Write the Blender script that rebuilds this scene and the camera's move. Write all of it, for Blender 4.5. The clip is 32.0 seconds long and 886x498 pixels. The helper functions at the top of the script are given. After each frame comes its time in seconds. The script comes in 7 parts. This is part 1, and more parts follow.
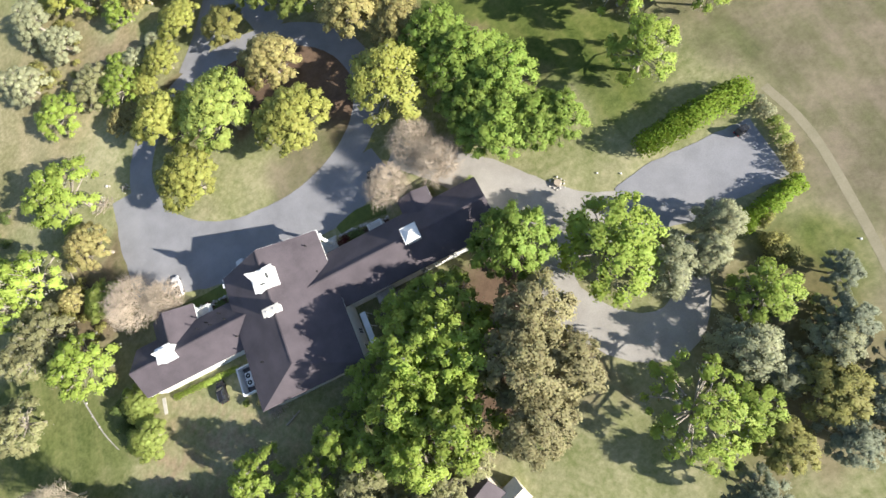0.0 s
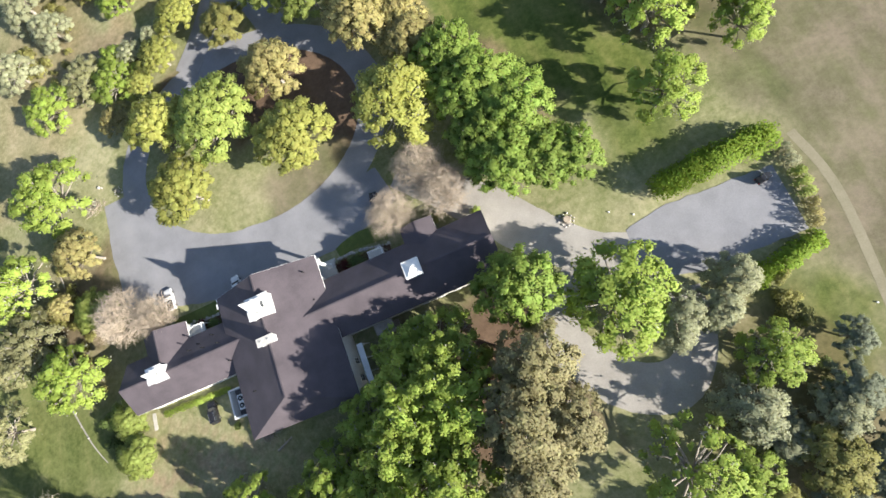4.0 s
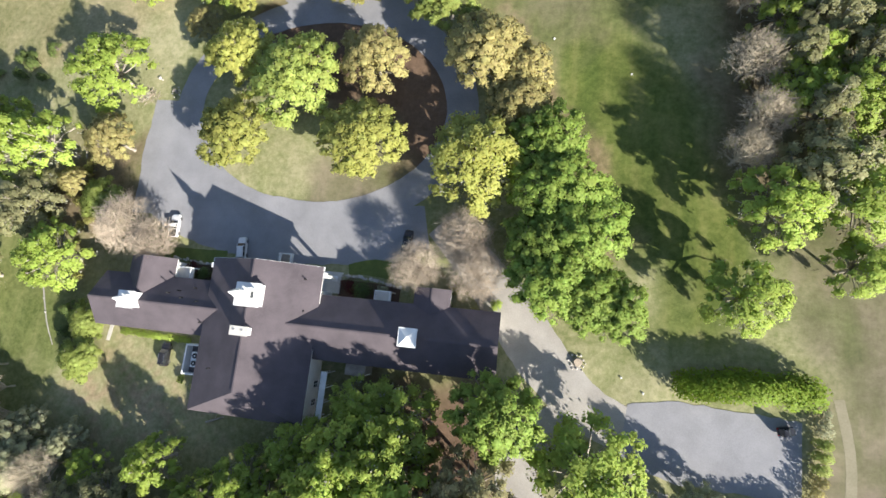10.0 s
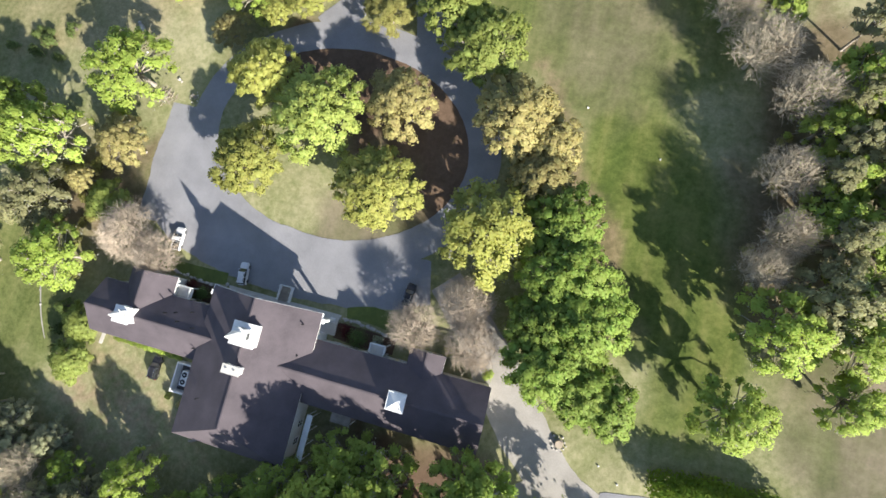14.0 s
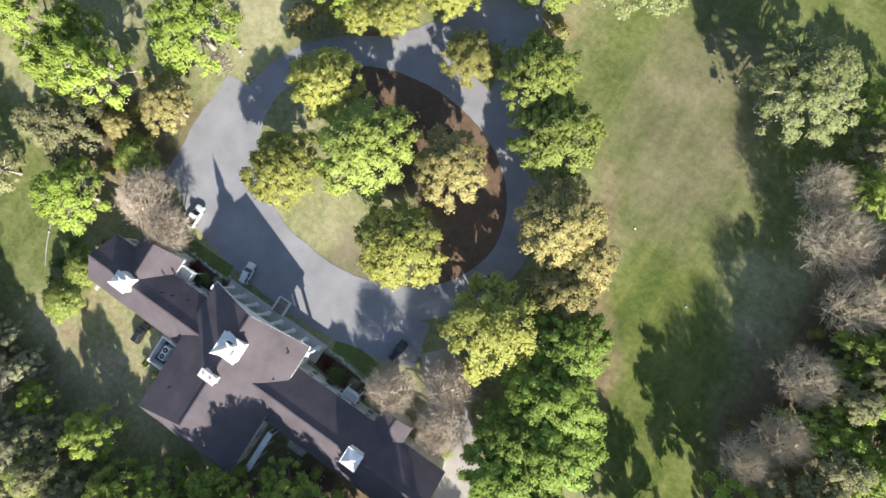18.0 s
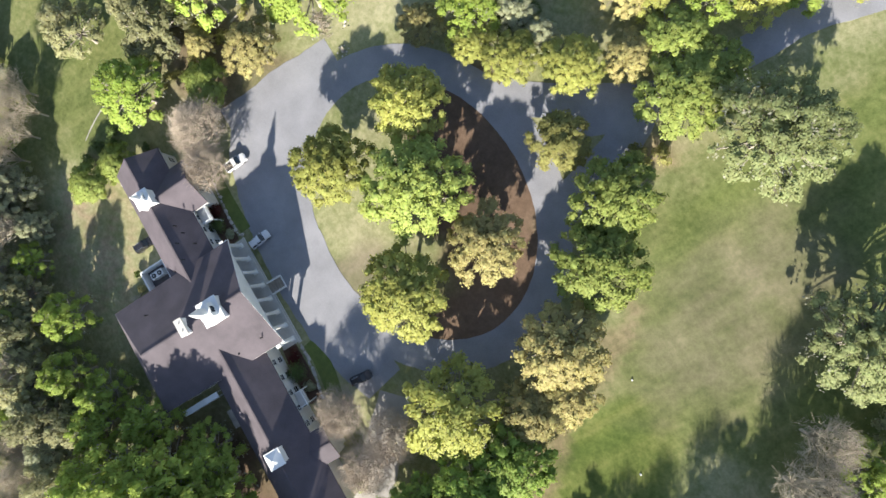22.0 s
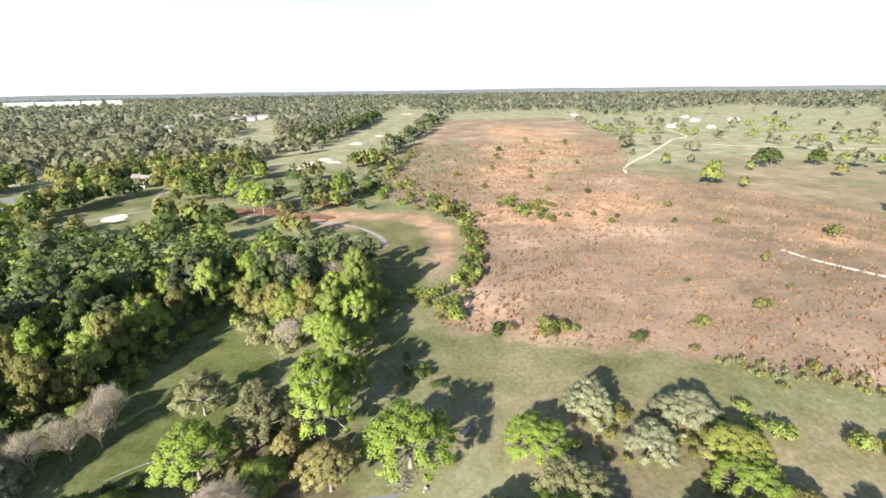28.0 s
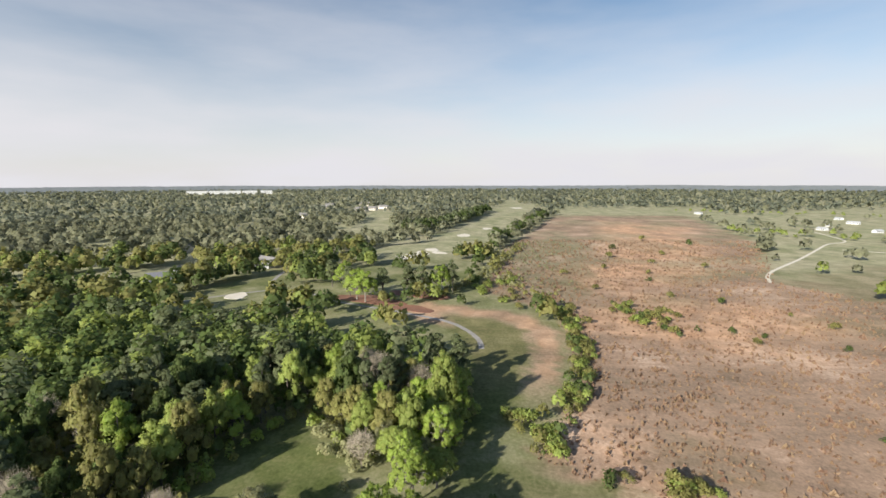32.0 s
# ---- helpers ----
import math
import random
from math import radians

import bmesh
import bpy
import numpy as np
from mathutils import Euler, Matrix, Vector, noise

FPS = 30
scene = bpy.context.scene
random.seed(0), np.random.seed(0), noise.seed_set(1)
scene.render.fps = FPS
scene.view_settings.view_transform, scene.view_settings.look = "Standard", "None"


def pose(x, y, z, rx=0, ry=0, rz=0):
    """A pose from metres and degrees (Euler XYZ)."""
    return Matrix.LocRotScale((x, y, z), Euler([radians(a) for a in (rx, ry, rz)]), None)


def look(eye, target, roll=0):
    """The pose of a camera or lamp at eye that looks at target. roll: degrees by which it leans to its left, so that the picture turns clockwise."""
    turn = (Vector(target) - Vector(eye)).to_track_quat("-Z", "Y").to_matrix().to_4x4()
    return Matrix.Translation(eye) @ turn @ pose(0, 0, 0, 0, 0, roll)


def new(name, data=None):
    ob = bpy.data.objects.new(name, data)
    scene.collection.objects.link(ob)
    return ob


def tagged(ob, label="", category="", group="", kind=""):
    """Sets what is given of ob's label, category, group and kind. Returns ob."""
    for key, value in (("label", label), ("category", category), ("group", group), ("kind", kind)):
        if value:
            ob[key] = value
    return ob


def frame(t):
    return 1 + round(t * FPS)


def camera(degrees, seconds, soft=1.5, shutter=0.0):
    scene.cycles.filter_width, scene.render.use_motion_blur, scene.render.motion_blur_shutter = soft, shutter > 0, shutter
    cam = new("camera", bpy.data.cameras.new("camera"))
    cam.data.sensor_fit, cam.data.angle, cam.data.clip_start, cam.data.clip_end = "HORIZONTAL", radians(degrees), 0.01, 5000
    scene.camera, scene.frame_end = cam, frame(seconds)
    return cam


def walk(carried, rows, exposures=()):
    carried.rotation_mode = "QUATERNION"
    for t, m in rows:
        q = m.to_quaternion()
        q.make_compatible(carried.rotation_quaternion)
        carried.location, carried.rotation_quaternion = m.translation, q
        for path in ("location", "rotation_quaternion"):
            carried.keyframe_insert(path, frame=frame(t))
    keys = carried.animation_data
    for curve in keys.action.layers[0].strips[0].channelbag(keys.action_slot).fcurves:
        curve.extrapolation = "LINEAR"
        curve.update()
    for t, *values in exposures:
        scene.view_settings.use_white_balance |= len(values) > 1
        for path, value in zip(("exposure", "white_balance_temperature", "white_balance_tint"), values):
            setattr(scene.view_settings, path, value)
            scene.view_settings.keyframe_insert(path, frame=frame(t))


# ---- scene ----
cam = camera(88.84, 32.0, 1.6)
PATH = [
    (0.0, pose(-5.10, -29.28, 91.27, 12.41, 12.47, -24.63)),
    (0.5, pose(-4.68, -28.11, 91.09, 11.87, 12.41, -24.77)),
    (1.0, pose(-4.23, -26.89, 90.91, 11.44, 12.36, -24.91)),
    (1.5, pose(-3.72, -25.60, 90.78, 11.04, 12.30, -25.03)),
    (2.0, pose(-3.20, -24.21, 90.70, 10.67, 12.27, -25.17)),
    (2.5, pose(-2.67, -22.73, 90.67, 10.29, 12.22, -25.31)),
    (3.0, pose(-2.17, -21.18, 90.67, 10.06, 12.11, -25.12)),
    (3.5, pose(-1.76, -19.57, 90.67, 9.90, 11.92, -23.94)),
    (5.5, pose(-0.60, -12.89, 90.70, 10.28, 10.72, -14.13)),
    (6.0, pose(-0.36, -11.19, 90.69, 10.22, 10.43, -11.93)),
    (6.5, pose(-0.13, -9.45, 90.52, 10.22, 10.23, -9.75)),
    (7.0, pose(0.11, -7.65, 90.27, 10.61, 9.98, -6.80)),
    (7.5, pose(0.27, -5.81, 90.14, 10.54, 9.74, -4.75)),
    (8.0, pose(0.30, -3.91, 90.08, 10.45, 9.45, -2.63)),
    (8.5, pose(0.20, -1.97, 90.05, 10.34, 9.16, -0.69)),
    (9.0, pose(-0.00, -0.00, 90.00, 10.30, 8.83, 1.60)),
    (9.5, pose(-0.24, 1.97, 89.88, 10.14, 8.55, 3.67)),
    (10.0, pose(-0.51, 3.96, 89.75, 10.12, 8.27, 6.05)),
    (10.5, pose(-0.80, 5.96, 89.61, 10.19, 8.05, 8.40)),
    (11.0, pose(-1.14, 7.98, 89.62, 10.02, 7.82, 9.84)),
    (11.5, pose(-1.49, 10.02, 89.82, 9.59, 7.79, 10.13)),
    (12.0, pose(-1.88, 12.12, 90.19, 9.23, 7.72, 10.16)),
    (12.5, pose(-2.34, 14.29, 90.65, 8.69, 7.59, 10.07)),
    (13.0, pose(-2.92, 16.54, 91.15, 8.17, 7.39, 9.84)),
    (13.5, pose(-3.67, 18.87, 91.64, 7.64, 7.14, 10.19)),
    (14.0, pose(-4.65, 21.28, 92.05, 7.48, 6.78, 14.20)),
    (14.5, pose(-5.79, 23.81, 92.35, 7.29, 6.46, 19.05)),
    (16.5, pose(-10.57, 34.50, 93.04, 5.09, 5.82, 22.33)),
    (17.0, pose(-11.84, 37.16, 93.07, 4.49, 5.73, 24.47)),
    (17.5, pose(-13.18, 39.79, 92.97, 4.13, 5.87, 28.80)),
    (18.0, pose(-14.54, 42.37, 92.79, 3.72, 6.10, 32.79)),
    (18.5, pose(-15.93, 44.86, 92.53, 3.20, 6.39, 36.06)),
    (19.0, pose(-17.39, 47.23, 92.20, 2.62, 6.64, 38.85)),
    (19.5, pose(-18.96, 49.43, 91.83, 2.12, 6.92, 41.70)),
    (20.0, pose(-20.65, 51.47, 91.53, 1.75, 7.16, 44.70)),
    (20.5, pose(-22.48, 53.33, 91.32, 1.43, 7.37, 48.12)),
    (21.0, pose(-24.43, 55.04, 91.22, 1.24, 7.58, 51.83)),
    (21.5, pose(-26.49, 56.60, 91.21, 1.19, 7.77, 55.54)),
    (22.0, pose(-28.62, 58.01, 91.14, 0.90, 7.97, 58.71)),
    (22.5, pose(-30.71, 59.24, 90.99, 0.68, 8.21, 61.95)),
    (23.0, pose(-32.67, 60.22, 90.80, 0.83, 8.44, 65.33)),
    (23.5, pose(-34.37, 60.82, 90.56, 2.33, 8.52, 67.56)),
    (24.0, pose(-35.61, 60.84, 90.29, 4.81, 8.37, 68.95)),
    (24.5, pose(-36.21, 60.09, 89.95, 6.86, 7.98, 70.31)),
    (26.5, pose(-35.64, 53.99, 88.60, 14.37, 5.11, 77.97)),
    (27.0, pose(-28.09, 48.80, 85.65, 31.83, 1.61, 79.37)),
    (27.5, pose(-21.77, 47.95, 79.75, 52.28, 1.03, 80.76)),
    (28.0, pose(-20.29, 48.80, 75.29, 70.17, 0.72, 81.22)),
    (28.5, pose(-22.54, 50.31, 73.96, 78.33, 0.69, 81.09)),
    (29.0, pose(-24.73, 50.99, 73.74, 81.54, 0.54, 81.10)),
    (29.5, pose(-26.93, 51.54, 73.70, 82.29, 0.76, 81.05)),
    (30.0, pose(-29.13, 51.89, 73.87, 82.32, 0.63, 81.11)),
    (30.5, pose(-31.31, 52.03, 74.31, 82.16, 0.85, 81.01)),
    (31.0, pose(-33.30, 51.99, 74.89, 81.82, 0.84, 81.17)),
    (31.5, pose(-34.96, 51.80, 75.44, 81.74, 0.87, 85.96)),
    (32.0, pose(-36.46, 51.51, 75.94, 81.57, 0.09, 94.90)),
]
EXPOSURES = [(0.0, 1.50), (9.0, 1.52), (18.0, 1.58), (23.0, 1.70), (26.4, 1.68), (27.0, 1.58), (27.5, 1.40), (28.0, 1.27), (28.6, 1.02), (29.2, 0.80), (30.0, 0.70), (32.0, 0.68)]
walk(cam, PATH, EXPOSURES)

# ---- sky and sun: a low, slightly warm morning sun from the south-east ----
SUN_ELEVATION, SUN_AZIMUTH = radians(23.8), radians(129.6)
world = bpy.data.worlds.new("sky")
scene.world = world
world.use_nodes = True
wn = world.node_tree.nodes
sky = wn.new("ShaderNodeTexSky")
sky.sky_type, sky.sun_disc = "NISHITA", False
sky.sun_elevation, sky.sun_rotation = SUN_ELEVATION, SUN_AZIMUTH
sky.air_density, sky.dust_density, sky.ozone_density = 1.0, 0.5, 1.2
wn["Background"].inputs["Strength"].default_value = 0.077
# a thin veil of high cloud and haze, thickest low down
wl = world.node_tree.links
way = wn.new("ShaderNodeTexCoord").outputs["Generated"]
parts = wn.new("ShaderNodeSeparateXYZ")
wl.new(way, parts.inputs[0])
stretch = wn.new("ShaderNodeMapping")
stretch.inputs["Scale"].default_value = (1.2, 1.2, 5.0)
wl.new(way, stretch.inputs["Vector"])
cirrus = wn.new("ShaderNodeTexNoise")
cirrus.inputs["Scale"].default_value, cirrus.inputs["Detail"].default_value = 1.7, 6.0
wl.new(stretch.outputs[0], cirrus.inputs["Vector"])
low = wn.new("ShaderNodeMapRange")
low.inputs["From Min"].default_value, low.inputs["From Max"].default_value = 0.0, 0.40
low.inputs["To Min"].default_value, low.inputs["To Max"].default_value = 1.0, 0.0
wl.new(parts.outputs["Z"], low.inputs["Value"])
thin = wn.new("ShaderNodeMapRange")
thin.inputs["From Min"].default_value, thin.inputs["From Max"].default_value = 0.35, 0.75
thin.inputs["To Min"].default_value, thin.inputs["To Max"].default_value = -0.22, 0.24
wl.new(cirrus.outputs["Fac"], thin.inputs["Value"])
veil_amount = wn.new("ShaderNodeMath")
veil_amount.operation, veil_amount.use_clamp = "ADD", True
wl.new(low.outputs[0], veil_amount.inputs[0])
wl.new(thin.outputs[0], veil_amount.inputs[1])
veil = wn.new("ShaderNodeMix")
veil.data_type = "RGBA"
veil.inputs["B"].default_value = (6.4, 6.3, 6.6, 1)
wl.new(veil_amount.outputs[0], veil.inputs["Factor"])
wl.new(sky.outputs[0], veil.inputs["A"])
wl.new(veil.outputs["Result"], wn["Background"].inputs["Color"])
sun_data = bpy.data.lights.new("sun", "SUN")
sun_data.energy, sun_data.angle, sun_data.color = 5.0, radians(0.6), (1.0, 0.93, 0.82)
sun = new("sun", sun_data)
sun_from = Vector((math.sin(SUN_AZIMUTH) * math.cos(SUN_ELEVATION), math.cos(SUN_AZIMUTH) * math.cos(SUN_ELEVATION), math.sin(SUN_ELEVATION)))
sun.matrix_world = look(sun_from * 300, (0, 0, 0))

# ---- materials ----
def node_material(name, rough=0.8, metal=0.0):
    mat = bpy.data.materials.new(name)
    mat.use_nodes = True
    tree = mat.node_tree
    shader = tree.nodes["Principled BSDF"]
    shader.inputs["Roughness"].default_value = rough
    shader.inputs["Metallic"].default_value = metal
    return mat, tree.nodes, tree.links, shader


def noise_node(nodes, links, scale, detail=4.0, coord=None, rough=0.55):
    n = nodes.new("ShaderNodeTexNoise")
    n.inputs["Scale"].default_value = scale
    n.inputs["Detail"].default_value = detail
    n.inputs["Roughness"].default_value = rough
    if coord is not None:
        links.new(coord, n.inputs["Vector"])
    return n.outputs["Fac"]


def ramp_node(nodes, links, fac, stops):
    r = nodes.new("ShaderNodeValToRGB")
    while len(r.color_ramp.elements) < len(stops):
        r.color_ramp.elements.new(0.5)
    for e, (p, c) in zip(r.color_ramp.elements, stops):
        e.position = p
        e.color = (c, c, c, 1) if isinstance(c, (int, float)) else (*c, 1)
    links.new(fac, r.inputs["Fac"])
    return r.outputs["Color"]


def mix_node(nodes, links, fac, a, b, mode="MIX"):
    m = nodes.new("ShaderNodeMix")
    m.data_type, m.blend_type = "RGBA", mode
    for socket, v in ((m.inputs["Factor"], fac), (m.inputs["A"], a), (m.inputs["B"], b)):
        if isinstance(v, bpy.types.NodeSocket):
            links.new(v, socket)
        elif isinstance(v, tuple):
            socket.default_value = (*v, 1)
        else:
            socket.default_value = v
    return m.outputs["Result"]


def bump_node(nodes, links, height, shader, strength=0.3, distance=0.05):
    b = nodes.new("ShaderNodeBump")
    b.inputs["Strength"].default_value = strength
    b.inputs["Distance"].default_value = distance
    links.new(height, b.inputs["Height"])
    links.new(b.outputs["Normal"], shader.inputs["Normal"])


def plain_surface(name, dark, light, scale=1.0, fine=12.0, rough=0.8, metal=0.0, bump=0.2, distance=0.03):
    """Two tones that vary at a broad and at a fine scale, with a fine relief."""
    mat, nodes, links, shader = node_material(name, rough, metal)
    pos = nodes.new("ShaderNodeNewGeometry").outputs["Position"]
    broad = noise_node(nodes, links, scale, 5, pos)
    grain = noise_node(nodes, links, fine, 3, pos)
    tone = mix_node(nodes, links, 0.4, broad, grain)
    links.new(ramp_node(nodes, links, tone, [(0.32, dark), (0.66, light)]), shader.inputs["Base Color"])
    if bump:
        bump_node(nodes, links, grain, shader, bump, distance)
    return mat


def leaf_material(name, dark, light, through_light=0.5):
    """Foliage: each clump and each tree takes its own tone, and some light comes through."""
    mat, nodes, links, shader = node_material(name, 0.65)
    island = nodes.new("ShaderNodeNewGeometry").outputs["Random Per Island"]
    pos = nodes.new("ShaderNodeNewGeometry").outputs["Position"]
    one = nodes.new("ShaderNodeObjectInfo").outputs["Random"]
    dark = tuple(0.72 * d + 0.28 * l for d, l in zip(dark, light))
    patch = noise_node(nodes, links, 0.8, 4, pos)
    tone = mix_node(nodes, links, 0.6, island, patch)
    col = ramp_node(nodes, links, tone, [(0.26, dark), (0.72, light)])
    hsv = nodes.new("ShaderNodeHueSaturation")
    links.new(col, hsv.inputs["Color"])
    m = nodes.new("ShaderNodeMapRange")
    m.inputs["To Min"].default_value, m.inputs["To Max"].default_value = 0.82, 1.15
    links.new(one, m.inputs["Value"])
    links.new(m.outputs["Result"], hsv.inputs["Value"])
    m2 = nodes.new("ShaderNodeMapRange")
    m2.inputs["To Min"].default_value, m2.inputs["To Max"].default_value = 0.485, 0.515
    links.new(island, m2.inputs["Value"])
    links.new(m2.outputs["Result"], hsv.inputs["Hue"])
    links.new(hsv.outputs["Color"], shader.inputs["Base Color"])
    shader.inputs["Specular IOR Level"].default_value = 0.25
    trans = nodes.new("ShaderNodeBsdfTranslucent")
    links.new(hsv.outputs["Color"], trans.inputs["Color"])
    both = nodes.new("ShaderNodeMixShader")
    both.inputs[0].default_value = through_light
    links.new(shader.outputs[0], both.inputs[1])
    links.new(trans.outputs[0], both.inputs[2])
    links.new(both.outputs[0], nodes["Material Output"].inputs["Surface"])
    return mat


LEAF_YELLOW = leaf_material("leaf_yellow_green", (0.27, 0.295, 0.075), (0.473, 0.483, 0.14))
LEAF_GREEN = leaf_material("leaf_green", (0.193, 0.251, 0.06), (0.414, 0.481, 0.136))
LEAF_LIME = leaf_material("leaf_lime", (0.223, 0.311, 0.064), (0.419, 0.52, 0.116))
LEAF_FRESH = leaf_material("leaf_fresh_green", (0.138, 0.208, 0.044), (0.319, 0.426, 0.096))
LEAF_SILVER = leaf_material("leaf_silver_lime", (0.185, 0.215, 0.095), (0.385, 0.432, 0.194))
LEAF_KHAKI = leaf_material("leaf_khaki", (0.29, 0.265, 0.105), (0.477, 0.428, 0.189))
LEAF_OLIVE = leaf_material("leaf_olive", (0.170, 0.171, 0.055), (0.374, 0.363, 0.127))
LEAF_BROWNISH = leaf_material("leaf_mossy", (0.213, 0.218, 0.103), (0.428, 0.425, 0.228))
LEAF_RUSSET = leaf_material("leaf_russet", (0.207, 0.195, 0.099), (0.422, 0.395, 0.216))
LEAF_CEDAR = leaf_material("leaf_cedar", (0.125, 0.145, 0.095), (0.31, 0.345, 0.245))
LEAF_PINE = leaf_material("leaf_pine", (0.091, 0.114, 0.055), (0.26, 0.299, 0.15))
LEAF_DARK = leaf_material("leaf_dark_green", (0.062, 0.091, 0.031), (0.176, 0.234, 0.073))
LEAF_GREY = leaf_material("leaf_grey_green", (0.225, 0.242, 0.14), (0.473, 0.489, 0.315))
LEAF_LIME_DEEP = leaf_material("leaf_hedge", (0.12, 0.19, 0.02), (0.29, 0.41, 0.05))
# the next two: foliage greyed for distance, haze mixed into the leaf colour
LEAF_FAR_HAZE = leaf_material("leaf_far", (0.13, 0.14, 0.085), (0.32, 0.325, 0.205))
LEAF_HORIZON_HAZE = leaf_material("leaf_horizon", (0.105, 0.12, 0.09), (0.2, 0.22, 0.16))
MOSS_PALE = leaf_material("hanging_moss", (0.212, 0.217, 0.162), (0.39, 0.39, 0.304), 0.35)
LEAF_RED = leaf_material("leaf_dark_red", (0.04, 0.008, 0.008), (0.12, 0.028, 0.024))
BARK_DARK = plain_surface("dark_bark", (0.07, 0.06, 0.05), (0.17, 0.15, 0.125), 1.5, 14, 0.9, bump=0.5)
BARK = plain_surface("bark", (0.17, 0.15, 0.125), (0.38, 0.345, 0.30), 1.5, 14, 0.9, bump=0.5)
TWIG = plain_surface("twig", (0.239, 0.193, 0.147), (0.469, 0.400, 0.317), 0.5, 5, 0.9, bump=0)
TWIG_GREY = plain_surface("grey_twig", (0.25, 0.215, 0.155), (0.48, 0.425, 0.33), 0.5, 5, 0.9, bump=0)
WHITE_PAINT = plain_surface("white_paint", (0.60, 0.61, 0.61), (0.76, 0.77, 0.77), 0.6, 9, 0.5, bump=0.08)
ROOF = plain_surface("roof_shingle", (0.049, 0.041, 0.049), (0.095, 0.080, 0.092), 0.25, 7, 0.85, bump=0.5, distance=0.04)
GLASS = plain_surface("window_glass", (0.015, 0.018, 0.022), (0.04, 0.045, 0.05), 0.4, 2, 0.08, bump=0)
GRAVEL = plain_surface("pale_asphalt", (0.163, 0.166, 0.182), (0.25, 0.253, 0.273), 0.16, 6, 0.9, bump=0.3)
GRAVEL_WARM = plain_surface("pale_gravel", (0.231, 0.218, 0.200), (0.353, 0.337, 0.315), 0.2, 6, 0.95, bump=0.3)
CONCRETE = plain_surface("concrete", (0.378, 0.369, 0.342), (0.540, 0.522, 0.495), 0.5, 8, 0.85, bump=0.2)
SAND = plain_surface("sand", (0.578, 0.527, 0.425), (0.697, 0.654, 0.561), 0.1, 3, 0.95, bump=0.1)
DIRT = plain_surface("worn_dirt", (0.27, 0.22, 0.14), (0.40, 0.33, 0.23), 0.2, 4, 0.95, bump=0.3)
WORN_TRACK = plain_surface("worn_track", (0.165, 0.152, 0.095), (0.235, 0.212, 0.148), 0.3, 3, 0.95, bump=0.3)
MULCH = plain_surface("mulch", (0.05, 0.028, 0.018), (0.14, 0.085, 0.055), 0.3, 4, 0.95, bump=0.5)


# ---- geometry helpers ----
def smooth(a, b, x):
    t = np.clip((x - a) / (b - a), 0, 1)
    return t * t * (3 - 2 * t)


def area_mask(corners, X, Y, soft):
    """1 inside a polygon, 0 outside, with an edge that fades over `soft` metres."""
    inside = np.zeros(X.shape, bool)
    dist = np.full(X.shape, 1e9)
    n = len(corners)
    for i in range(n):
        (ax, ay), (bx, by) = corners[i], corners[(i + 1) % n]
        dx, dy = bx - ax, by - ay
        t = np.clip(((X - ax) * dx + (Y - ay) * dy) / (dx * dx + dy * dy), 0, 1)
        dist = np.minimum(dist, np.hypot(X - ax - t * dx, Y - ay - t * dy))
        if dy:
            inside ^= ((ay > Y) != (by > Y)) & (X < dx * (Y - ay) / dy + ax)
    return smooth(-soft, soft, np.where(inside, dist, -dist))


def wobble(X, Y, scale, seed):
    """A smooth, uneven field between about -1 and 1, from a few crossing waves."""
    r = np.random.RandomState(seed)
    out = np.zeros(np.shape(X))
    for k in range(6):
        a, p, f = r.uniform(0, 6.28), r.uniform(0, 6.28), r.uniform(0.6, 1.9) / scale
        out += np.sin(6.28 * f * (X * np.cos(a) + Y * np.sin(a)) + p)
    return out / 3.2


def mesh_from(name, verts, faces, mat=None, flat=True):
    me = bpy.data.meshes.new(name)
    me.from_pydata(verts, [], faces)
    if mat:
        me.materials.append(mat)
    if not flat:
        me.shade_smooth()
    return me


def part(name, bm, material, parent, label=""):
    """One bmesh as one mesh object under a thing or a part."""
    me = bpy.data.meshes.new(name)
    bm.normal_update()
    bm.to_mesh(me)
    bm.free()
    me.materials.append(material)
    ob = new(name, me)
    ob.parent = parent
    if label:
        ob["label"] = label
    return ob


def thing(name, place, label, category, group="", kind="", turn=0):
    e = new(name)
    e.matrix_world = pose(*place, 0, 0, turn)
    return tagged(e, label, category, group, kind)


def block(bm, x0, x1, y0, y1, z0, z1):
    m = Matrix.LocRotScale(((x0 + x1) / 2, (y0 + y1) / 2, (z0 + z1) / 2), None, (x1 - x0, y1 - y0, z1 - z0))
    return bmesh.ops.create_cube(bm, size=1, matrix=m)["verts"]


def cyl(bm, x, y, z0, z1, r0, r1, seg=12):
    bmesh.ops.create_cone(bm, cap_ends=True, segments=seg, radius1=r0, radius2=r1, depth=z1 - z0, matrix=Matrix.Translation((x, y, (z0 + z1) / 2)))


# ---- ground: one sheet to the horizon, its covers mixed by what grows where, haze painted in far out ----
def spaced(lo, hi, step, far):
    a = list(np.arange(lo, hi + 0.1, step))
    s, v = step, lo
    left = []
    while v > -far:
        s *= 1.07
        v -= s
        left.append(v)
    s, v = step, a[-1]
    while v < far:
        s *= 1.07
        v += s
        a.append(v)
    return np.array(left[::-1] + a)


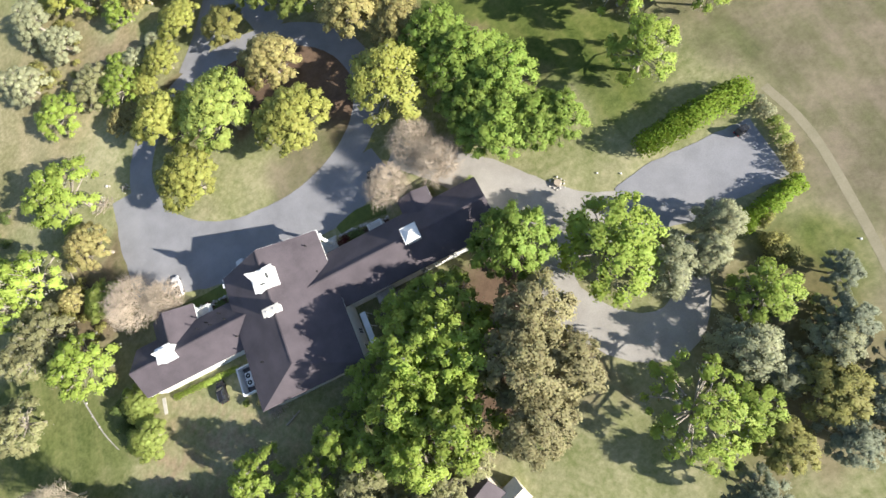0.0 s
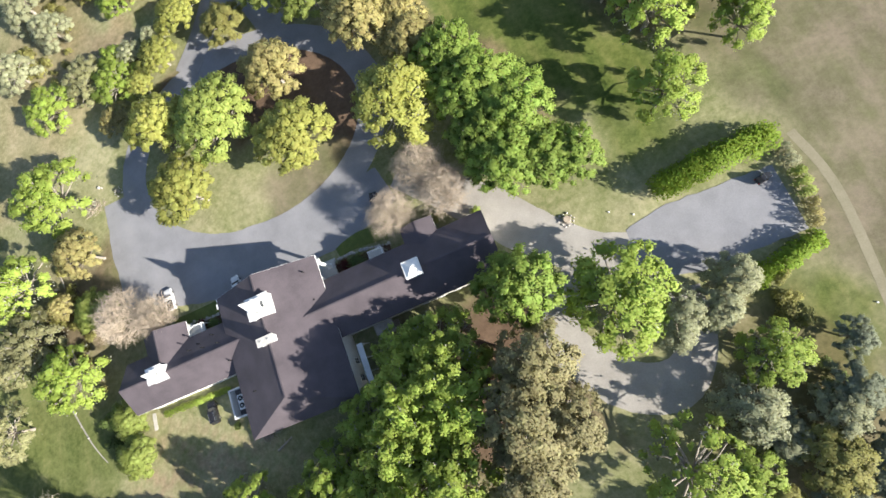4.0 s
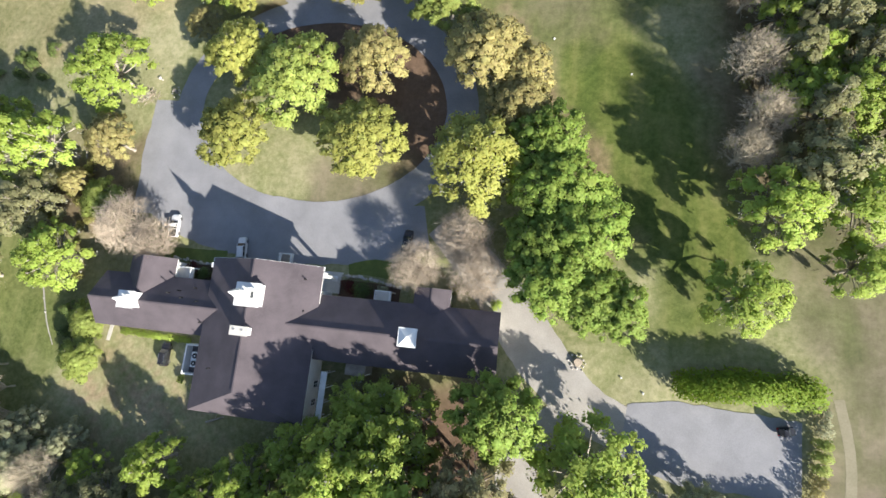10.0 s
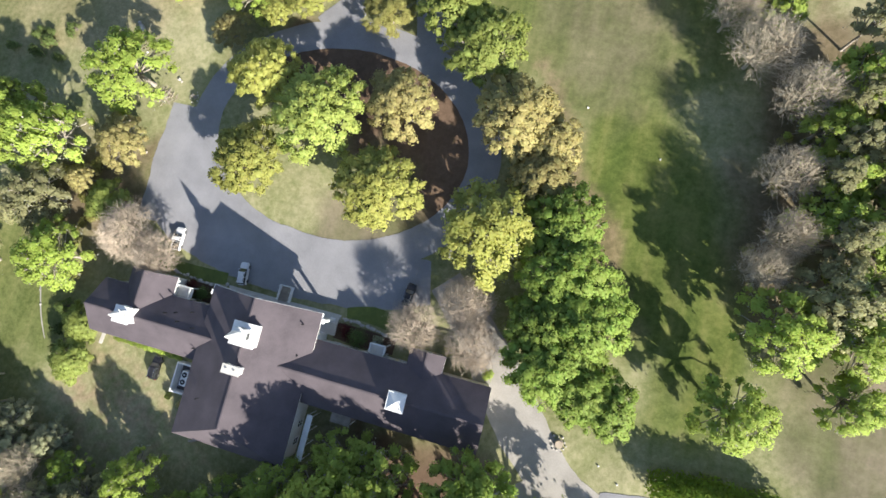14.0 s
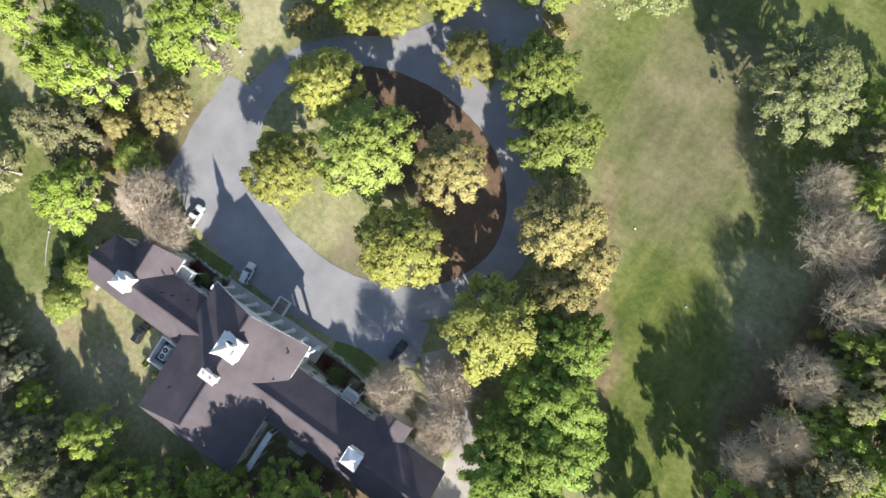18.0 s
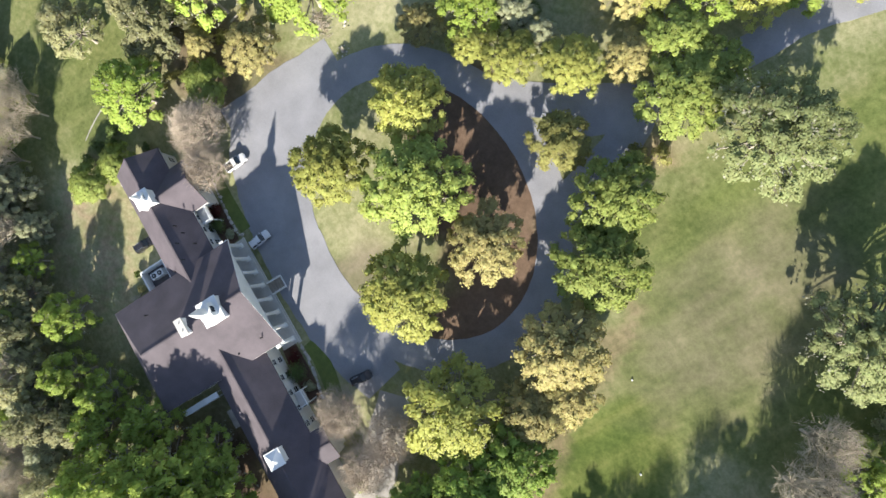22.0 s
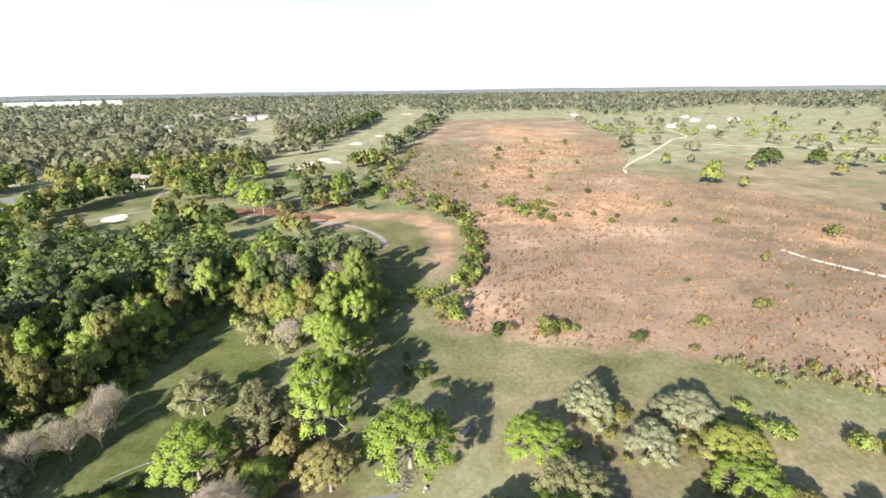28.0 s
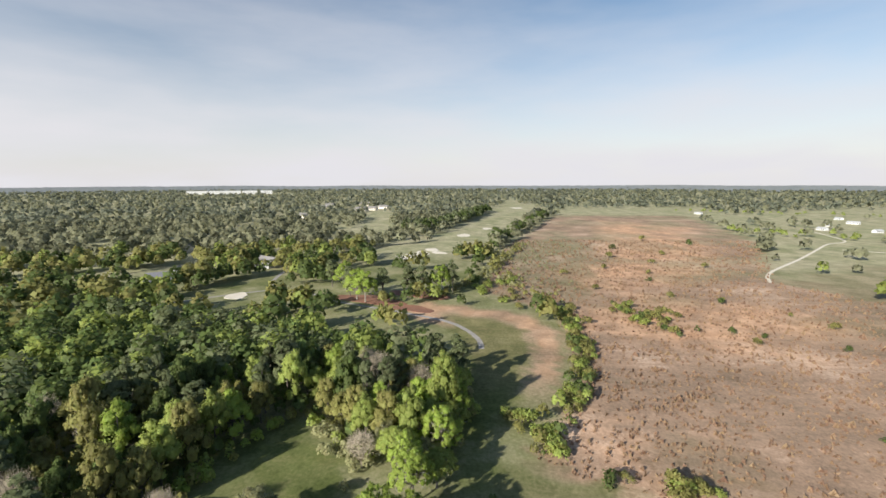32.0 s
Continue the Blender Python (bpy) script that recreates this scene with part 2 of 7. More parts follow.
FIELD = [(-117, 147), (-128, 121), (-134, 101), (-143, 84), (-150, 66), (-205, 90), (-292, 98), (-347, 52), (-542, 74), (-1065, 208), (-1073, 501), (-639, 402), (-392, 275), (-313, 320), (-220, 345), (-60, 300), (-80, 215), (-103, 169)]
FAIRWAY_NEAR = [(-150, 44), (-150, 58), (-189, 80), (-259, 92), (-296, 78), (-316, 15), (-286, 6), (-262, 40), (-215, 48)]
FAIRWAY_LONG = [(-430, -41), (-459, 22), (-649, 80), (-1357, 218), (-1907, 160), (-954, 30), (-613, -19), (-534, -85)]
PASTURE_EAST = [(44, 70), (47, 24), (54, 4), (53, -8), (47, -24), (38, -34), (44, -60), (400, -200), (400, 200)]

gx, gy = spaced(-205, 85, 1.6, 4900), spaced(-85, 175, 1.6, 4900)
GX, GY = np.meshgrid(gx, gy)
near_wave, far_wave = wobble(GX, GY, 14, 3), wobble(GX, GY, 90, 5)
QX, QY = GX + 2.5 * near_wave, GY + 2.5 * wobble(GX, GY, 11, 8)
brown = area_mask(FIELD, QX, QY, 5.0)
brown = np.maximum(brown, 0.34 * area_mask([(-84, 80), (-100, 62), (-118, 58), (-112, 104), (-93, 150), (-70, 190), (-66, 130), (-80, 104)], QX, QY, 5))
brown = np.maximum(brown, 0.22 * area_mask([(-150, 62), (-143, 84), (-134, 101), (-118, 147), (-100, 120), (-104, 70), (-128, 50)], QX, QY, 7))
lush = np.maximum(area_mask(FAIRWAY_LONG, QX, QY, 8), 0.85 * area_mask([(-150, 40), (-160, 52), (-190, 66), (-235, 76), (-266, 74), (-284, 58), (-290, 30), (-262, 36), (-215, 40)], QX, QY, 5))
brown = np.maximum(brown, 0.95 * area_mask(FAIRWAY_NEAR, QX, QY, 4) * (1 - 0.9 * lush) * smooth(-175, -215, GX))
lush = np.maximum(lush, 0.4 * area_mask([(-150, 62), (-143, 84), (-134, 101), (-118, 147), (-84, 135), (-84, 100), (-104, 70), (-128, 50)], QX, QY, 7))
lush = np.maximum(lush, area_mask([(4, 90), (2, 60), (12, 26), (28, 14), (24, 4), (38, 4), (46, 22), (30, 60)], QX, QY, 6))
lush = np.maximum(lush, 0.6 * area_mask([(-166, -10), (-164, 2), (-150, 12), (-128, 18), (-118, 30), (-106, 22), (-102, 0), (-98, -40), (-120, -70), (-140, -50)], QX, QY, 5))
litter = np.maximum(area_mask([(-25, 31), (-15, 38), (-12, 58), (-34, 74), (-62, 74), (-76, 62), (-60, 54), (-46, 48), (-32, 46)], QX, QY, 4), area_mask([(-30, -8), (0, -8), (4, -40), (-34, -42)], QX, QY, 5))
litter = np.maximum(litter, 0.5 * area_mask([(18, -40), (36, -26), (46, -36), (48, -66), (12, -66), (20, -50)], QX, QY, 5))
litter = np.maximum(litter, 0.7 * area_mask([(36, 70), (36, 38), (44, 28), (64, 30), (68, 70)], QX, QY, 4))
litter = np.maximum(litter, 0.3 * area_mask([(-82, 84), (-100, 80), (-102, 96), (-84, 104), (-74, 94)], QX, QY, 4))
litter = np.maximum(litter, 0.35 * area_mask([(-116, 12), (-112, 40), (-98, 44), (-100, 18)], QX, QY, 4))
litter = np.maximum(litter, 0.75 * area_mask([(-116, 16), (-112, 30), (-100, 40), (-88, 36), (-88, 20), (-100, 14)], QX, QY, 3))
litter = np.maximum(litter, 0.4 * area_mask([(-102, 0), (-96, 40), (-84, 40), (-86, 2)], QX, QY, 3))
litter = np.maximum(litter, 0.15 * area_mask([(-84, -8), (-92, -20), (-70, -40), (-62, -30)], QX, QY, 4))
lush = np.maximum(lush, 0.85 * area_mask([(-22, 78), (4, 60), (36, 80), (40, 120), (10, 150), (-24, 140), (-28, 114)], QX, QY, 7))
far_wave2 = wobble(GX, GY, 75, 21)
lush = np.maximum(lush, 0.7 * smooth(-0.2, -0.5, far_wave2) * smooth(260, 330, np.hypot(GX + 40, GY - 50)) * (1 - brown))
lush = np.maximum(lush, 0.25 * area_mask([(-1060, 500), (-640, 402), (-392, 285), (-313, 330), (-60, 280), (100, 500), (-300, 1100), (-900, 1300), (-1500, 1300)], QX, QY, 20))
brown = brown * (1 - 0.1 * smooth(0.1, 0.7, wobble(GX, GY, 160, 33)) * smooth(300, 420, -GX))
brown = np.maximum(brown, 0.6 * area_mask([(-97, -11), (-88, -6), (-70, -11), (-56, -24), (-72, -33), (-92, -27)], QX, QY, 5) * smooth(-0.2, 0.35, wobble(GX + 0.8 * GY, 0.35 * GY, 5, 41)))
lush = np.maximum(lush, 0.5 * area_mask([(-112, 14), (-97, 4), (-90, -14), (-104, -20), (-122, -8)], QX, QY, 4))
lush = np.maximum(lush, 0.75 * area_mask([(-150, 14), (-126, 20), (-112, 16), (-100, 2), (-95, -10), (-106, -14), (-130, -12), (-160, -6)], QX, QY, 4))
brown = np.maximum(brown, 0.5 * area_mask([(-84, 92), (-76, 88), (-68, 92), (-65, 99), (-72, 103), (-80, 99)], QX, QY, 2.5))
brown = np.maximum(brown, 0.6 * area_mask([(-33, 88), (-27, 89), (-25, 95), (-30, 97), (-34, 94)], QX, QY, 2))
lush = np.maximum(lush, 0.55 * area_mask([(-152, 46), (-150, 62), (-143, 82), (-134, 99), (-122, 128), (-114, 118), (-124, 90), (-136, 60), (-140, 44)], QX, QY, 4))
gz = np.zeros(GX.shape)
nx, ny = len(gx), len(gy)
idx = np.arange(nx * ny).reshape(ny, nx)
quads = np.stack([idx[:-1, :-1], idx[:-1, 1:], idx[1:, 1:], idx[1:, :-1]], -1).reshape(-1, 4)
gme = bpy.data.meshes.new("ground")
gme.from_pydata(np.stack([GX, GY, gz], -1).reshape(-1, 3).tolist(), [], quads.tolist())
cover = gme.color_attributes.new("cover", "FLOAT_COLOR", "POINT")
dirt_strip = area_mask([(-9.5, 73), (-5, 73), (3, 61), (9.8, 47), (13.2, 43), (18.2, 27), (20.8, 19), (18.4, 18), (15.6, 27), (10.6, 42), (6, 46), (-0.5, 60)], QX, QY, 1.6)
brown = np.maximum(brown, 0.42 * dirt_strip)
litter = np.maximum(litter, 0.35 * dirt_strip)
lush = np.maximum(lush, area_mask([(-2, 72), (4, 72), (12, 60), (18, 46), (24, 28), (28, 14), (22, 15), (19, 27), (13, 45), (5, 61)], QX, QY, 3))
litter = np.maximum(litter, 0.75 * area_mask([(34, 88), (36, 68), (37, 50), (40, 35), (48, 28), (66, 28), (70, 90), (44, 96)], QX, QY, 5))
lush = np.maximum(lush, area_mask([(38, -26), (50, -25), (53, -36), (46, -52), (36, -42)], QX, QY, 5))
# haze put into the ground colour: covers lose green and pale with distance
FAR_HAZE = smooth(330, 520, np.hypot(GX + 40, GY - 50))
pasture = np.maximum(0.9 * area_mask([(-46, 25), (-28, 25), (-24, 33), (-34, 41), (-47, 37)], QX, QY, 3), area_mask(PASTURE_EAST, QX, QY, 6), 0.5 * area_mask([(-1060, 500), (-640, 402), (-392, 285), (-313, 330), (-60, 280), (100, 500), (-300, 1100), (-900, 1300), (-1500, 1300)], QX, QY, 20))
pasture = np.maximum(pasture, 0.68 * area_mask([(-13, 84), (-2, 68), (14, 66), (20, 84), (12, 108), (-8, 114)], QX, QY, 8))
pasture = pasture * (1 - 0.95 * area_mask([(38, -26), (50, -25), (53, -36), (46, -52), (36, -42)], QX, QY, 5))
brown = np.maximum(brown, 0.65 * area_mask([(-392, 270), (-480, 410), (-400, 520), (-200, 500), (-60, 330), (-60, 250), (-220, 335)], QX + 12 * far_wave, QY, 22))
brown = brown * (1 - 0.22 * smooth(0.15, 0.5, wobble(GX, GY, 120, 12)) * smooth(250, 330, np.hypot(GX + 40, GY - 50)))
SCRUB = [(-330, 66), (-430, 78), (-590, 84), (-700, 165), (-560, 175), (-446, 150), (-320, 118)]
scrub_mask = area_mask(SCRUB, QX + 10 * far_wave, QY + 6 * near_wave, 14) * (0.65 + 0.35 * wobble(GX, GY, 40, 52))
brown = brown * (1 - 0.45 * scrub_mask)
pasture = np.maximum(pasture, 0.55 * scrub_mask)
pasture = np.maximum(pasture, 0.45 * area_mask([(-156, 98), (-172, 112), (-158, 128), (-138, 124), (-139, 100)], QX, QY, 7))
pasture = np.maximum(pasture, 0.5 * area_mask([(-175, 200), (-330, 262), (-300, 330), (-150, 330), (-90, 230), (-120, 180)], QX + 14 * far_wave, QY + 9 * near_wave, 18) * smooth(-0.6, 0.6, wobble(GX, GY, 48, 53)))
lush = lush * (1 - 0.3 * FAR_HAZE)
haze_tone = FAR_HAZE * 0.55
pasture = np.maximum(pasture, haze_tone * (1 - brown))
rim = area_mask(FAIRWAY_NEAR, QX, QY, 4) * (1 - area_mask([(-150, 40), (-160, 52), (-190, 68), (-235, 78), (-266, 76), (-286, 58), (-290, 30), (-262, 36), (-215, 40)], QX, QY, 4)) * smooth(-190, -225, GX)
rgba = np.stack([brown, lush, litter, pasture], -1).reshape(-1).astype(np.float32)
cover.data.foreach_set("color", rgba)

# bare orange soil in the field
bare = np.zeros(GX.shape)
BX, BY = QX + 9 * far_wave + 4 * near_wave, QY + 8 * wobble(GX, GY, 34, 18)
for spot in ([(-950, 280), (-840, 405), (-430, 255), (-365, 165), (-640, 200)], [(-330, 188), (-231, 192), (-250, 150), (-365, 152)], [(-262, 110), (-300, 108), (-330, 150), (-318, 235), (-285, 262), (-262, 225), (-258, 165)], [(-350, 110), (-460, 120), (-470, 190), (-380, 200)], [(-640, 230), (-860, 260), (-900, 380), (-700, 340)], [(-190, 262), (-215, 262), (-225, 300), (-190, 310)], [(-145, 86), (-165, 88), (-160, 118), (-142, 106)]):
    bare = np.maximum(bare, area_mask(spot, BX, BY, 16))
bare = np.maximum(bare, 0.8 * rim)
bare = bare * (0.62 + 0.38 * wobble(GX, GY, 26, 19).clip(-1, 1)) * brown
soil = gme.attributes.new("bare_soil", "FLOAT", "POINT")
soil.data.foreach_set("value", bare.reshape(-1).astype(np.float32))
# painted haze on the far grass, plus the near lawn's own pale tone
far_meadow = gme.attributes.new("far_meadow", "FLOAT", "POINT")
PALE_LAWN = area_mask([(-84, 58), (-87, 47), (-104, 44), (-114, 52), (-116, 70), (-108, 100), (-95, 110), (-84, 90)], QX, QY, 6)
far_meadow.data.foreach_set("value", np.maximum(FAR_HAZE * 0.75 * (1 - brown), 0.28 * PALE_LAWN * (0.6 + 0.4 * wobble(GX, GY, 22, 44))).reshape(-1).astype(np.float32))
mat, nodes, links, shader = node_material("meadow", 0.95)
shader.inputs["Specular IOR Level"].default_value = 0.1
attr = nodes.new("ShaderNodeAttribute")
attr.attribute_name = "cover"
sep = nodes.new("ShaderNodeSeparateColor")
links.new(attr.outputs["Color"], sep.inputs["Color"])
pos = nodes.new("ShaderNodeNewGeometry").outputs["Position"]
n_big, n_mid, n_fine = noise_node(nodes, links, 0.018, 5, pos), noise_node(nodes, links, 0.13, 6, pos), noise_node(nodes, links, 2.2, 5, pos)
n_tiny = noise_node(nodes, links, 9.0, 3, pos)
n_clump = noise_node(nodes, links, 0.75, 8, pos, 0.72)
streak_map = nodes.new("ShaderNodeMapping")
streak_map.inputs["Rotation"].default_value = (0, 0, radians(35))
streak_map.inputs["Scale"].default_value = (0.35, 0.03, 1)
links.new(pos, streak_map.inputs["Vector"])
n_streak = noise_node(nodes, links, 1.0, 4, streak_map.outputs[0])
n_patch = noise_node(nodes, links, 0.05, 6, pos, 0.7)
tone = mix_node(nodes, links, 0.5, mix_node(nodes, links, 0.5, n_mid, n_clump), mix_node(nodes, links, 0.5, n_streak, n_patch))
grass = mix_node(nodes, links, ramp_node(nodes, links, mix_node(nodes, links, 0.4, mix_node(nodes, links, 0.55, n_mid, n_patch), n_clump), [(0.41, 0.0), (0.58, 1.0)]), (0.168, 0.190, 0.076), (0.268, 0.255, 0.152))
lush_col = ramp_node(nodes, links, tone, [(0.36, (0.044, 0.074, 0.016)), (0.5, (0.098, 0.124, 0.032)), (0.64, (0.166, 0.164, 0.060))])
brown_col = ramp_node(nodes, links, mix_node(nodes, links, 0.5, n_big, mix_node(nodes, links, 0.3, mix_node(nodes, links, 0.7, n_mid, n_clump), n_streak)), [(0.37, (0.185, 0.148, 0.095)), (0.45, (0.275, 0.20, 0.142)), (0.53, (0.368, 0.256, 0.18)), (0.61, (0.54, 0.405, 0.305))])
soil_attr = nodes.new("ShaderNodeAttribute")
soil_attr.attribute_name = "bare_soil"
brown_col = mix_node(nodes, links, soil_attr.outputs["Fac"], brown_col, ramp_node(nodes, links, n_mid, [(0.35, (0.48, 0.285, 0.17)), (0.65, (0.70, 0.45, 0.29))]))
litter_col = ramp_node(nodes, links, tone, [(0.3, (0.085, 0.056, 0.038)), (0.7, (0.16, 0.112, 0.08))])
c = mix_node(nodes, links, sep.outputs[1], grass, lush_col)
c = mix_node(nodes, links, sep.outputs[0], c, brown_col)
c = mix_node(nodes, links, sep.outputs[2], c, litter_col)
pasture_col = ramp_node(nodes, links, mix_node(nodes, links, 0.35, mix_node(nodes, links, 0.5, n_big, n_mid), mix_node(nodes, links, 0.5, n_streak, n_patch)), [(0.38, (0.092, 0.105, 0.043)), (0.48, (0.13, 0.125, 0.071)), (0.58, (0.186, 0.157, 0.113))])
c = mix_node(nodes, links, attr.outputs["Alpha"], c, pasture_col)
# mixes in the pale tone of the painted haze and the pale lawn
haze_lawn_attr = nodes.new("ShaderNodeAttribute")
haze_lawn_attr.attribute_name = "far_meadow"
c = mix_node(nodes, links, haze_lawn_attr.outputs["Fac"], c, ramp_node(nodes, links, mix_node(nodes, links, 0.5, n_big, n_patch), [(0.4, (0.31, 0.325, 0.18)), (0.6, (0.46, 0.42, 0.285))]))
speck = ramp_node(nodes, links, mix_node(nodes, links, 0.45, mix_node(nodes, links, 0.6, mix_node(nodes, links, 0.5, n_fine, n_tiny), n_clump), n_patch), [(0.34, 0.58), (0.66, 1.36)])
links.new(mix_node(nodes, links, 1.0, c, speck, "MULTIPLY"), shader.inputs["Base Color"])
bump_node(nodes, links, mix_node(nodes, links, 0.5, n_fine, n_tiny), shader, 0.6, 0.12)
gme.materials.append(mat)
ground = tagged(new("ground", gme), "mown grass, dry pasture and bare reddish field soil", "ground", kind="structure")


# ---- drives ----
def ribbon(name, line, widths, z, mat, label, category="road", closed=False, step=1.5):
    """A strip along a smooth line through a few places, as wide as given at each of them, 6 cm thick."""
    pts = [Vector(p).to_3d() for p in line]
    n = len(pts)
    dense, wid = [], []
    spans = n if closed else n - 1
    for i in range(spans):
        p0, p1, p2, p3 = (pts[(i - 1) % n] if closed or i else pts[0]), pts[i], pts[(i + 1) % n], (pts[(i + 2) % n] if closed or i + 2 < n else pts[-1])
        k = max(2, int((p2 - p1).length / step))
        for j in range(k):
            t = j / k
            dense.append(0.5 * ((2 * p1) + (p2 - p0) * t + (2 * p0 - 5 * p1 + 4 * p2 - p3) * t * t + (3 * p1 - p0 - 3 * p2 + p3) * t ** 3))
            wid.append(widths[i] * (1 - t) + widths[(i + 1) % n] * t)
    if not closed:
        dense.append(pts[-1])
        wid.append(widths[-1])
    verts, faces, m = [], [], len(dense)
    rnd = random.Random(len(name) + m)
    for i, p in enumerate(dense):
        a = dense[(i - 1) % m] if closed or i else dense[0]
        b = dense[(i + 1) % m] if closed or i + 1 < m else dense[-1]
        d = (b - a).normalized()
        s = Vector((-d.y, d.x, 0)) * wid[i] / 2
        l, r = p + s * (1 + rnd.uniform(-0.03, 0.03)), p - s * (1 + rnd.uniform(-0.03, 0.03))
        verts += [(l.x, l.y, z), (r.x, r.y, z), (l.x, l.y, z - 0.06), (r.x, r.y, z - 0.06)]
    for i in range(m if closed else m - 1):
        a, b = 4 * i, 4 * ((i + 1) % m)
        faces += [(a, a + 1, b + 1, b), (a + 2, a, b, b + 2), (a + 1, a + 3, b + 3, b + 1)]
    return tagged(new(name, mesh_from(name, verts, faces, mat)), label, category, kind="structure")


ISLAND_X, ISLAND_Y, ISLAND_A, ISLAND_B = -46.5, 48.2, 29.0, 21.6
ISLAND_TILT = radians(0)


def ellipse(cx, cy, a, b, tilt, n=16):
    return [(cx + a * math.cos(t) * math.cos(tilt) - b * math.sin(t) * math.sin(tilt), cy + a * math.cos(t) * math.sin(tilt) + b * math.sin(t) * math.cos(tilt)) for t in (2 * math.pi * i / n for i in range(n))]


ribbon("loop_road", ellipse(ISLAND_X, ISLAND_Y, ISLAND_A + 3.4, ISLAND_B + 3.4, 0), [6.8] * 16, 0.05, GRAVEL, "pale grey asphalt drive looping round a tree island", closed=True)
ribbon("forecourt", [(-83.5, 49), (-82.5, 37), (-77.5, 27), (-63, 21.5), (-47, 20), (-31, 20.5), (-19, 23)], [6, 13, 16, 14.5, 14, 12, 9], 0.056, GRAVEL, "pale grey asphalt forecourt before the mansion")
ribbon("forecourt", [(-84.0, 49.3), (-84.0, 21.5)], [8.6, 8.6], 0.053, GRAVEL, "pale grey asphalt forecourt beside the lawn")
ribbon("service_road", [(-16, 24), (-8.5, 16.5), (-0.6, 7.6), (5.4, -0.4), (14, -8.5), (22, -12)], [7, 8, 10, 10, 8.5, 8], 0.062, GRAVEL_WARM, "pale gravel service drive beside the mansion")
ribbon("parking_lot", [(21, -11.5), (30, -12.5), (50, -13)], [9, 14, 13], 0.068, GRAVEL, "pale grey asphalt parking area behind a hedge", "parking lot")
ribbon("back_road", [(12, -10), (4, -17), (3, -24), (9, -33), (17, -36), (24, -31), (26, -21)], [7, 7, 8, 9, 9, 6, 6], 0.074, GRAVEL_WARM, "pale gravel drive curving under trees")
ribbon("fork_road", [(-57, 73.5), (-51, 80.5), (-45, 89), (-39, 100), (-38, 118), (-36, 134), (-20, 170), (40, 240)], [7, 7, 7.5, 7, 6, 6, 6, 6], 0.08, GRAVEL, "pale grey asphalt entrance drive")
ribbon("fork_road", [(-43.5, 82), (-41, 89), (-39, 97)], [3.5, 6, 6.5], 0.092, GRAVEL, "pale grey asphalt where the drives join")
ribbon("fork_road", [(-31, 72), (-34, 84), (-39, 95)], [7.5, 7.5, 6.5], 0.086, GRAVEL, "pale grey asphalt branch of the entrance drive")
LAWN = plain_surface("lawn", (0.060, 0.085, 0.017), (0.128, 0.162, 0.038), 0.4, 5, 0.95, bump=0.6)
ribbon("lawn", [(-80, 13.6), (-72, 12.8), (-62.5, 13.2)], [2.4, 3.0, 2.6], 0.10, LAWN, "small strip of mown lawn beside the forecourt", "lawn")
ribbon("lawn", [(-34.5, 12.8), (-29, 13.6), (-22.5, 12.6)], [2.0, 3.6, 3.4], 0.10, LAWN, "small strip of mown lawn beside the forecourt", "lawn")
ribbon("flower_bed", [(-71, 9.2), (-66, 9.0), (-61.5, 9.2)], [3.4, 3.8, 3.2], 0.07, MULCH, "dark mulch bed before the west wing", "flower bed")
ribbon("flower_bed", [(-36, 8.8), (-30, 8.6), (-23, 8.4)], [3.2, 3.8, 3.2], 0.07, MULCH, "dark mulch bed before the east wing", "flower bed")
ribbon("path", [(-87, -3.8), (-87.3, -7.5)], [0.9, 0.9], 0.05, CONCRETE, "short concrete path by the west wing", "path")
ribbon("path", [(-109, 8), (-107.2, 3), (-104, -5), (-101, -10)], [0.25, 0.35, 0.3, 0.2], 0.03, GRAVEL_WARM, "narrow pale path on the west lawn", "path")
# ---- the mansion ----
mansion = thing("mansion", (0, 0, 0), "long white mansion with dark brown-grey shingle roofs and a columned front", "house")


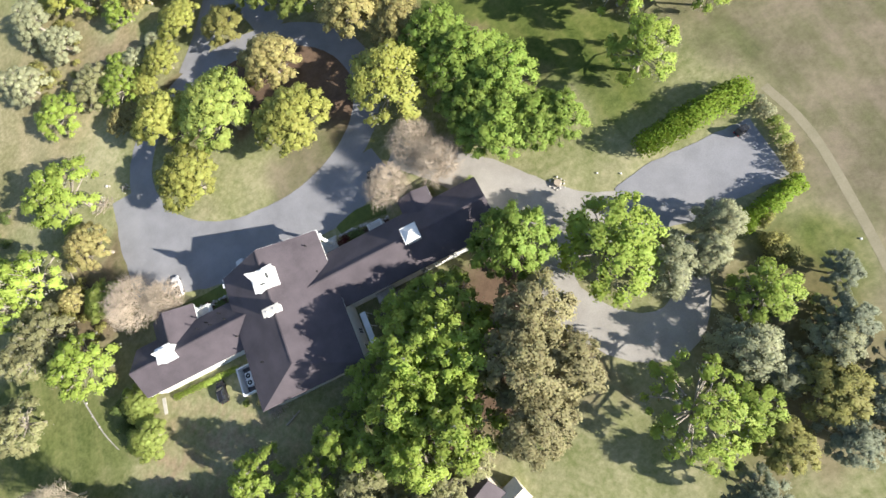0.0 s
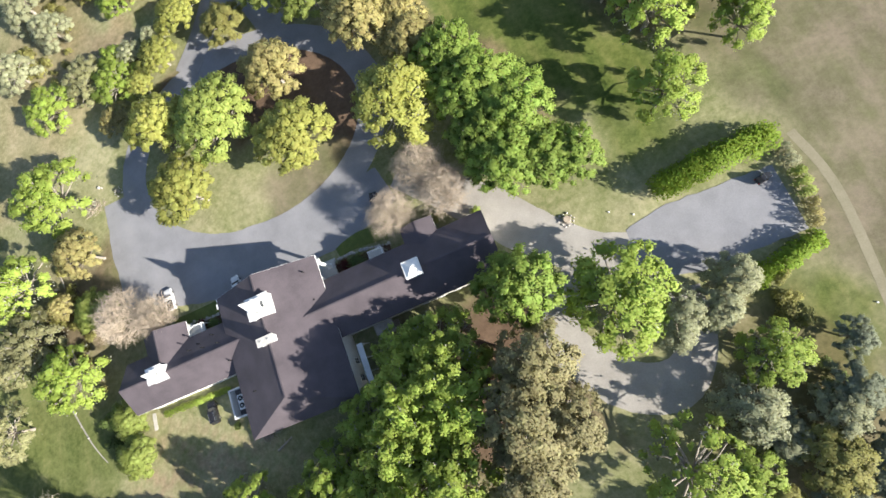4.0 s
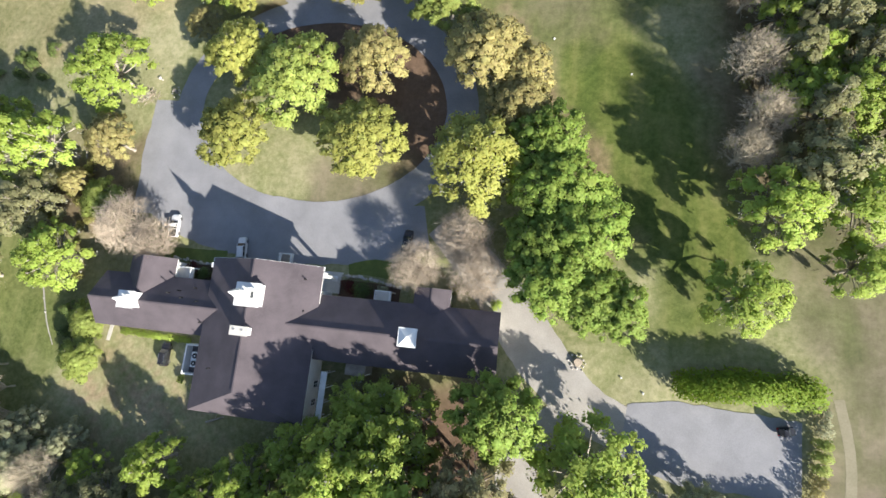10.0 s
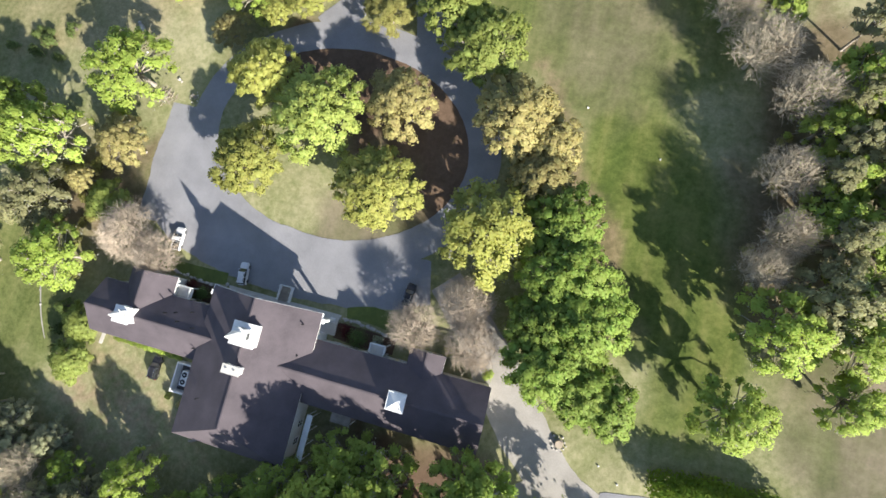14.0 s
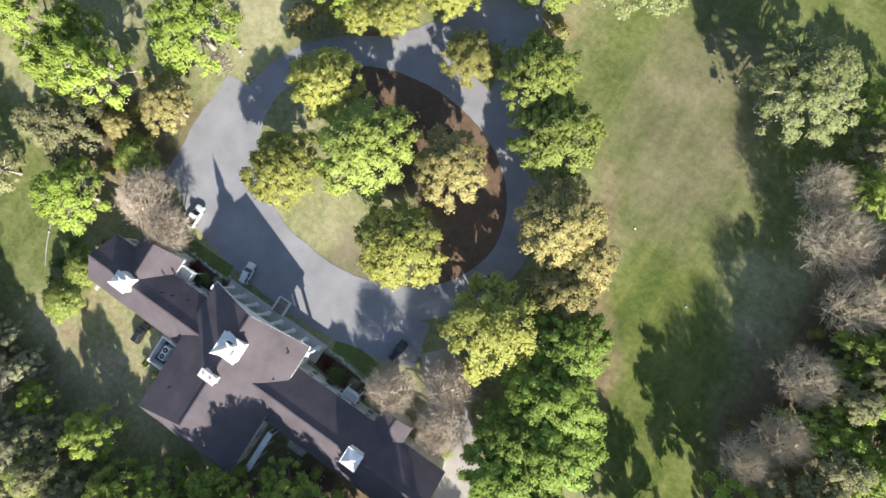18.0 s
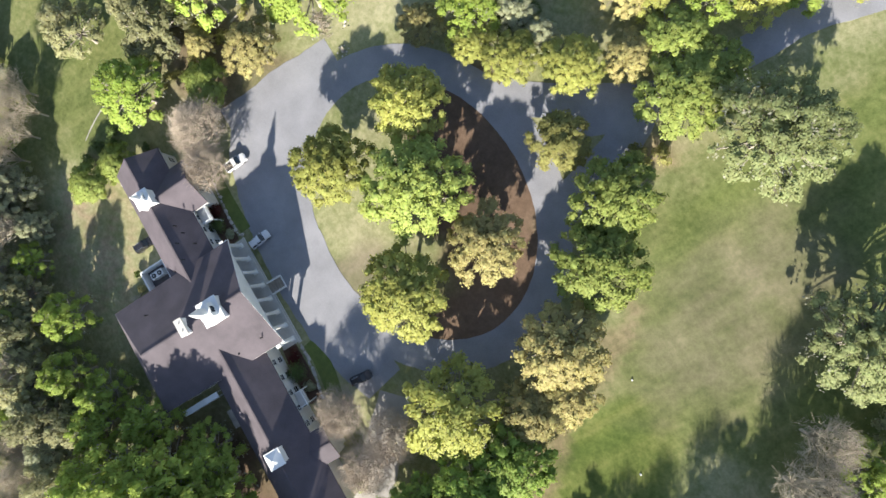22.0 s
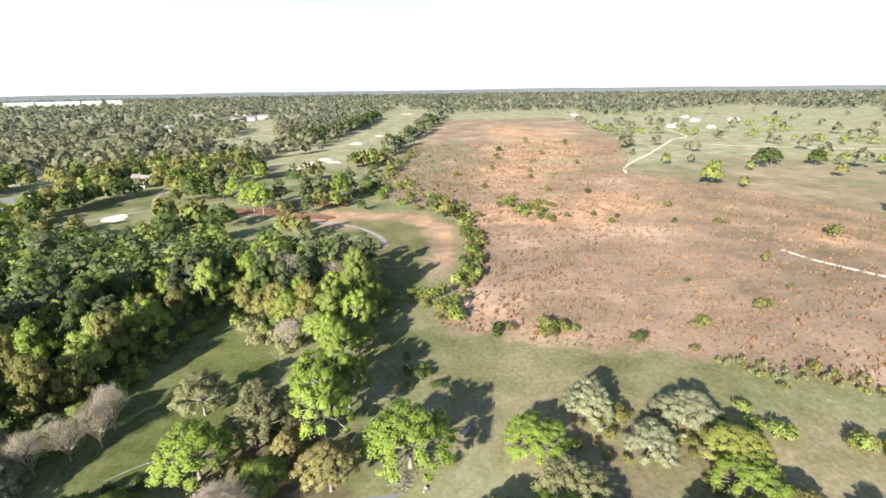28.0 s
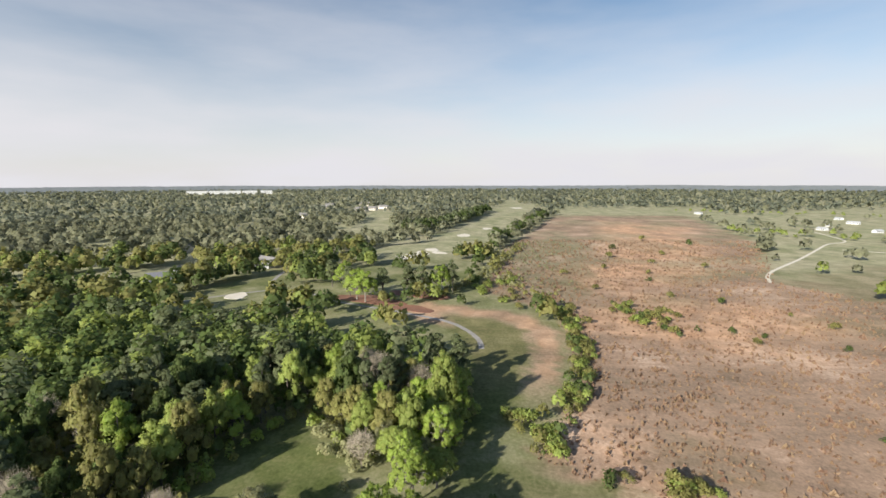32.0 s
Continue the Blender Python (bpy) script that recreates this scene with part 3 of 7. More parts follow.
def roof_slab(name, x0, x1, y0, y1, eave, ridge, axis, over=0.5, thick=0.22, hip=(0, 0)):
    """A pitched roof over a rectangle, its ridge along x or y; hip: how far the ridge stops short of either end."""
    bm = bmesh.new()
    if axis == "x":
        u0, u1, w0, w1 = x0 - over, x1 + over, y0 - over, y1 + over
    else:
        u0, u1, w0, w1 = y0 - over, y1 + over, x0 - over, x1 + over
    m = (w0 + w1) / 2

    def at(u, w, z):
        return bm.verts.new((u, w, z) if axis == "x" else (w, u, z))

    layers = []
    for dz in (0, -thick):
        layers.append([at(u0, w0, eave + dz), at(u0 + hip[0], m, ridge + dz), at(u0, w1, eave + dz), at(u1, w0, eave + dz), at(u1 - hip[1], m, ridge + dz), at(u1, w1, eave + dz)])
    for a, b, c, d, e, f in layers:
        bm.faces.new((a, d, e, b))
        bm.faces.new((c, b, e, f))
        if hip[0]:
            bm.faces.new((a, b, c))
        if hip[1]:
            bm.faces.new((d, f, e))
    t, l = layers
    for i, j in ((0, 3), (2, 5)):
        bm.faces.new((t[i], t[j], l[j], l[i]))
    for k, ends in ((0, (0, 1, 2)), (1, (3, 4, 5))):
        if hip[k]:
            bm.faces.new((t[ends[0]], t[ends[2]], l[ends[2]], l[ends[0]]))
        else:
            for i, j in ((0, 1), (1, 2)):
                bm.faces.new((t[ends[i]], t[ends[j]], l[ends[j]], l[ends[i]]))
    bmesh.ops.recalc_face_normals(bm, faces=bm.faces)
    ob = part(name, bm, ROOF, mansion)
    # white fascia boards under the eaves
    for w in (w0, w1):
        bm = bmesh.new()
        k = 0.05 if w == w0 else -0.05
        lo, hi = sorted((w, w + k))
        z0, z1 = eave - thick - 0.2, eave - thick + 0.02
        if axis == "x":
            block(bm, u0 + 0.1, u1 - 0.1, lo, hi, z0, z1)
        else:
            block(bm, lo, hi, u0 + 0.1, u1 - 0.1, z0, z1)
        part("fascia", bm, WHITE_PAINT, mansion)
    # ridge cap
    bm = bmesh.new()
    c0, c1 = u0 + hip[0], u1 - hip[1]
    if axis == "x":
        block(bm, c0, c1, m - 0.16, m + 0.16, ridge - 0.06, ridge + 0.05)
    else:
        block(bm, m - 0.16, m + 0.16, c0, c1, ridge - 0.06, ridge + 0.05)
    part("ridge_cap", bm, ROOF, mansion)
    return ob


def gable_walls(name, x0, x1, y0, y1, eave, ridge, axis):
    bm = bmesh.new()
    z, zr = eave - 0.3, ridge - 0.5
    if axis == "x":
        m = (y0 + y1) / 2
        rings = [[bm.verts.new(p) for p in ((x, y0, 0), (x, y1, 0), (x, y1, z), (x, m, zr), (x, y0, z))] for x in (x0, x1)]
    else:
        m = (x0 + x1) / 2
        rings = [[bm.verts.new(p) for p in ((x0, y, 0), (x1, y, 0), (x1, y, z), (m, y, zr), (x0, y, z))] for y in (y0, y1)]
    for ring in rings:
        bm.faces.new(ring)
    for i in range(5):
        j = (i + 1) % 5
        bm.faces.new((rings[0][i], rings[0][j], rings[1][j], rings[1][i]))
    bmesh.ops.recalc_face_normals(bm, faces=bm.faces)
    return part(name, bm, WALL, mansion)


WALL = plain_surface("white_brick", (0.558, 0.549, 0.522), (0.720, 0.711, 0.684), 0.5, 10, 0.8, bump=0.25)
WOOD_GREY = plain_surface("weathered_wood", (0.17, 0.145, 0.12), (0.32, 0.28, 0.24), 0.8, 10, 0.9, bump=0.4)
BLACK_METAL = plain_surface("black_metal", (0.012, 0.012, 0.013), (0.03, 0.03, 0.032), 1, 20, 0.4, 0.6, bump=0)
STONE = plain_surface("pale_stone", (0.30, 0.285, 0.26), (0.50, 0.48, 0.45), 0.9, 9, 0.9, bump=0.4)
BRICK_RED = plain_surface("red_brick", (0.20, 0.085, 0.06), (0.33, 0.15, 0.10), 0.7, 8, 0.9, bump=0.4)

# x0, x1, y0, y1 of the walls, eave, ridge, ridge axis, hips
BLOCKS = [
    ("west_wing", -85.6, -57.0, -3.2, 7.0, 5.2, 8.5, "x", (0, 0)),
    ("west_gable", -80.3, -70.6, 1.9, 10.8, 5.1, 8.1, "y", (0, 0)),
    ("main_block", -59.8, -37.4, -17.0, 7.6, 7.0, 11.9, "y", (5.2, 0)),
    ("east_wing", -42.0, -2.8, -5.0, 6.4, 5.6, 9.1, "x", (0, 0)),
    ("east_gable", -18.3, -12.3, 3.0, 9.6, 5.6, 6.6, "y", (0, 0)),
]
for name, x0, x1, y0, y1, e, r, a, h in BLOCKS:
    if name == "main_block":
        bm = bmesh.new()
        block(bm, x0, x1, y0, y1, 0, e - 0.3)
        part("wall", bm, WALL, mansion)
    else:
        gable_walls("wall", x0, x1, y0, y1, e, r, a)
    roof_slab("roof", x0, x1, y0, 11.6 if name == "main_block" else y1, e, r, a, hip=h)


def house_window(x, y, z, w, h, face, depth=0.09):
    """A sash window: white frame with a cross of bars, a dark pane and a sill. face: +y, -y, +x or -x."""
    horiz = face in ("+y", "-y")
    s = 1 if face[0] == "+" else -1

    def bar(bm, a0, a1, z0, z1, d0, d1):
        if horiz:
            lo, hi = sorted((y + s * d0, y + s * d1))
            block(bm, x + a0, x + a1, lo, hi, z0, z1)
        else:
            lo, hi = sorted((x + s * d0, x + s * d1))
            block(bm, lo, hi, y + a0, y + a1, z0, z1)

    bm = bmesh.new()
    for a0, a1, z0, z1 in ((-w / 2 - 0.1, -w / 2, z, z + h), (w / 2, w / 2 + 0.1, z, z + h), (-w / 2 - 0.1, w / 2 + 0.1, z + h, z + h + 0.12), (-0.025, 0.025, z, z + h), (-w / 2, w / 2, z + h / 2 - 0.025, z + h / 2 + 0.025)):
        bar(bm, a0, a1, z0, z1, -0.02, depth)
    frame_ob = part("window", bm, WHITE_PAINT, mansion)
    bm = bmesh.new()
    bar(bm, -w / 2, w / 2, z, z + h, -0.02, 0.03)
    part("pane", bm, GLASS, frame_ob)
    bm = bmesh.new()
    bar(bm, -w / 2 - 0.15, w / 2 + 0.15, z - 0.1, z, -0.02, 0.2)
    part("sill", bm, WHITE_PAINT, frame_ob)


for x in (-69.2, -66.2, -63.2):
    for z in (0.8, 3.2):
        house_window(x, 7.0, z, 1.1, 1.5, "+y")
for x in (-34.5, -31.0, -27.5, -24.0, -20.5):
    for z in (0.8, 3.3):
        house_window(x, 6.4, z, 1.1, 1.5, "+y")
for x in (-84.2, -82.0):
    house_window(x, 7.0, 1.0, 1.1, 1.6, "+y")
for x in (-78.6, -73.9):
    for z in (0.8, 3.2):
        house_window(x, 10.8, z, 1.1, 1.5, "+y")
for x in (-83.5, -80.5, -77.5, -74.5, -71.5, -68.5):
    house_window(x, -3.2, 1.0, 1.1, 1.7, "-y")
for x in (-20, -16.5, -13, -9.5, -6):
    house_window(x, -5.0, 1.0, 1.1, 1.8, "-y")
for y in (-2.6, 3.8):
    house_window(-2.8, y, 1.0, 1.1, 1.7, "+x")
for x in (-58.2, -54.8, -51.6, -45.4, -42.2, -38.8):
    for z in (0.9, 4.1):
        house_window(x, 7.6, z, 1.3, 2.0, "+y")
for y in (-14, -10.5):
    house_window(-37.4, y, 1.0, 1.2, 1.8, "+x")

# columned front
bm = bmesh.new()
block(bm, -61.2, -35.8, 7.6, 11.6, 0.0, 0.45)
block(bm, -61.5, -35.5, 11.6, 12.0, 0.0, 0.28)
part("porch_floor", bm, CONCRETE, mansion, "grey paved floor of the columned porch")
bm = bmesh.new()
block(bm, -60.6, -36.4, 10.2, 11.0, 6.05, 6.75)
block(bm, -60.8, -36.2, 10.1, 11.1, 6.75, 6.9)
part("entablature", bm, WHITE_PAINT, mansion)
bm = bmesh.new()
tri = [[bm.verts.new(p) for p in ((-59.8, y, 6.9), (-37.4, y, 6.9), (-48.6, y, 11.4))] for y in (11.0, 11.35)]
for f in tri:
    bm.faces.new(f)
for i in range(3):
    j = (i + 1) % 3
    bm.faces.new((tri[0][i], tri[0][j], tri[1][j], tri[1][i]))
bmesh.ops.recalc_face_normals(bm, faces=bm.faces)
part("pediment", bm, WHITE_PAINT, mansion)
for s in (-1, 1):
    bm = bmesh.new()
    vs = block(bm, -6.5, 6.5, 11.35, 12.15, -0.16, 0.16)
    bmesh.ops.transform(bm, matrix=Matrix.Translation((-48.6 + s * 5.85, 0, 9.25)) @ Matrix.Rotation(s * math.atan2(4.9, 11.7), 4, "Y"), verts=bm.verts)
    part("raking_cornice", bm, WHITE_PAINT, mansion)
for i in range(8):
    x = -60.0 + i * 23.0 / 7
    bm = bmesh.new()
    cyl(bm, x, 10.6, 0.62, 5.85, 0.42, 0.35, 18)
    col = part("column", bm, WHITE_PAINT, mansion)
    bm = bmesh.new()
    block(bm, x - 0.55, x + 0.55, 10.05, 11.15, 0.45, 0.55)
    cyl(bm, x, 10.6, 0.55, 0.66, 0.52, 0.46, 18)
    part("base", bm, WHITE_PAINT, col)
    bm = bmesh.new()
    cyl(bm, x, 10.6, 5.85, 5.97, 0.38, 0.5, 18)
    block(bm, x - 0.52, x + 0.52, 10.08, 11.12, 5.97, 6.05)
    part("capital", bm, WHITE_PAINT, col)
bm = bmesh.new()
block(bm, -49.6, -47.4, 7.55, 7.72, 0.45, 3.2)
front_door = part("door", bm, BLACK_METAL, mansion, "dark double front door")
bm = bmesh.new()
for a0, a1, z0, z1 in ((-49.9, -49.6, 0.45, 3.4), (-47.4, -47.1, 0.45, 3.4), (-49.9, -47.1, 3.2, 3.6)):
    block(bm, a0, a1, 7.55, 7.8, z0, z1)
part("door_frame", bm, WHITE_PAINT, front_door)

# entrance steps with white side walls
steps = thing("front_steps", (-48.6, 11.7, 0), "dark front steps between white side walls before the porch", "steps")
for i in range(5):
    bm = bmesh.new()
    block(bm, -1.15, 1.15, 0.0 + i * 0.62, 0.62 + i * 0.62, 0.0, 0.62 - i * 0.11)
    part("step", bm, WOOD_GREY, steps)
for s in (-1, 1):
    bm = bmesh.new()
    block(bm, s * 1.32 - 0.15, s * 1.32 + 0.15, 0.0, 3.3, 0.0, 0.85)
    part("side_wall", bm, WHITE_PAINT, steps)
    for k in range(4):
        bm = bmesh.new()
        cyl(bm, s * 1.32, 0.3 + k * 0.9, 0.85, 1.5, 0.06, 0.06, 8)
        part("post", bm, WHITE_PAINT, steps)
bm = bmesh.new()
block(bm, -1.5, 1.5, 3.1, 3.35, 0.02, 0.2)
part("threshold", bm, WHITE_PAINT, steps)


# tower, cupolas and chimney
def tower(name, x, y, w, d, z0, heights, spire, label, louvre=True):
    """Stages of shrinking size: a square base with a cornice, a square belfry with openings, an eight-sided lantern and a pointed cap."""
    t = new(name)
    t.parent = mansion
    t.matrix_world = pose(x, y, z0)
    t["label"] = label
    h0, h1, h2 = heights
    bm = bmesh.new()
    block(bm, -w / 2, w / 2, -d / 2, d / 2, 0, h0)
    part("base", bm, WHITE_PAINT, t)
    bm = bmesh.new()
    block(bm, -w / 2 - 0.2, w / 2 + 0.2, -d / 2 - 0.2, d / 2 + 0.2, h0, h0 + 0.22)
    part("cornice", bm, WHITE_PAINT, t)
    a = 0.62
    bm = bmesh.new()
    block(bm, -w * a / 2, w * a / 2, -d * a / 2, d * a / 2, h0 + 0.22, h0 + h1)
    part("belfry", bm, WHITE_PAINT, t)
    if louvre:
        for sx, sy in ((1, 0), (-1, 0), (0, 1), (0, -1)):
            bm = bmesh.new()
            cx, cy = sx * w * a / 2, sy * d * a / 2
            ww = w * a * 0.22
            block(bm, cx - (0.03 if sx else ww), cx + (0.03 if sx else ww), cy - (0.03 if sy else ww), cy + (0.03 if sy else ww), h0 + 0.45, h0 + h1 - 0.3)
            part("louvre", bm, GLASS, t)
    bm = bmesh.new()
    cyl(bm, 0, 0, h0 + h1, h0 + h1 + 0.15, w * 0.32, w * 0.32, 8)
    cyl(bm, 0, 0, h0 + h1 + 0.15, h0 + h1 + h2, w * 0.19, w * 0.17, 8)
    part("lantern", bm, WHITE_PAINT, t)
    bm = bmesh.new()
    cyl(bm, 0, 0, h0 + h1 + h2, h0 + h1 + h2 + spire, w * 0.21, 0.04, 8)
    part("spire", bm, WHITE_PAINT, t)
    return t


tower("steeple", -48.4, 5.3, 4.5, 4.0, 9.6, (2.9, 1.8, 1.4), 2.9, "white wooden steeple on the roof ridge")
tower("cupola", -76.0, 2.0, 3.2, 3.0, 7.4, (2.2, 1.0, 0.7), 1.6, "white wooden cupola on the west wing")
cup = new("cupola")
cup.parent = mansion
cup.matrix_world = pose(-18.3, 0.7, 7.6)
cup["label"] = "square white cupola on the east wing"
bm = bmesh.new()
block(bm, -1.45, 1.45, -1.45, 1.45, 0, 2.3)
part("base", bm, WHITE_PAINT, cup)
bm = bmesh.new()
block(bm, -1.7, 1.7, -1.7, 1.7, 2.3, 2.5)
part("cornice", bm, WHITE_PAINT, cup)
bm = bmesh.new()
bmesh.ops.create_cone(bm, cap_ends=True, segments=4, radius1=2.15, radius2=0.06, depth=0.9, matrix=pose(0, 0, 2.95, 0, 0, 45))
part("cap", bm, WHITE_PAINT, cup)
bm = bmesh.new()
cyl(bm, 0, 0, 3.3, 4.0, 0.12, 0.02, 8)
part("finial", bm, WHITE_PAINT, cup)
bm = bmesh.new()
block(bm, -50.4, -47.2, -2.0, -0.7, 9.0, 12.7)
chim = part("chimney", bm, WHITE_PAINT, mansion, "broad white-painted chimney")
bm = bmesh.new()
block(bm, -50.6, -47.0, -2.2, -0.5, 12.7, 12.9)
part("cap", bm, CONCRETE, chim)
for i in range(2):
    bm = bmesh.new()
    cyl(bm, -49.6 + i * 1.6, -1.35, 12.9, 13.15, 0.17, 0.15, 10)
    part("flue", bm, CONCRETE, chim)
for x, y, z in [(-39.6, 9.3, 7.9), (-39.3, 3.3, 7.2), (-64.8, 3.4, 8.2), (-66.5, 4.8, 7.0), (-68.5, 4.2, 7.4), (-61.2, 3.0, 8.4), (-63.5, 5.6, 6.4), (-60.8, -1.0, 6.6), (-55.5, -9, 9.3)]:
    bm = bmesh.new()
    cyl(bm, x, y, z, z + 0.9, 0.11, 0.11, 8)
    cyl(bm, x, y, z + 0.9, z + 1.0, 0.2, 0.14, 8)
    part("vent_pipe", bm, BLACK_METAL, mansion, "dark roof vent pipe")

def balcony(x, y, w, d, z, label):
    """A flat deck on posts with a white railing on three sides, against the wall at its south."""
    b = thing("balcony", (x, y, 0), label, "balcony")
    bm = bmesh.new()
    block(bm, -w / 2, w / 2, 0.02, d, z, z + 0.18)
    part("deck", bm, CONCRETE, b, "pale grey flat deck")
    for px in (-w / 2 + 0.12, w / 2 - 0.12):
        for py in (0.2, d - 0.12):
            bm = bmesh.new()
            block(bm, px - 0.1, px + 0.1, py - 0.1, py + 0.1, 0, z)
            block(bm, px - 0.07, px + 0.07, py - 0.07, py + 0.07, z + 0.18, z + 1.2)
            part("post", bm, WHITE_PAINT, b)
    for x0, x1, y0, y1 in ((-w / 2 + 0.05, -w / 2 + 0.19, 0.1, d), (w / 2 - 0.19, w / 2 - 0.05, 0.1, d), (-w / 2, w / 2, d - 0.19, d - 0.05)):
        bm = bmesh.new()
        block(bm, x0, x1, y0, y1, z + 1.08, z + 1.18)
        block(bm, x0 + 0.03, x1 - 0.03, y0 + 0.03, y1 - 0.03, z + 0.3, z + 0.36)
        part("rail", bm, WHITE_PAINT, b)
    n = int(w / 0.3)
    for i in range(1, n):
        bm = bmesh.new()
        block(bm, -w / 2 + i * w / n - 0.03, -w / 2 + i * w / n + 0.03, d - 0.15, d - 0.09, z + 0.36, z + 1.08)
        part("baluster", bm, WHITE_PAINT, b)
    return b


balcony(-68.75, 7.25, 3.6, 2.6, 3.4, "small white-railed balcony beside the west gable")
balcony(-25.4, 6.65, 3.2, 2.2, 3.4, "small white-railed balcony before the east wing")

# rear: covered walk, small porch, machine pen
walkway = thing("covered_walk", (-35.0, -12.1, 0), "narrow white-roofed covered walk behind the mansion", "walkway")
bm = bmesh.new()
block(bm, -0.6, 0.6, -4.4, 4.4, 4.0, 4.18)
part("roof", bm, WHITE_PAINT, walkway)
for y in (-4.2, -1.4, 1.4, 4.2):
    for s in (-1, 1):
        bm = bmesh.new()
        cyl(bm, s * 0.5, y, 0, 4.0, 0.08, 0.08, 8)
        part("post", bm, WHITE_PAINT, walkway)
porch = thing("back_porch", (-28.9, -6.6, 0), "small grey-roofed back porch on posts", "porch")
bm = bmesh.new()
block(bm, -2.0, 2.0, -1.1, 1.1, 4.0, 4.2)
part("roof", bm, WOOD_GREY, porch)
bm = bmesh.new()
block(bm, -2.1, 2.1, -1.2, 1.0, 0, 0.3)
part("floor", bm, WOOD_GREY, porch)
for x in (-1.8, 1.8):
    bm = bmesh.new()
    cyl(bm, x, -0.95, 0.3, 4.0, 0.09, 0.09, 8)
    part("post", bm, WHITE_PAINT, porch)
DARK_SLAB = plain_surface("stained_concrete", (0.06, 0.055, 0.06), (0.12, 0.11, 0.115), 0.8, 7, 0.9, bump=0.2)
pen = thing("machine_pen", (-63.9, -9.0, 0), "white-walled pen for machines beside the mansion", "enclosure")
for x0, x1, y0, y1 in ((-2.9, -2.6, -3.1, 3.1), (-2.6, 3.9, -3.1, -2.8), (-2.6, 3.9, 2.8, 3.1)):
    bm = bmesh.new()
    block(bm, x0, x1, y0, y1, 0, 2.0)
    part("wall", bm, WHITE_PAINT, pen)
bm = bmesh.new()
block(bm, -2.6, 3.9, -2.8, 2.8, 0, 0.12)
part("slab", bm, DARK_SLAB, pen, "dark stained concrete floor")
ac = thing("air_conditioner", (-64.7, -9.0, 0.12), "white two-fan air conditioner on a slab", "air conditioner")
bm = bmesh.new()
block(bm, -0.75, 0.75, -1.55, 1.55, 0, 1.4)
bmesh.ops.bevel(bm, geom=bm.edges[:], offset=0.05, segments=2, affect="EDGES")
part("housing", bm, WHITE_PAINT, ac)
for y in (-0.75, 0.75):
    bm = bmesh.new()
    cyl(bm, 0, y, 1.4, 1.46, 0.55, 0.55, 24)
    part("fan_guard", bm, BLACK_METAL, ac)
    bm = bmesh.new()
    cyl(bm, 0, y, 1.46, 1.52, 0.16, 0.16, 12)
    part("hub", bm, WHITE_PAINT, ac)


# ---- vehicles ----
CAR_WHITE = plain_surface("white_car_paint", (0.55, 0.56, 0.58), (0.64, 0.65, 0.67), 0.5, 3, 0.22, bump=0)
CAR_BLACK = plain_surface("black_car_paint", (0.010, 0.010, 0.012), (0.025, 0.025, 0.028), 0.5, 3, 0.2, bump=0)
RUBBER = plain_surface("tyre_rubber", (0.012, 0.012, 0.012), (0.03, 0.03, 0.03), 2, 30, 0.85, bump=0.1)
CHROME = plain_surface("chrome", (0.5, 0.5, 0.52), (0.7, 0.7, 0.72), 2, 10, 0.25, 0.9, bump=0)
LAMP_RED = plain_surface("red_lamp", (0.3, 0.01, 0.01), (0.45, 0.02, 0.02), 2, 10, 0.25, bump=0)


def hull(bm, stations, half, taper=0.0):
    """A body from cross sections along its length: (x, z_low, z_high, half width factor)."""
    rings = []
    for x, z0, z1, f in stations:
        w = half * f
        rings.append([bm.verts.new(p) for p in ((x, -w, z0), (x, -w, (z0 + z1) / 2), (x, -w * (1 - taper), z1), (x, w * (1 - taper), z1), (x, w, (z0 + z1) / 2), (x, w, z0))])
    for a, b in zip(rings, rings[1:]):
        for i in range(6):
            j = (i + 1) % 6
            bm.faces.new((a[i], a[j], b[j], b[i]))
    bm.faces.new(rings[0])
    bm.faces.new(rings[-1])
    bmesh.ops.recalc_face_normals(bm, faces=bm.faces)
    bmesh.ops.bevel(bm, geom=bm.edges[:], offset=0.04, segments=2, affect="EDGES")


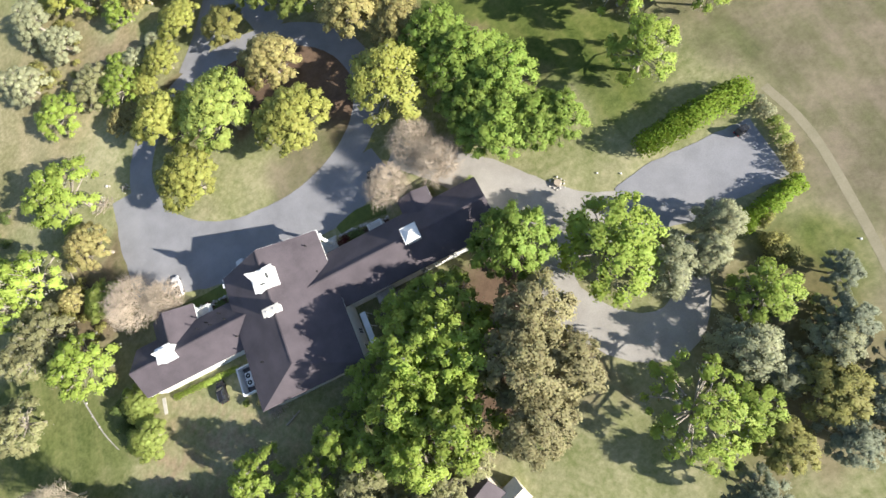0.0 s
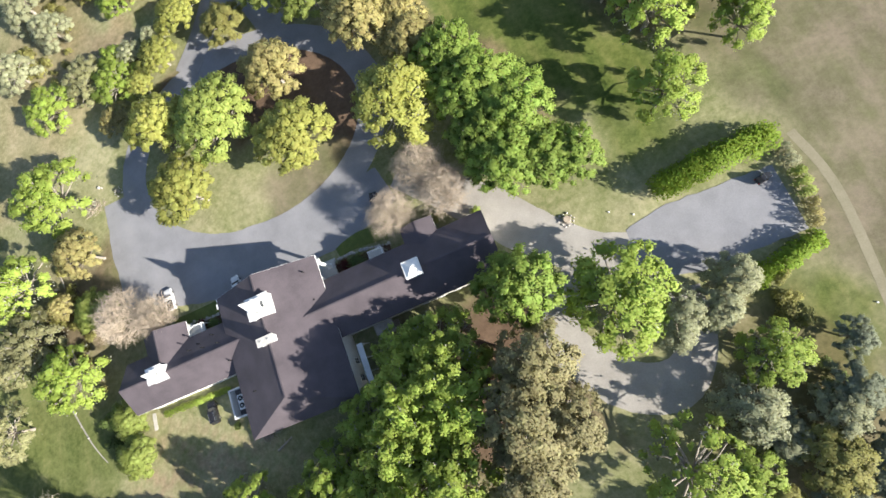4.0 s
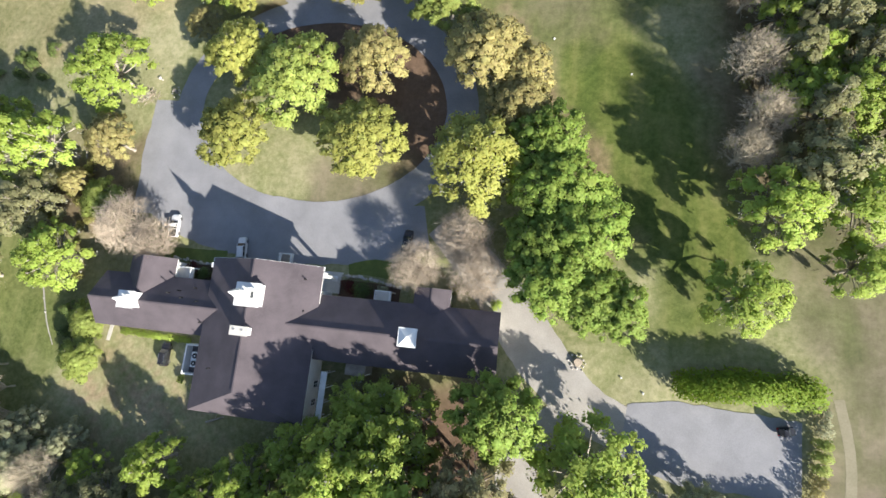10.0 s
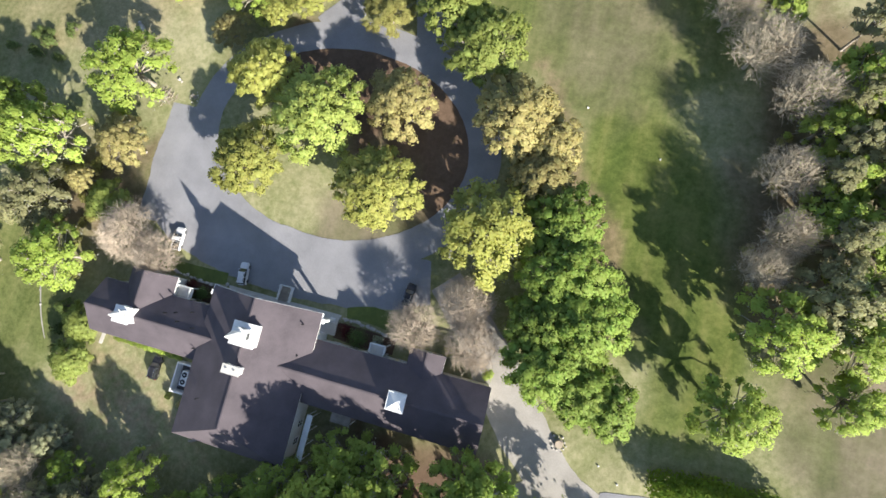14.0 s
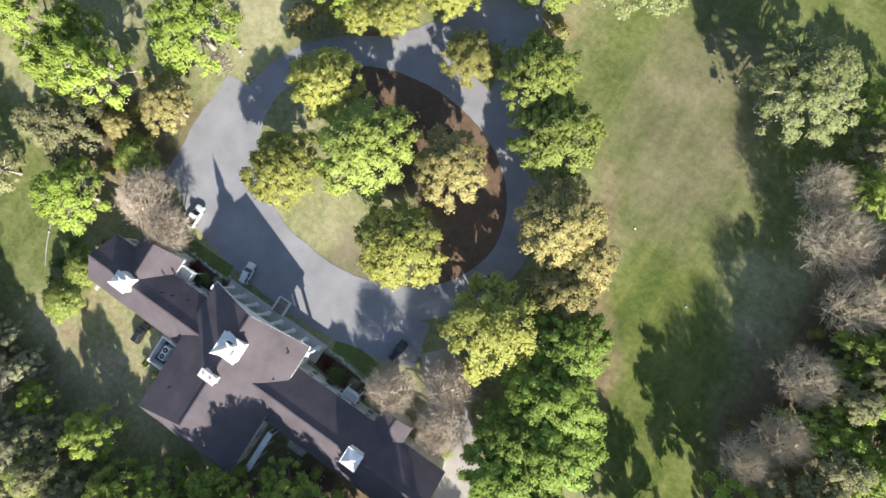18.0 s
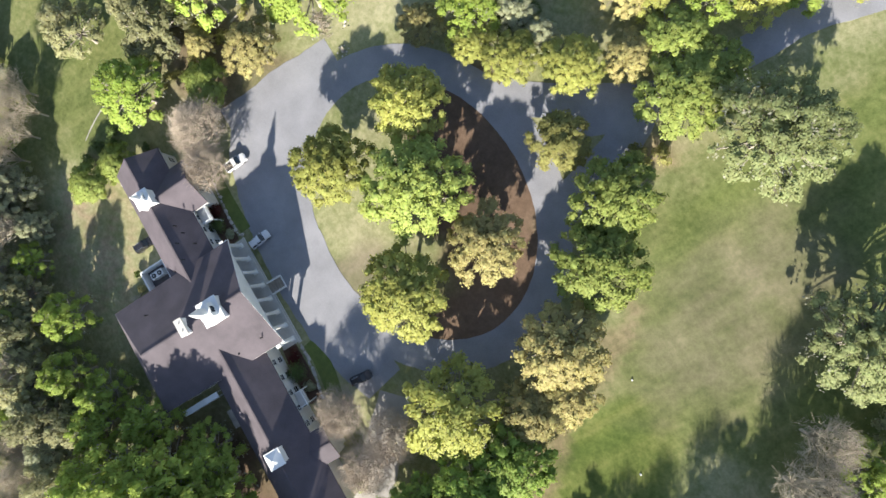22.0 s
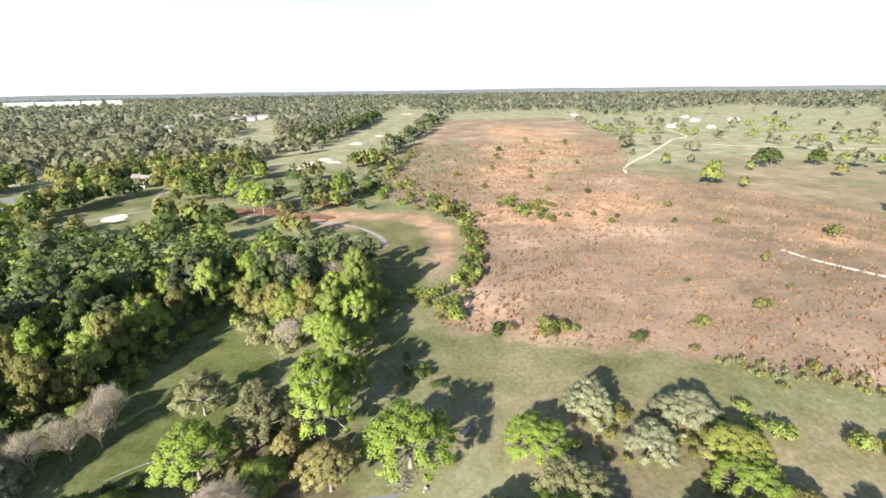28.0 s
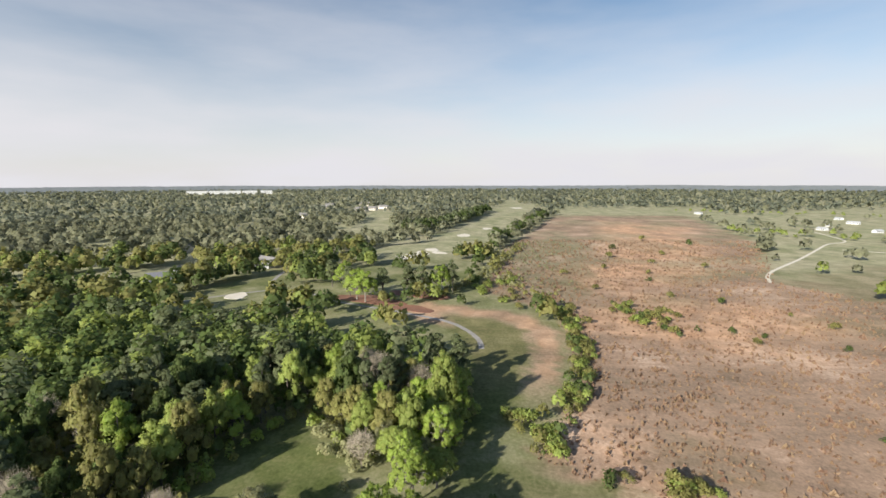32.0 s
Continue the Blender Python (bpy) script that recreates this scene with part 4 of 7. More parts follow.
def vehicle(name, x, y, turn, paint, label, category, length=4.9, half=0.95, kind="suv", z=0.06):
    car = thing(name, (x, y, z), label, category, turn=turn)
    L = length / 2
    bm = bmesh.new()
    hull(bm, [(-L, 0.45, 0.95, 0.88), (-L + 0.25, 0.3, 1.05, 0.98), (0, 0.28, 1.05, 1.0), (L - 0.8, 0.28, 1.0, 1.0), (L - 0.15, 0.35, 0.85, 0.92), (L, 0.45, 0.75, 0.84)], half, 0.06)
    body = part("body", bm, paint, car)
    c0, c1, top = {"suv": (-L + 0.15, L - 1.35, 1.72), "pickup": (-0.7, L - 1.5, 1.8), "van": (-L + 0.1, L - 0.9, 2.05)}[kind]
    bm = bmesh.new()
    hull(bm, [(c0, 1.02, 1.06, 0.9), (c0 + 0.3, 1.02, top - 0.05, 0.86), (c1 - 0.75, 1.02, top - 0.05, 0.86), (c1, 1.0, 1.06, 0.9)], half, 0.14)
    part("window", bm, GLASS, car)
    bm = bmesh.new()
    hull(bm, [(c0 + 0.28, top - 0.1, top, 0.78), (c0 + 0.5, top - 0.1, top + 0.04, 0.78), (c1 - 0.95, top - 0.1, top + 0.04, 0.78), (c1 - 0.72, top - 0.1, top, 0.78)], half, 0.05)
    part("roof", bm, paint, car)
    for s in (-1, 1):
        for px in (c0 + 0.35, (c0 + c1) / 2 - 0.15, c1 - 0.72):
            bm = bmesh.new()
            block(bm, px - 0.06, px + 0.06, s * half * 0.84 - 0.05, s * half * 0.84 + 0.05, 1.02, top - 0.04)
            part("pillar", bm, paint, car)
        bm = bmesh.new()
        block(bm, c1 - 0.35, c1 - 0.15, s * (half + 0.02) - 0.1, s * (half + 0.02) + 0.1, 1.02, 1.2)
        part("mirror", bm, paint, car)
        bm = bmesh.new()
        block(bm, L - 0.14, L + 0.01, s * half * 0.62 - 0.16, s * half * 0.62 + 0.16, 0.6, 0.74)
        part("headlight", bm, CHROME, car)
        bm = bmesh.new()
        block(bm, -L - 0.01, -L + 0.1, s * half * 0.72 - 0.1, s * half * 0.72 + 0.1, 0.65, 0.92)
        part("tail_light", bm, LAMP_RED, car)
        for wx in (-L + 0.95, L - 0.95):
            bm = bmesh.new()
            bmesh.ops.create_cone(bm, cap_ends=True, segments=20, radius1=0.36, radius2=0.36, depth=0.24, matrix=pose(wx, s * (half - 0.1), 0.36, 90))
            wheel = part("wheel", bm, RUBBER, car)
            bm = bmesh.new()
            bmesh.ops.create_cone(bm, cap_ends=True, segments=16, radius1=0.22, radius2=0.2, depth=0.26, matrix=pose(wx, s * (half - 0.1), 0.36, 90))
            part("rim", bm, CHROME, wheel)
    if kind == "pickup":
        for y0, y1, x0, x1 in ((-half, -half + 0.1, -L + 0.05, -0.75), (half - 0.1, half, -L + 0.05, -0.75), (-half, half, -L + 0.02, -L + 0.12)):
            bm = bmesh.new()
            block(bm, x0, x1, y0, y1, 1.0, 1.2)
            part("bed_wall", bm, paint, car)
        bm = bmesh.new()
        block(bm, -L + 0.12, -0.8, -half + 0.1, half - 0.1, 1.03, 1.08)
        part("bed_liner", bm, RUBBER, car)
    else:
        for s in (-1, 1):
            bm = bmesh.new()
            block(bm, c0 + 0.6, c1 - 1.1, s * half * 0.66 - 0.03, s * half * 0.66 + 0.03, top + 0.04, top + 0.1)
            part("roof_rail", bm, CHROME, car)
    return car


vehicle("car", -58.8, 15.2, 97, CAR_WHITE, "white estate car parked before the mansion", "car", 4.9, 0.95, "suv")
vehicle("pickup_truck", -76.0, 19.0, 92, CAR_WHITE, "white pickup truck parked under a bare tree", "truck", 5.2, 0.98, "pickup")
vehicle("car", -22.6, 19.6, 84, CAR_BLACK, "black car parked near bare trees", "car", 4.7, 0.93, "suv")
vehicle("car", -72.2, -8.8, 92, CAR_BLACK, "black car parked on the back lawn", "car", 4.9, 0.95, "suv", 0.02)
vehicle("golf_cart", 47.3, -8.2, 10, CAR_BLACK, "small black cart in the parking area", "golf cart", 2.8, 0.7, "van", 0.07)
# ---- trees ----
def leaf_cloud(centres, radii, count, size, seed, squash=0.85, lean=0.6):
    """Many small folded leaf clumps on the outsides of a few rounded masses."""
    r = np.random.RandomState(seed)
    centres, radii = np.array(centres, float), np.array(radii, float)
    w = radii ** 2
    which = r.choice(len(radii), count, p=w / w.sum())
    d = r.normal(size=(count, 3))
    d /= np.linalg.norm(d, axis=1)[:, None]
    d[:, 2] = np.where(d[:, 2] < -0.35, -d[:, 2], d[:, 2])
    depth = 1.08 - 0.6 * r.rand(count) ** 1.6
    p = centres[which] + d * (radii[which] * depth)[:, None] * (1, 1, squash)
    n = d + r.normal(size=(count, 3)) * lean + (0, 0, 0.25)
    n /= np.linalg.norm(n, axis=1)[:, None]
    side = np.cross(n, r.normal(size=(count, 3)))
    side /= np.linalg.norm(side, axis=1)[:, None]
    fwd = np.cross(n, side)
    s = (size * r.uniform(0.5, 1.4, count))[:, None]
    bend = n * s * r.uniform(0.1, 0.4, count)[:, None]
    v = np.stack([p - fwd * s - bend * 0.5, p + side * s * 0.7 - bend, p + fwd * s * 0.9, p - side * s * 0.7 - bend], 1).reshape(-1, 3)
    k = np.arange(count) * 4
    f = np.concatenate([np.stack([k, k + 1, k + 2], 1), np.stack([k, k + 2, k + 3], 1)])
    return v, f


BALL = bmesh.new()
bmesh.ops.create_icosphere(BALL, subdivisions=1, radius=1)
BALL_V = np.array([tuple(q.co) for q in BALL.verts])
BALL_F = np.array([[q.index for q in t.verts] for t in BALL.faces])
BALL.free()


def leafy(name, v, f, mat, soft=0.55, cores=()):
    """A leaf mesh whose shading leans towards the crown's outside, as a mass of real leaves does.
    cores: the dense inner foliage of each mass, an uneven low ball under its leaves."""
    r = np.random.RandomState(len(v))
    q = v.reshape(-1, 4, 3)
    own = np.cross(q[:, 1] - q[:, 3], q[:, 2] - q[:, 0])
    own /= np.linalg.norm(own, axis=1)[:, None] + 1e-9
    mid = q.mean(1)
    c = mid.mean(0) - (0, 0, 0.25 * np.ptp(mid[:, 2]))
    out = mid - c
    out /= np.linalg.norm(out, axis=1)[:, None] + 1e-9
    n = own * (1 - soft) + out * soft + (0, 0, 0.6)
    n /= np.linalg.norm(n, axis=1)[:, None] + 1e-9
    n = np.repeat(n, 4, 0)
    for centre, rad in cores:
        d = BALL_V * r.uniform(0.72, 1.12, len(BALL_V))[:, None]
        f = np.concatenate([f, BALL_F + len(v)])
        v = np.concatenate([v, np.array(centre) + d * rad * (1, 1, 0.85)])
        away = np.array(centre) - c
        away = BALL_V * 0.6 + 0.4 * away / (np.linalg.norm(away) + 1e-9)
        n = np.concatenate([n, away / np.linalg.norm(away, axis=1)[:, None]])
    me = mesh_from(name, v.tolist(), f.tolist(), mat)
    me.shade_smooth()
    me.normals_split_custom_set_from_vertices(n.tolist())
    return me


def tube(verts, faces, a, b, ra, rb, sides=5):
    d = (b - a).normalized()
    u = d.orthogonal().normalized()
    w = d.cross(u)
    k = len(verts)
    for c, r in ((a, ra), (b, rb)):
        for i in range(sides):
            t = 6.2832 * i / sides
            verts.append(tuple(c + (u * math.cos(t) + w * math.sin(t)) * r))
    for i in range(sides):
        j = (i + 1) % sides
        faces.append((k + i, k + j, k + sides + j, k + sides + i))


def crown_masses(seed, radius, height, base, lobes, spread=0.62, size=(0.34, 0.52), droop=1.75, heart=0.42, uneven=0.2):
    """Places and sizes of the masses that a crown is made of: a heart, and lobes over a dome, bent out of round."""
    r = random.Random(seed)
    mid = (height + base) / 2
    half = (height - base) / 2
    p1, p2 = r.uniform(0, 6.28), r.uniform(0, 6.28)
    out = [((0, 0, mid), heart * radius)]
    for i in range(lobes):
        a = 2.4 * i + r.uniform(-0.35, 0.35)
        q = math.sqrt((i + 0.6) / lobes) * spread * radius
        z = mid + half * (0.78 - droop * (q / radius) ** 1.9 + r.uniform(-1.3 * uneven, uneven))
        q *= 1 + 0.07 * math.sin(2 * a + p1) + 0.05 * math.sin(5 * a + p2) + r.uniform(-0.05, 0.05)
        out.append(((q * math.cos(a), q * math.sin(a), z), radius * r.uniform(*size)))
    return out


def limb_mesh(name, seed, masses, height, girth, mat):
    r = random.Random(seed)
    v, f = [], []
    fork = Vector((r.uniform(-0.2, 0.2), r.uniform(-0.2, 0.2), height * 0.30))
    tube(v, f, Vector((0, 0, -0.3)), Vector((0, 0, 0.5)), girth * 1.7, girth * 1.1, 8)
    tube(v, f, Vector((0, 0, 0.5)), fork, girth * 1.1, girth * 0.85, 8)
    for (c, rad) in masses[::2]:
        c = Vector(c)
        knee = fork.lerp(c, 0.5) + Vector((r.uniform(-0.6, 0.6), r.uniform(-0.6, 0.6), r.uniform(0.1, 0.9)))
        tube(v, f, fork, knee, girth * 0.55, girth * 0.34)
        tube(v, f, knee, c, girth * 0.34, girth * 0.14)
        for _ in range(2):
            e = c + Vector((r.gauss(0, 1), r.gauss(0, 1), abs(r.gauss(0.3, 0.8)))).normalized() * rad * 0.9
            tube(v, f, knee.lerp(c, r.uniform(0.4, 1)), e, girth * 0.13, girth * 0.05, 4)
    return mesh_from(name, v, f, mat, False)


def tree_kind(seed, leaf_mat, radius=7.0, height=13.0, base=2.0, lobes=16, leaves=3200, size=0.42, spread=0.62, lobe=(0.34, 0.52), girth=0.32, lean=0.55, core=0.8, droop=1.75, bark=None, heart=0.42, uneven=0.2, moss=0):
    """The meshes of a tree: trunk with limbs, crown, and hanging moss where it has any."""
    masses = crown_masses(seed, radius, height - 0.25 * radius, base + 0.2 * radius, lobes, spread, lobe, droop, heart, uneven)
    centres, radii = [m[0] for m in masses], [m[1] for m in masses]
    v, f = leaf_cloud(centres, radii, leaves, size, seed, lean=lean)
    crown = leafy("crown", v, f, leaf_mat, 0.7, [(m[0], m[1] * core) for m in masses] if core else ())
    made = [limb_mesh("trunk", seed, masses, height, girth, bark or BARK), crown]
    if moss:
        r = random.Random(seed + 500)
        bare = [(x * 0.95 + r.uniform(-0.9, 0.9), y * 0.95 + r.uniform(-0.9, 0.9), z - 0.15 * radius) for x, y, z in centres[1:]]
        mv, mf = leaf_cloud(bare, [q * 0.9 for q in radii[1:]], moss, 0.17, seed + 9, squash=1.3, lean=1.0)
        made.append(leafy("moss", mv, mf, MOSS_PALE, 0.4))
    return made


def bare_kind(seed, mat, radius=6.0, height=10.0, twigs=1500):
    """A leafless tree: limbs fork again and again into fine twigs that fill a rounded dome."""
    r = random.Random(seed)
    v, f, tv, tf = [], [], [], []
    fork = Vector((0, 0, height * 0.15))
    tube(v, f, Vector((0, 0, -0.3)), fork, 0.34, 0.26, 8)
    knees = []
    for i in range(13):
        a = 2.4 * i
        q = math.sqrt((i + 0.5) / 13) * radius * 0.5
        k = Vector((q * math.cos(a), q * math.sin(a), height * r.uniform(0.38, 0.5)))
        tube(v, f, fork, k, 0.17, 0.09)
        for j in range(4):
            e = k + Vector((r.gauss(0, 0.6) + 0.6 * math.cos(a), r.gauss(0, 0.6) + 0.6 * math.sin(a), r.uniform(0.4, 1.2))) * radius * 0.2
            tube(v, f, k, e, 0.08, 0.04, 4)
            knees.append(e)
    mid = Vector((0, 0, height * 0.36))
    for i in range(twigs):
        b = knees[i % len(knees)]
        d = Vector((r.gauss(0, 1), r.gauss(0, 1), abs(r.gauss(0, 0.8)) - 0.1)).normalized()
        d = (d + (b - mid).normalized() * 0.9).normalized()
        tip = mid + Vector((d.x * radius, d.y * radius, d.z * height * 0.62)) * r.uniform(0.8, 1.05)
        m = b.lerp(tip, r.uniform(0.45, 0.65)) + Vector((r.gauss(0, 0.2), r.gauss(0, 0.2), 0.15))
        if i % 3 == 0:
            tube(tv, tf, b, m, 0.034, 0.022, 3)
        for _ in range(3):
            t = m.lerp(tip, r.uniform(0.6, 1.1)) + Vector((r.gauss(0, 0.5), r.gauss(0, 0.5), r.gauss(0, 0.3)))
            tube(tv, tf, m, t, 0.021, 0.011, 3)
    return mesh_from("trunk", v, f, mat, False), mesh_from("crown", tv, tf, mat)


tree_rnd = random.Random(11)


def plant(kind, x, y, size, tall, label, category="tree", group="", name="tree", turn=None):
    """One tree of a kind at a place; size and tall stretch it sideways and upwards."""
    e = new(name)
    a = tree_rnd.uniform(0, 360) if turn is None else turn
    e.matrix_world = pose(x, y, 0, 0, 0, a) @ Matrix.Diagonal((size, size, tall, 1))
    tagged(e, label, category, group)
    for me in kind:
        o = new(me.name.split(".")[0], me)
        o.parent = e
        if o.name.startswith("moss"):
            o["kind"] = "stuff"
    return e


ROUND_YELLOW = [tree_kind(s, LEAF_YELLOW, lobes=120, leaves=9000, size=0.18, spread=0.86, lobe=(0.09, 0.155), lean=0.8, droop=1.25, heart=0.5, uneven=0.13) for s in (1, 2)]
ROUND_GREEN = [tree_kind(s, LEAF_GREEN, lobes=120, leaves=9000, size=0.18, spread=0.86, lobe=(0.09, 0.155), lean=0.8, droop=1.25, heart=0.5, uneven=0.13) for s in (3, 4)]
ROUND_KHAKI = [tree_kind(s, LEAF_KHAKI, lobes=120, leaves=9000, size=0.18, spread=0.86, lobe=(0.09, 0.155), lean=0.8, droop=1.25, heart=0.5, uneven=0.13) for s in (5, 6)]
ROUND_OLIVE = [tree_kind(7, LEAF_OLIVE, lobes=80, leaves=7600, size=0.2, spread=0.82, lobe=(0.10, 0.2), uneven=0.3)]
OPEN_LIME = [tree_kind(s, LEAF_LIME, lobes=72, leaves=6600, size=0.21, spread=0.88, lobe=(0.08, 0.19), core=0.7, uneven=0.34, heart=0.36, moss=700) for s in (8, 9, 10)]
OPEN_YELLOW = [tree_kind(s, LEAF_YELLOW, lobes=76, leaves=6800, size=0.21, spread=0.87, lobe=(0.09, 0.19), core=0.7, uneven=0.32, heart=0.36, moss=800) for s in (12, 19)]
OPEN_GREY = [tree_kind(s, LEAF_GREY, lobes=80, leaves=7400, size=0.2, spread=0.87, lobe=(0.10, 0.2), core=0.75, base=-0.5, uneven=0.28, moss=900) for s in (13, 29)]
OPEN_DARK = [tree_kind(s, LEAF_CEDAR, lobes=64, leaves=6000, size=0.2, spread=0.86, lobe=(0.10, 0.2), uneven=0.3) for s in (14, 15)]
ROUND_FRESH = [tree_kind(s, LEAF_FRESH, lobes=120, leaves=9000, size=0.18, spread=0.86, lobe=(0.08, 0.16), lean=0.8, droop=1.25, heart=0.45, uneven=0.22) for s in (33, 34)]
BIG_SILVER = [tree_kind(s, LEAF_SILVER, lobes=150, leaves=15000, size=0.125, spread=0.9, lobe=(0.06, 0.13), core=0.75, uneven=0.26, droop=1.35, moss=900) for s in (13, 29)]
SHRUBBY_GREEN = [tree_kind(16, LEAF_GREEN, lobes=70, leaves=6600, size=0.19, spread=0.82, lobe=(0.12, 0.21), base=1.0, height=9.0)]
OPEN_KHAKI = [tree_kind(s, LEAF_RUSSET, lobes=92, leaves=8600, size=0.19, spread=0.88, lobe=(0.09, 0.17), height=15, core=0.72, uneven=0.3) for s in (17, 18)]
OPEN_THIN = [tree_kind(20, LEAF_LIME, lobes=70, leaves=5200, size=0.2, spread=0.92, lobe=(0.06, 0.14), core=0.6, uneven=0.4, heart=0.2, moss=500)]
OPEN_MOSSY = [tree_kind(s, LEAF_BROWNISH, lobes=72, leaves=6200, size=0.21, spread=0.88, lobe=(0.09, 0.19), core=0.68, uneven=0.34, moss=900) for s in (25, 26)]
TALL_MOSSY = [tree_kind(s, LEAF_BROWNISH, radius=5.0, height=20.0, base=4.0, lobes=50, leaves=5200, size=0.22, spread=0.87, lobe=(0.11, 0.23), core=0.68, uneven=0.3, moss=600) for s in (27, 28)]
BARE = [bare_kind(s, TWIG, twigs=850) for s in (21, 22)]
BARE_GREY = [bare_kind(s, TWIG_GREY, 6.0, 12.5, 520) for s in (23, 24)]

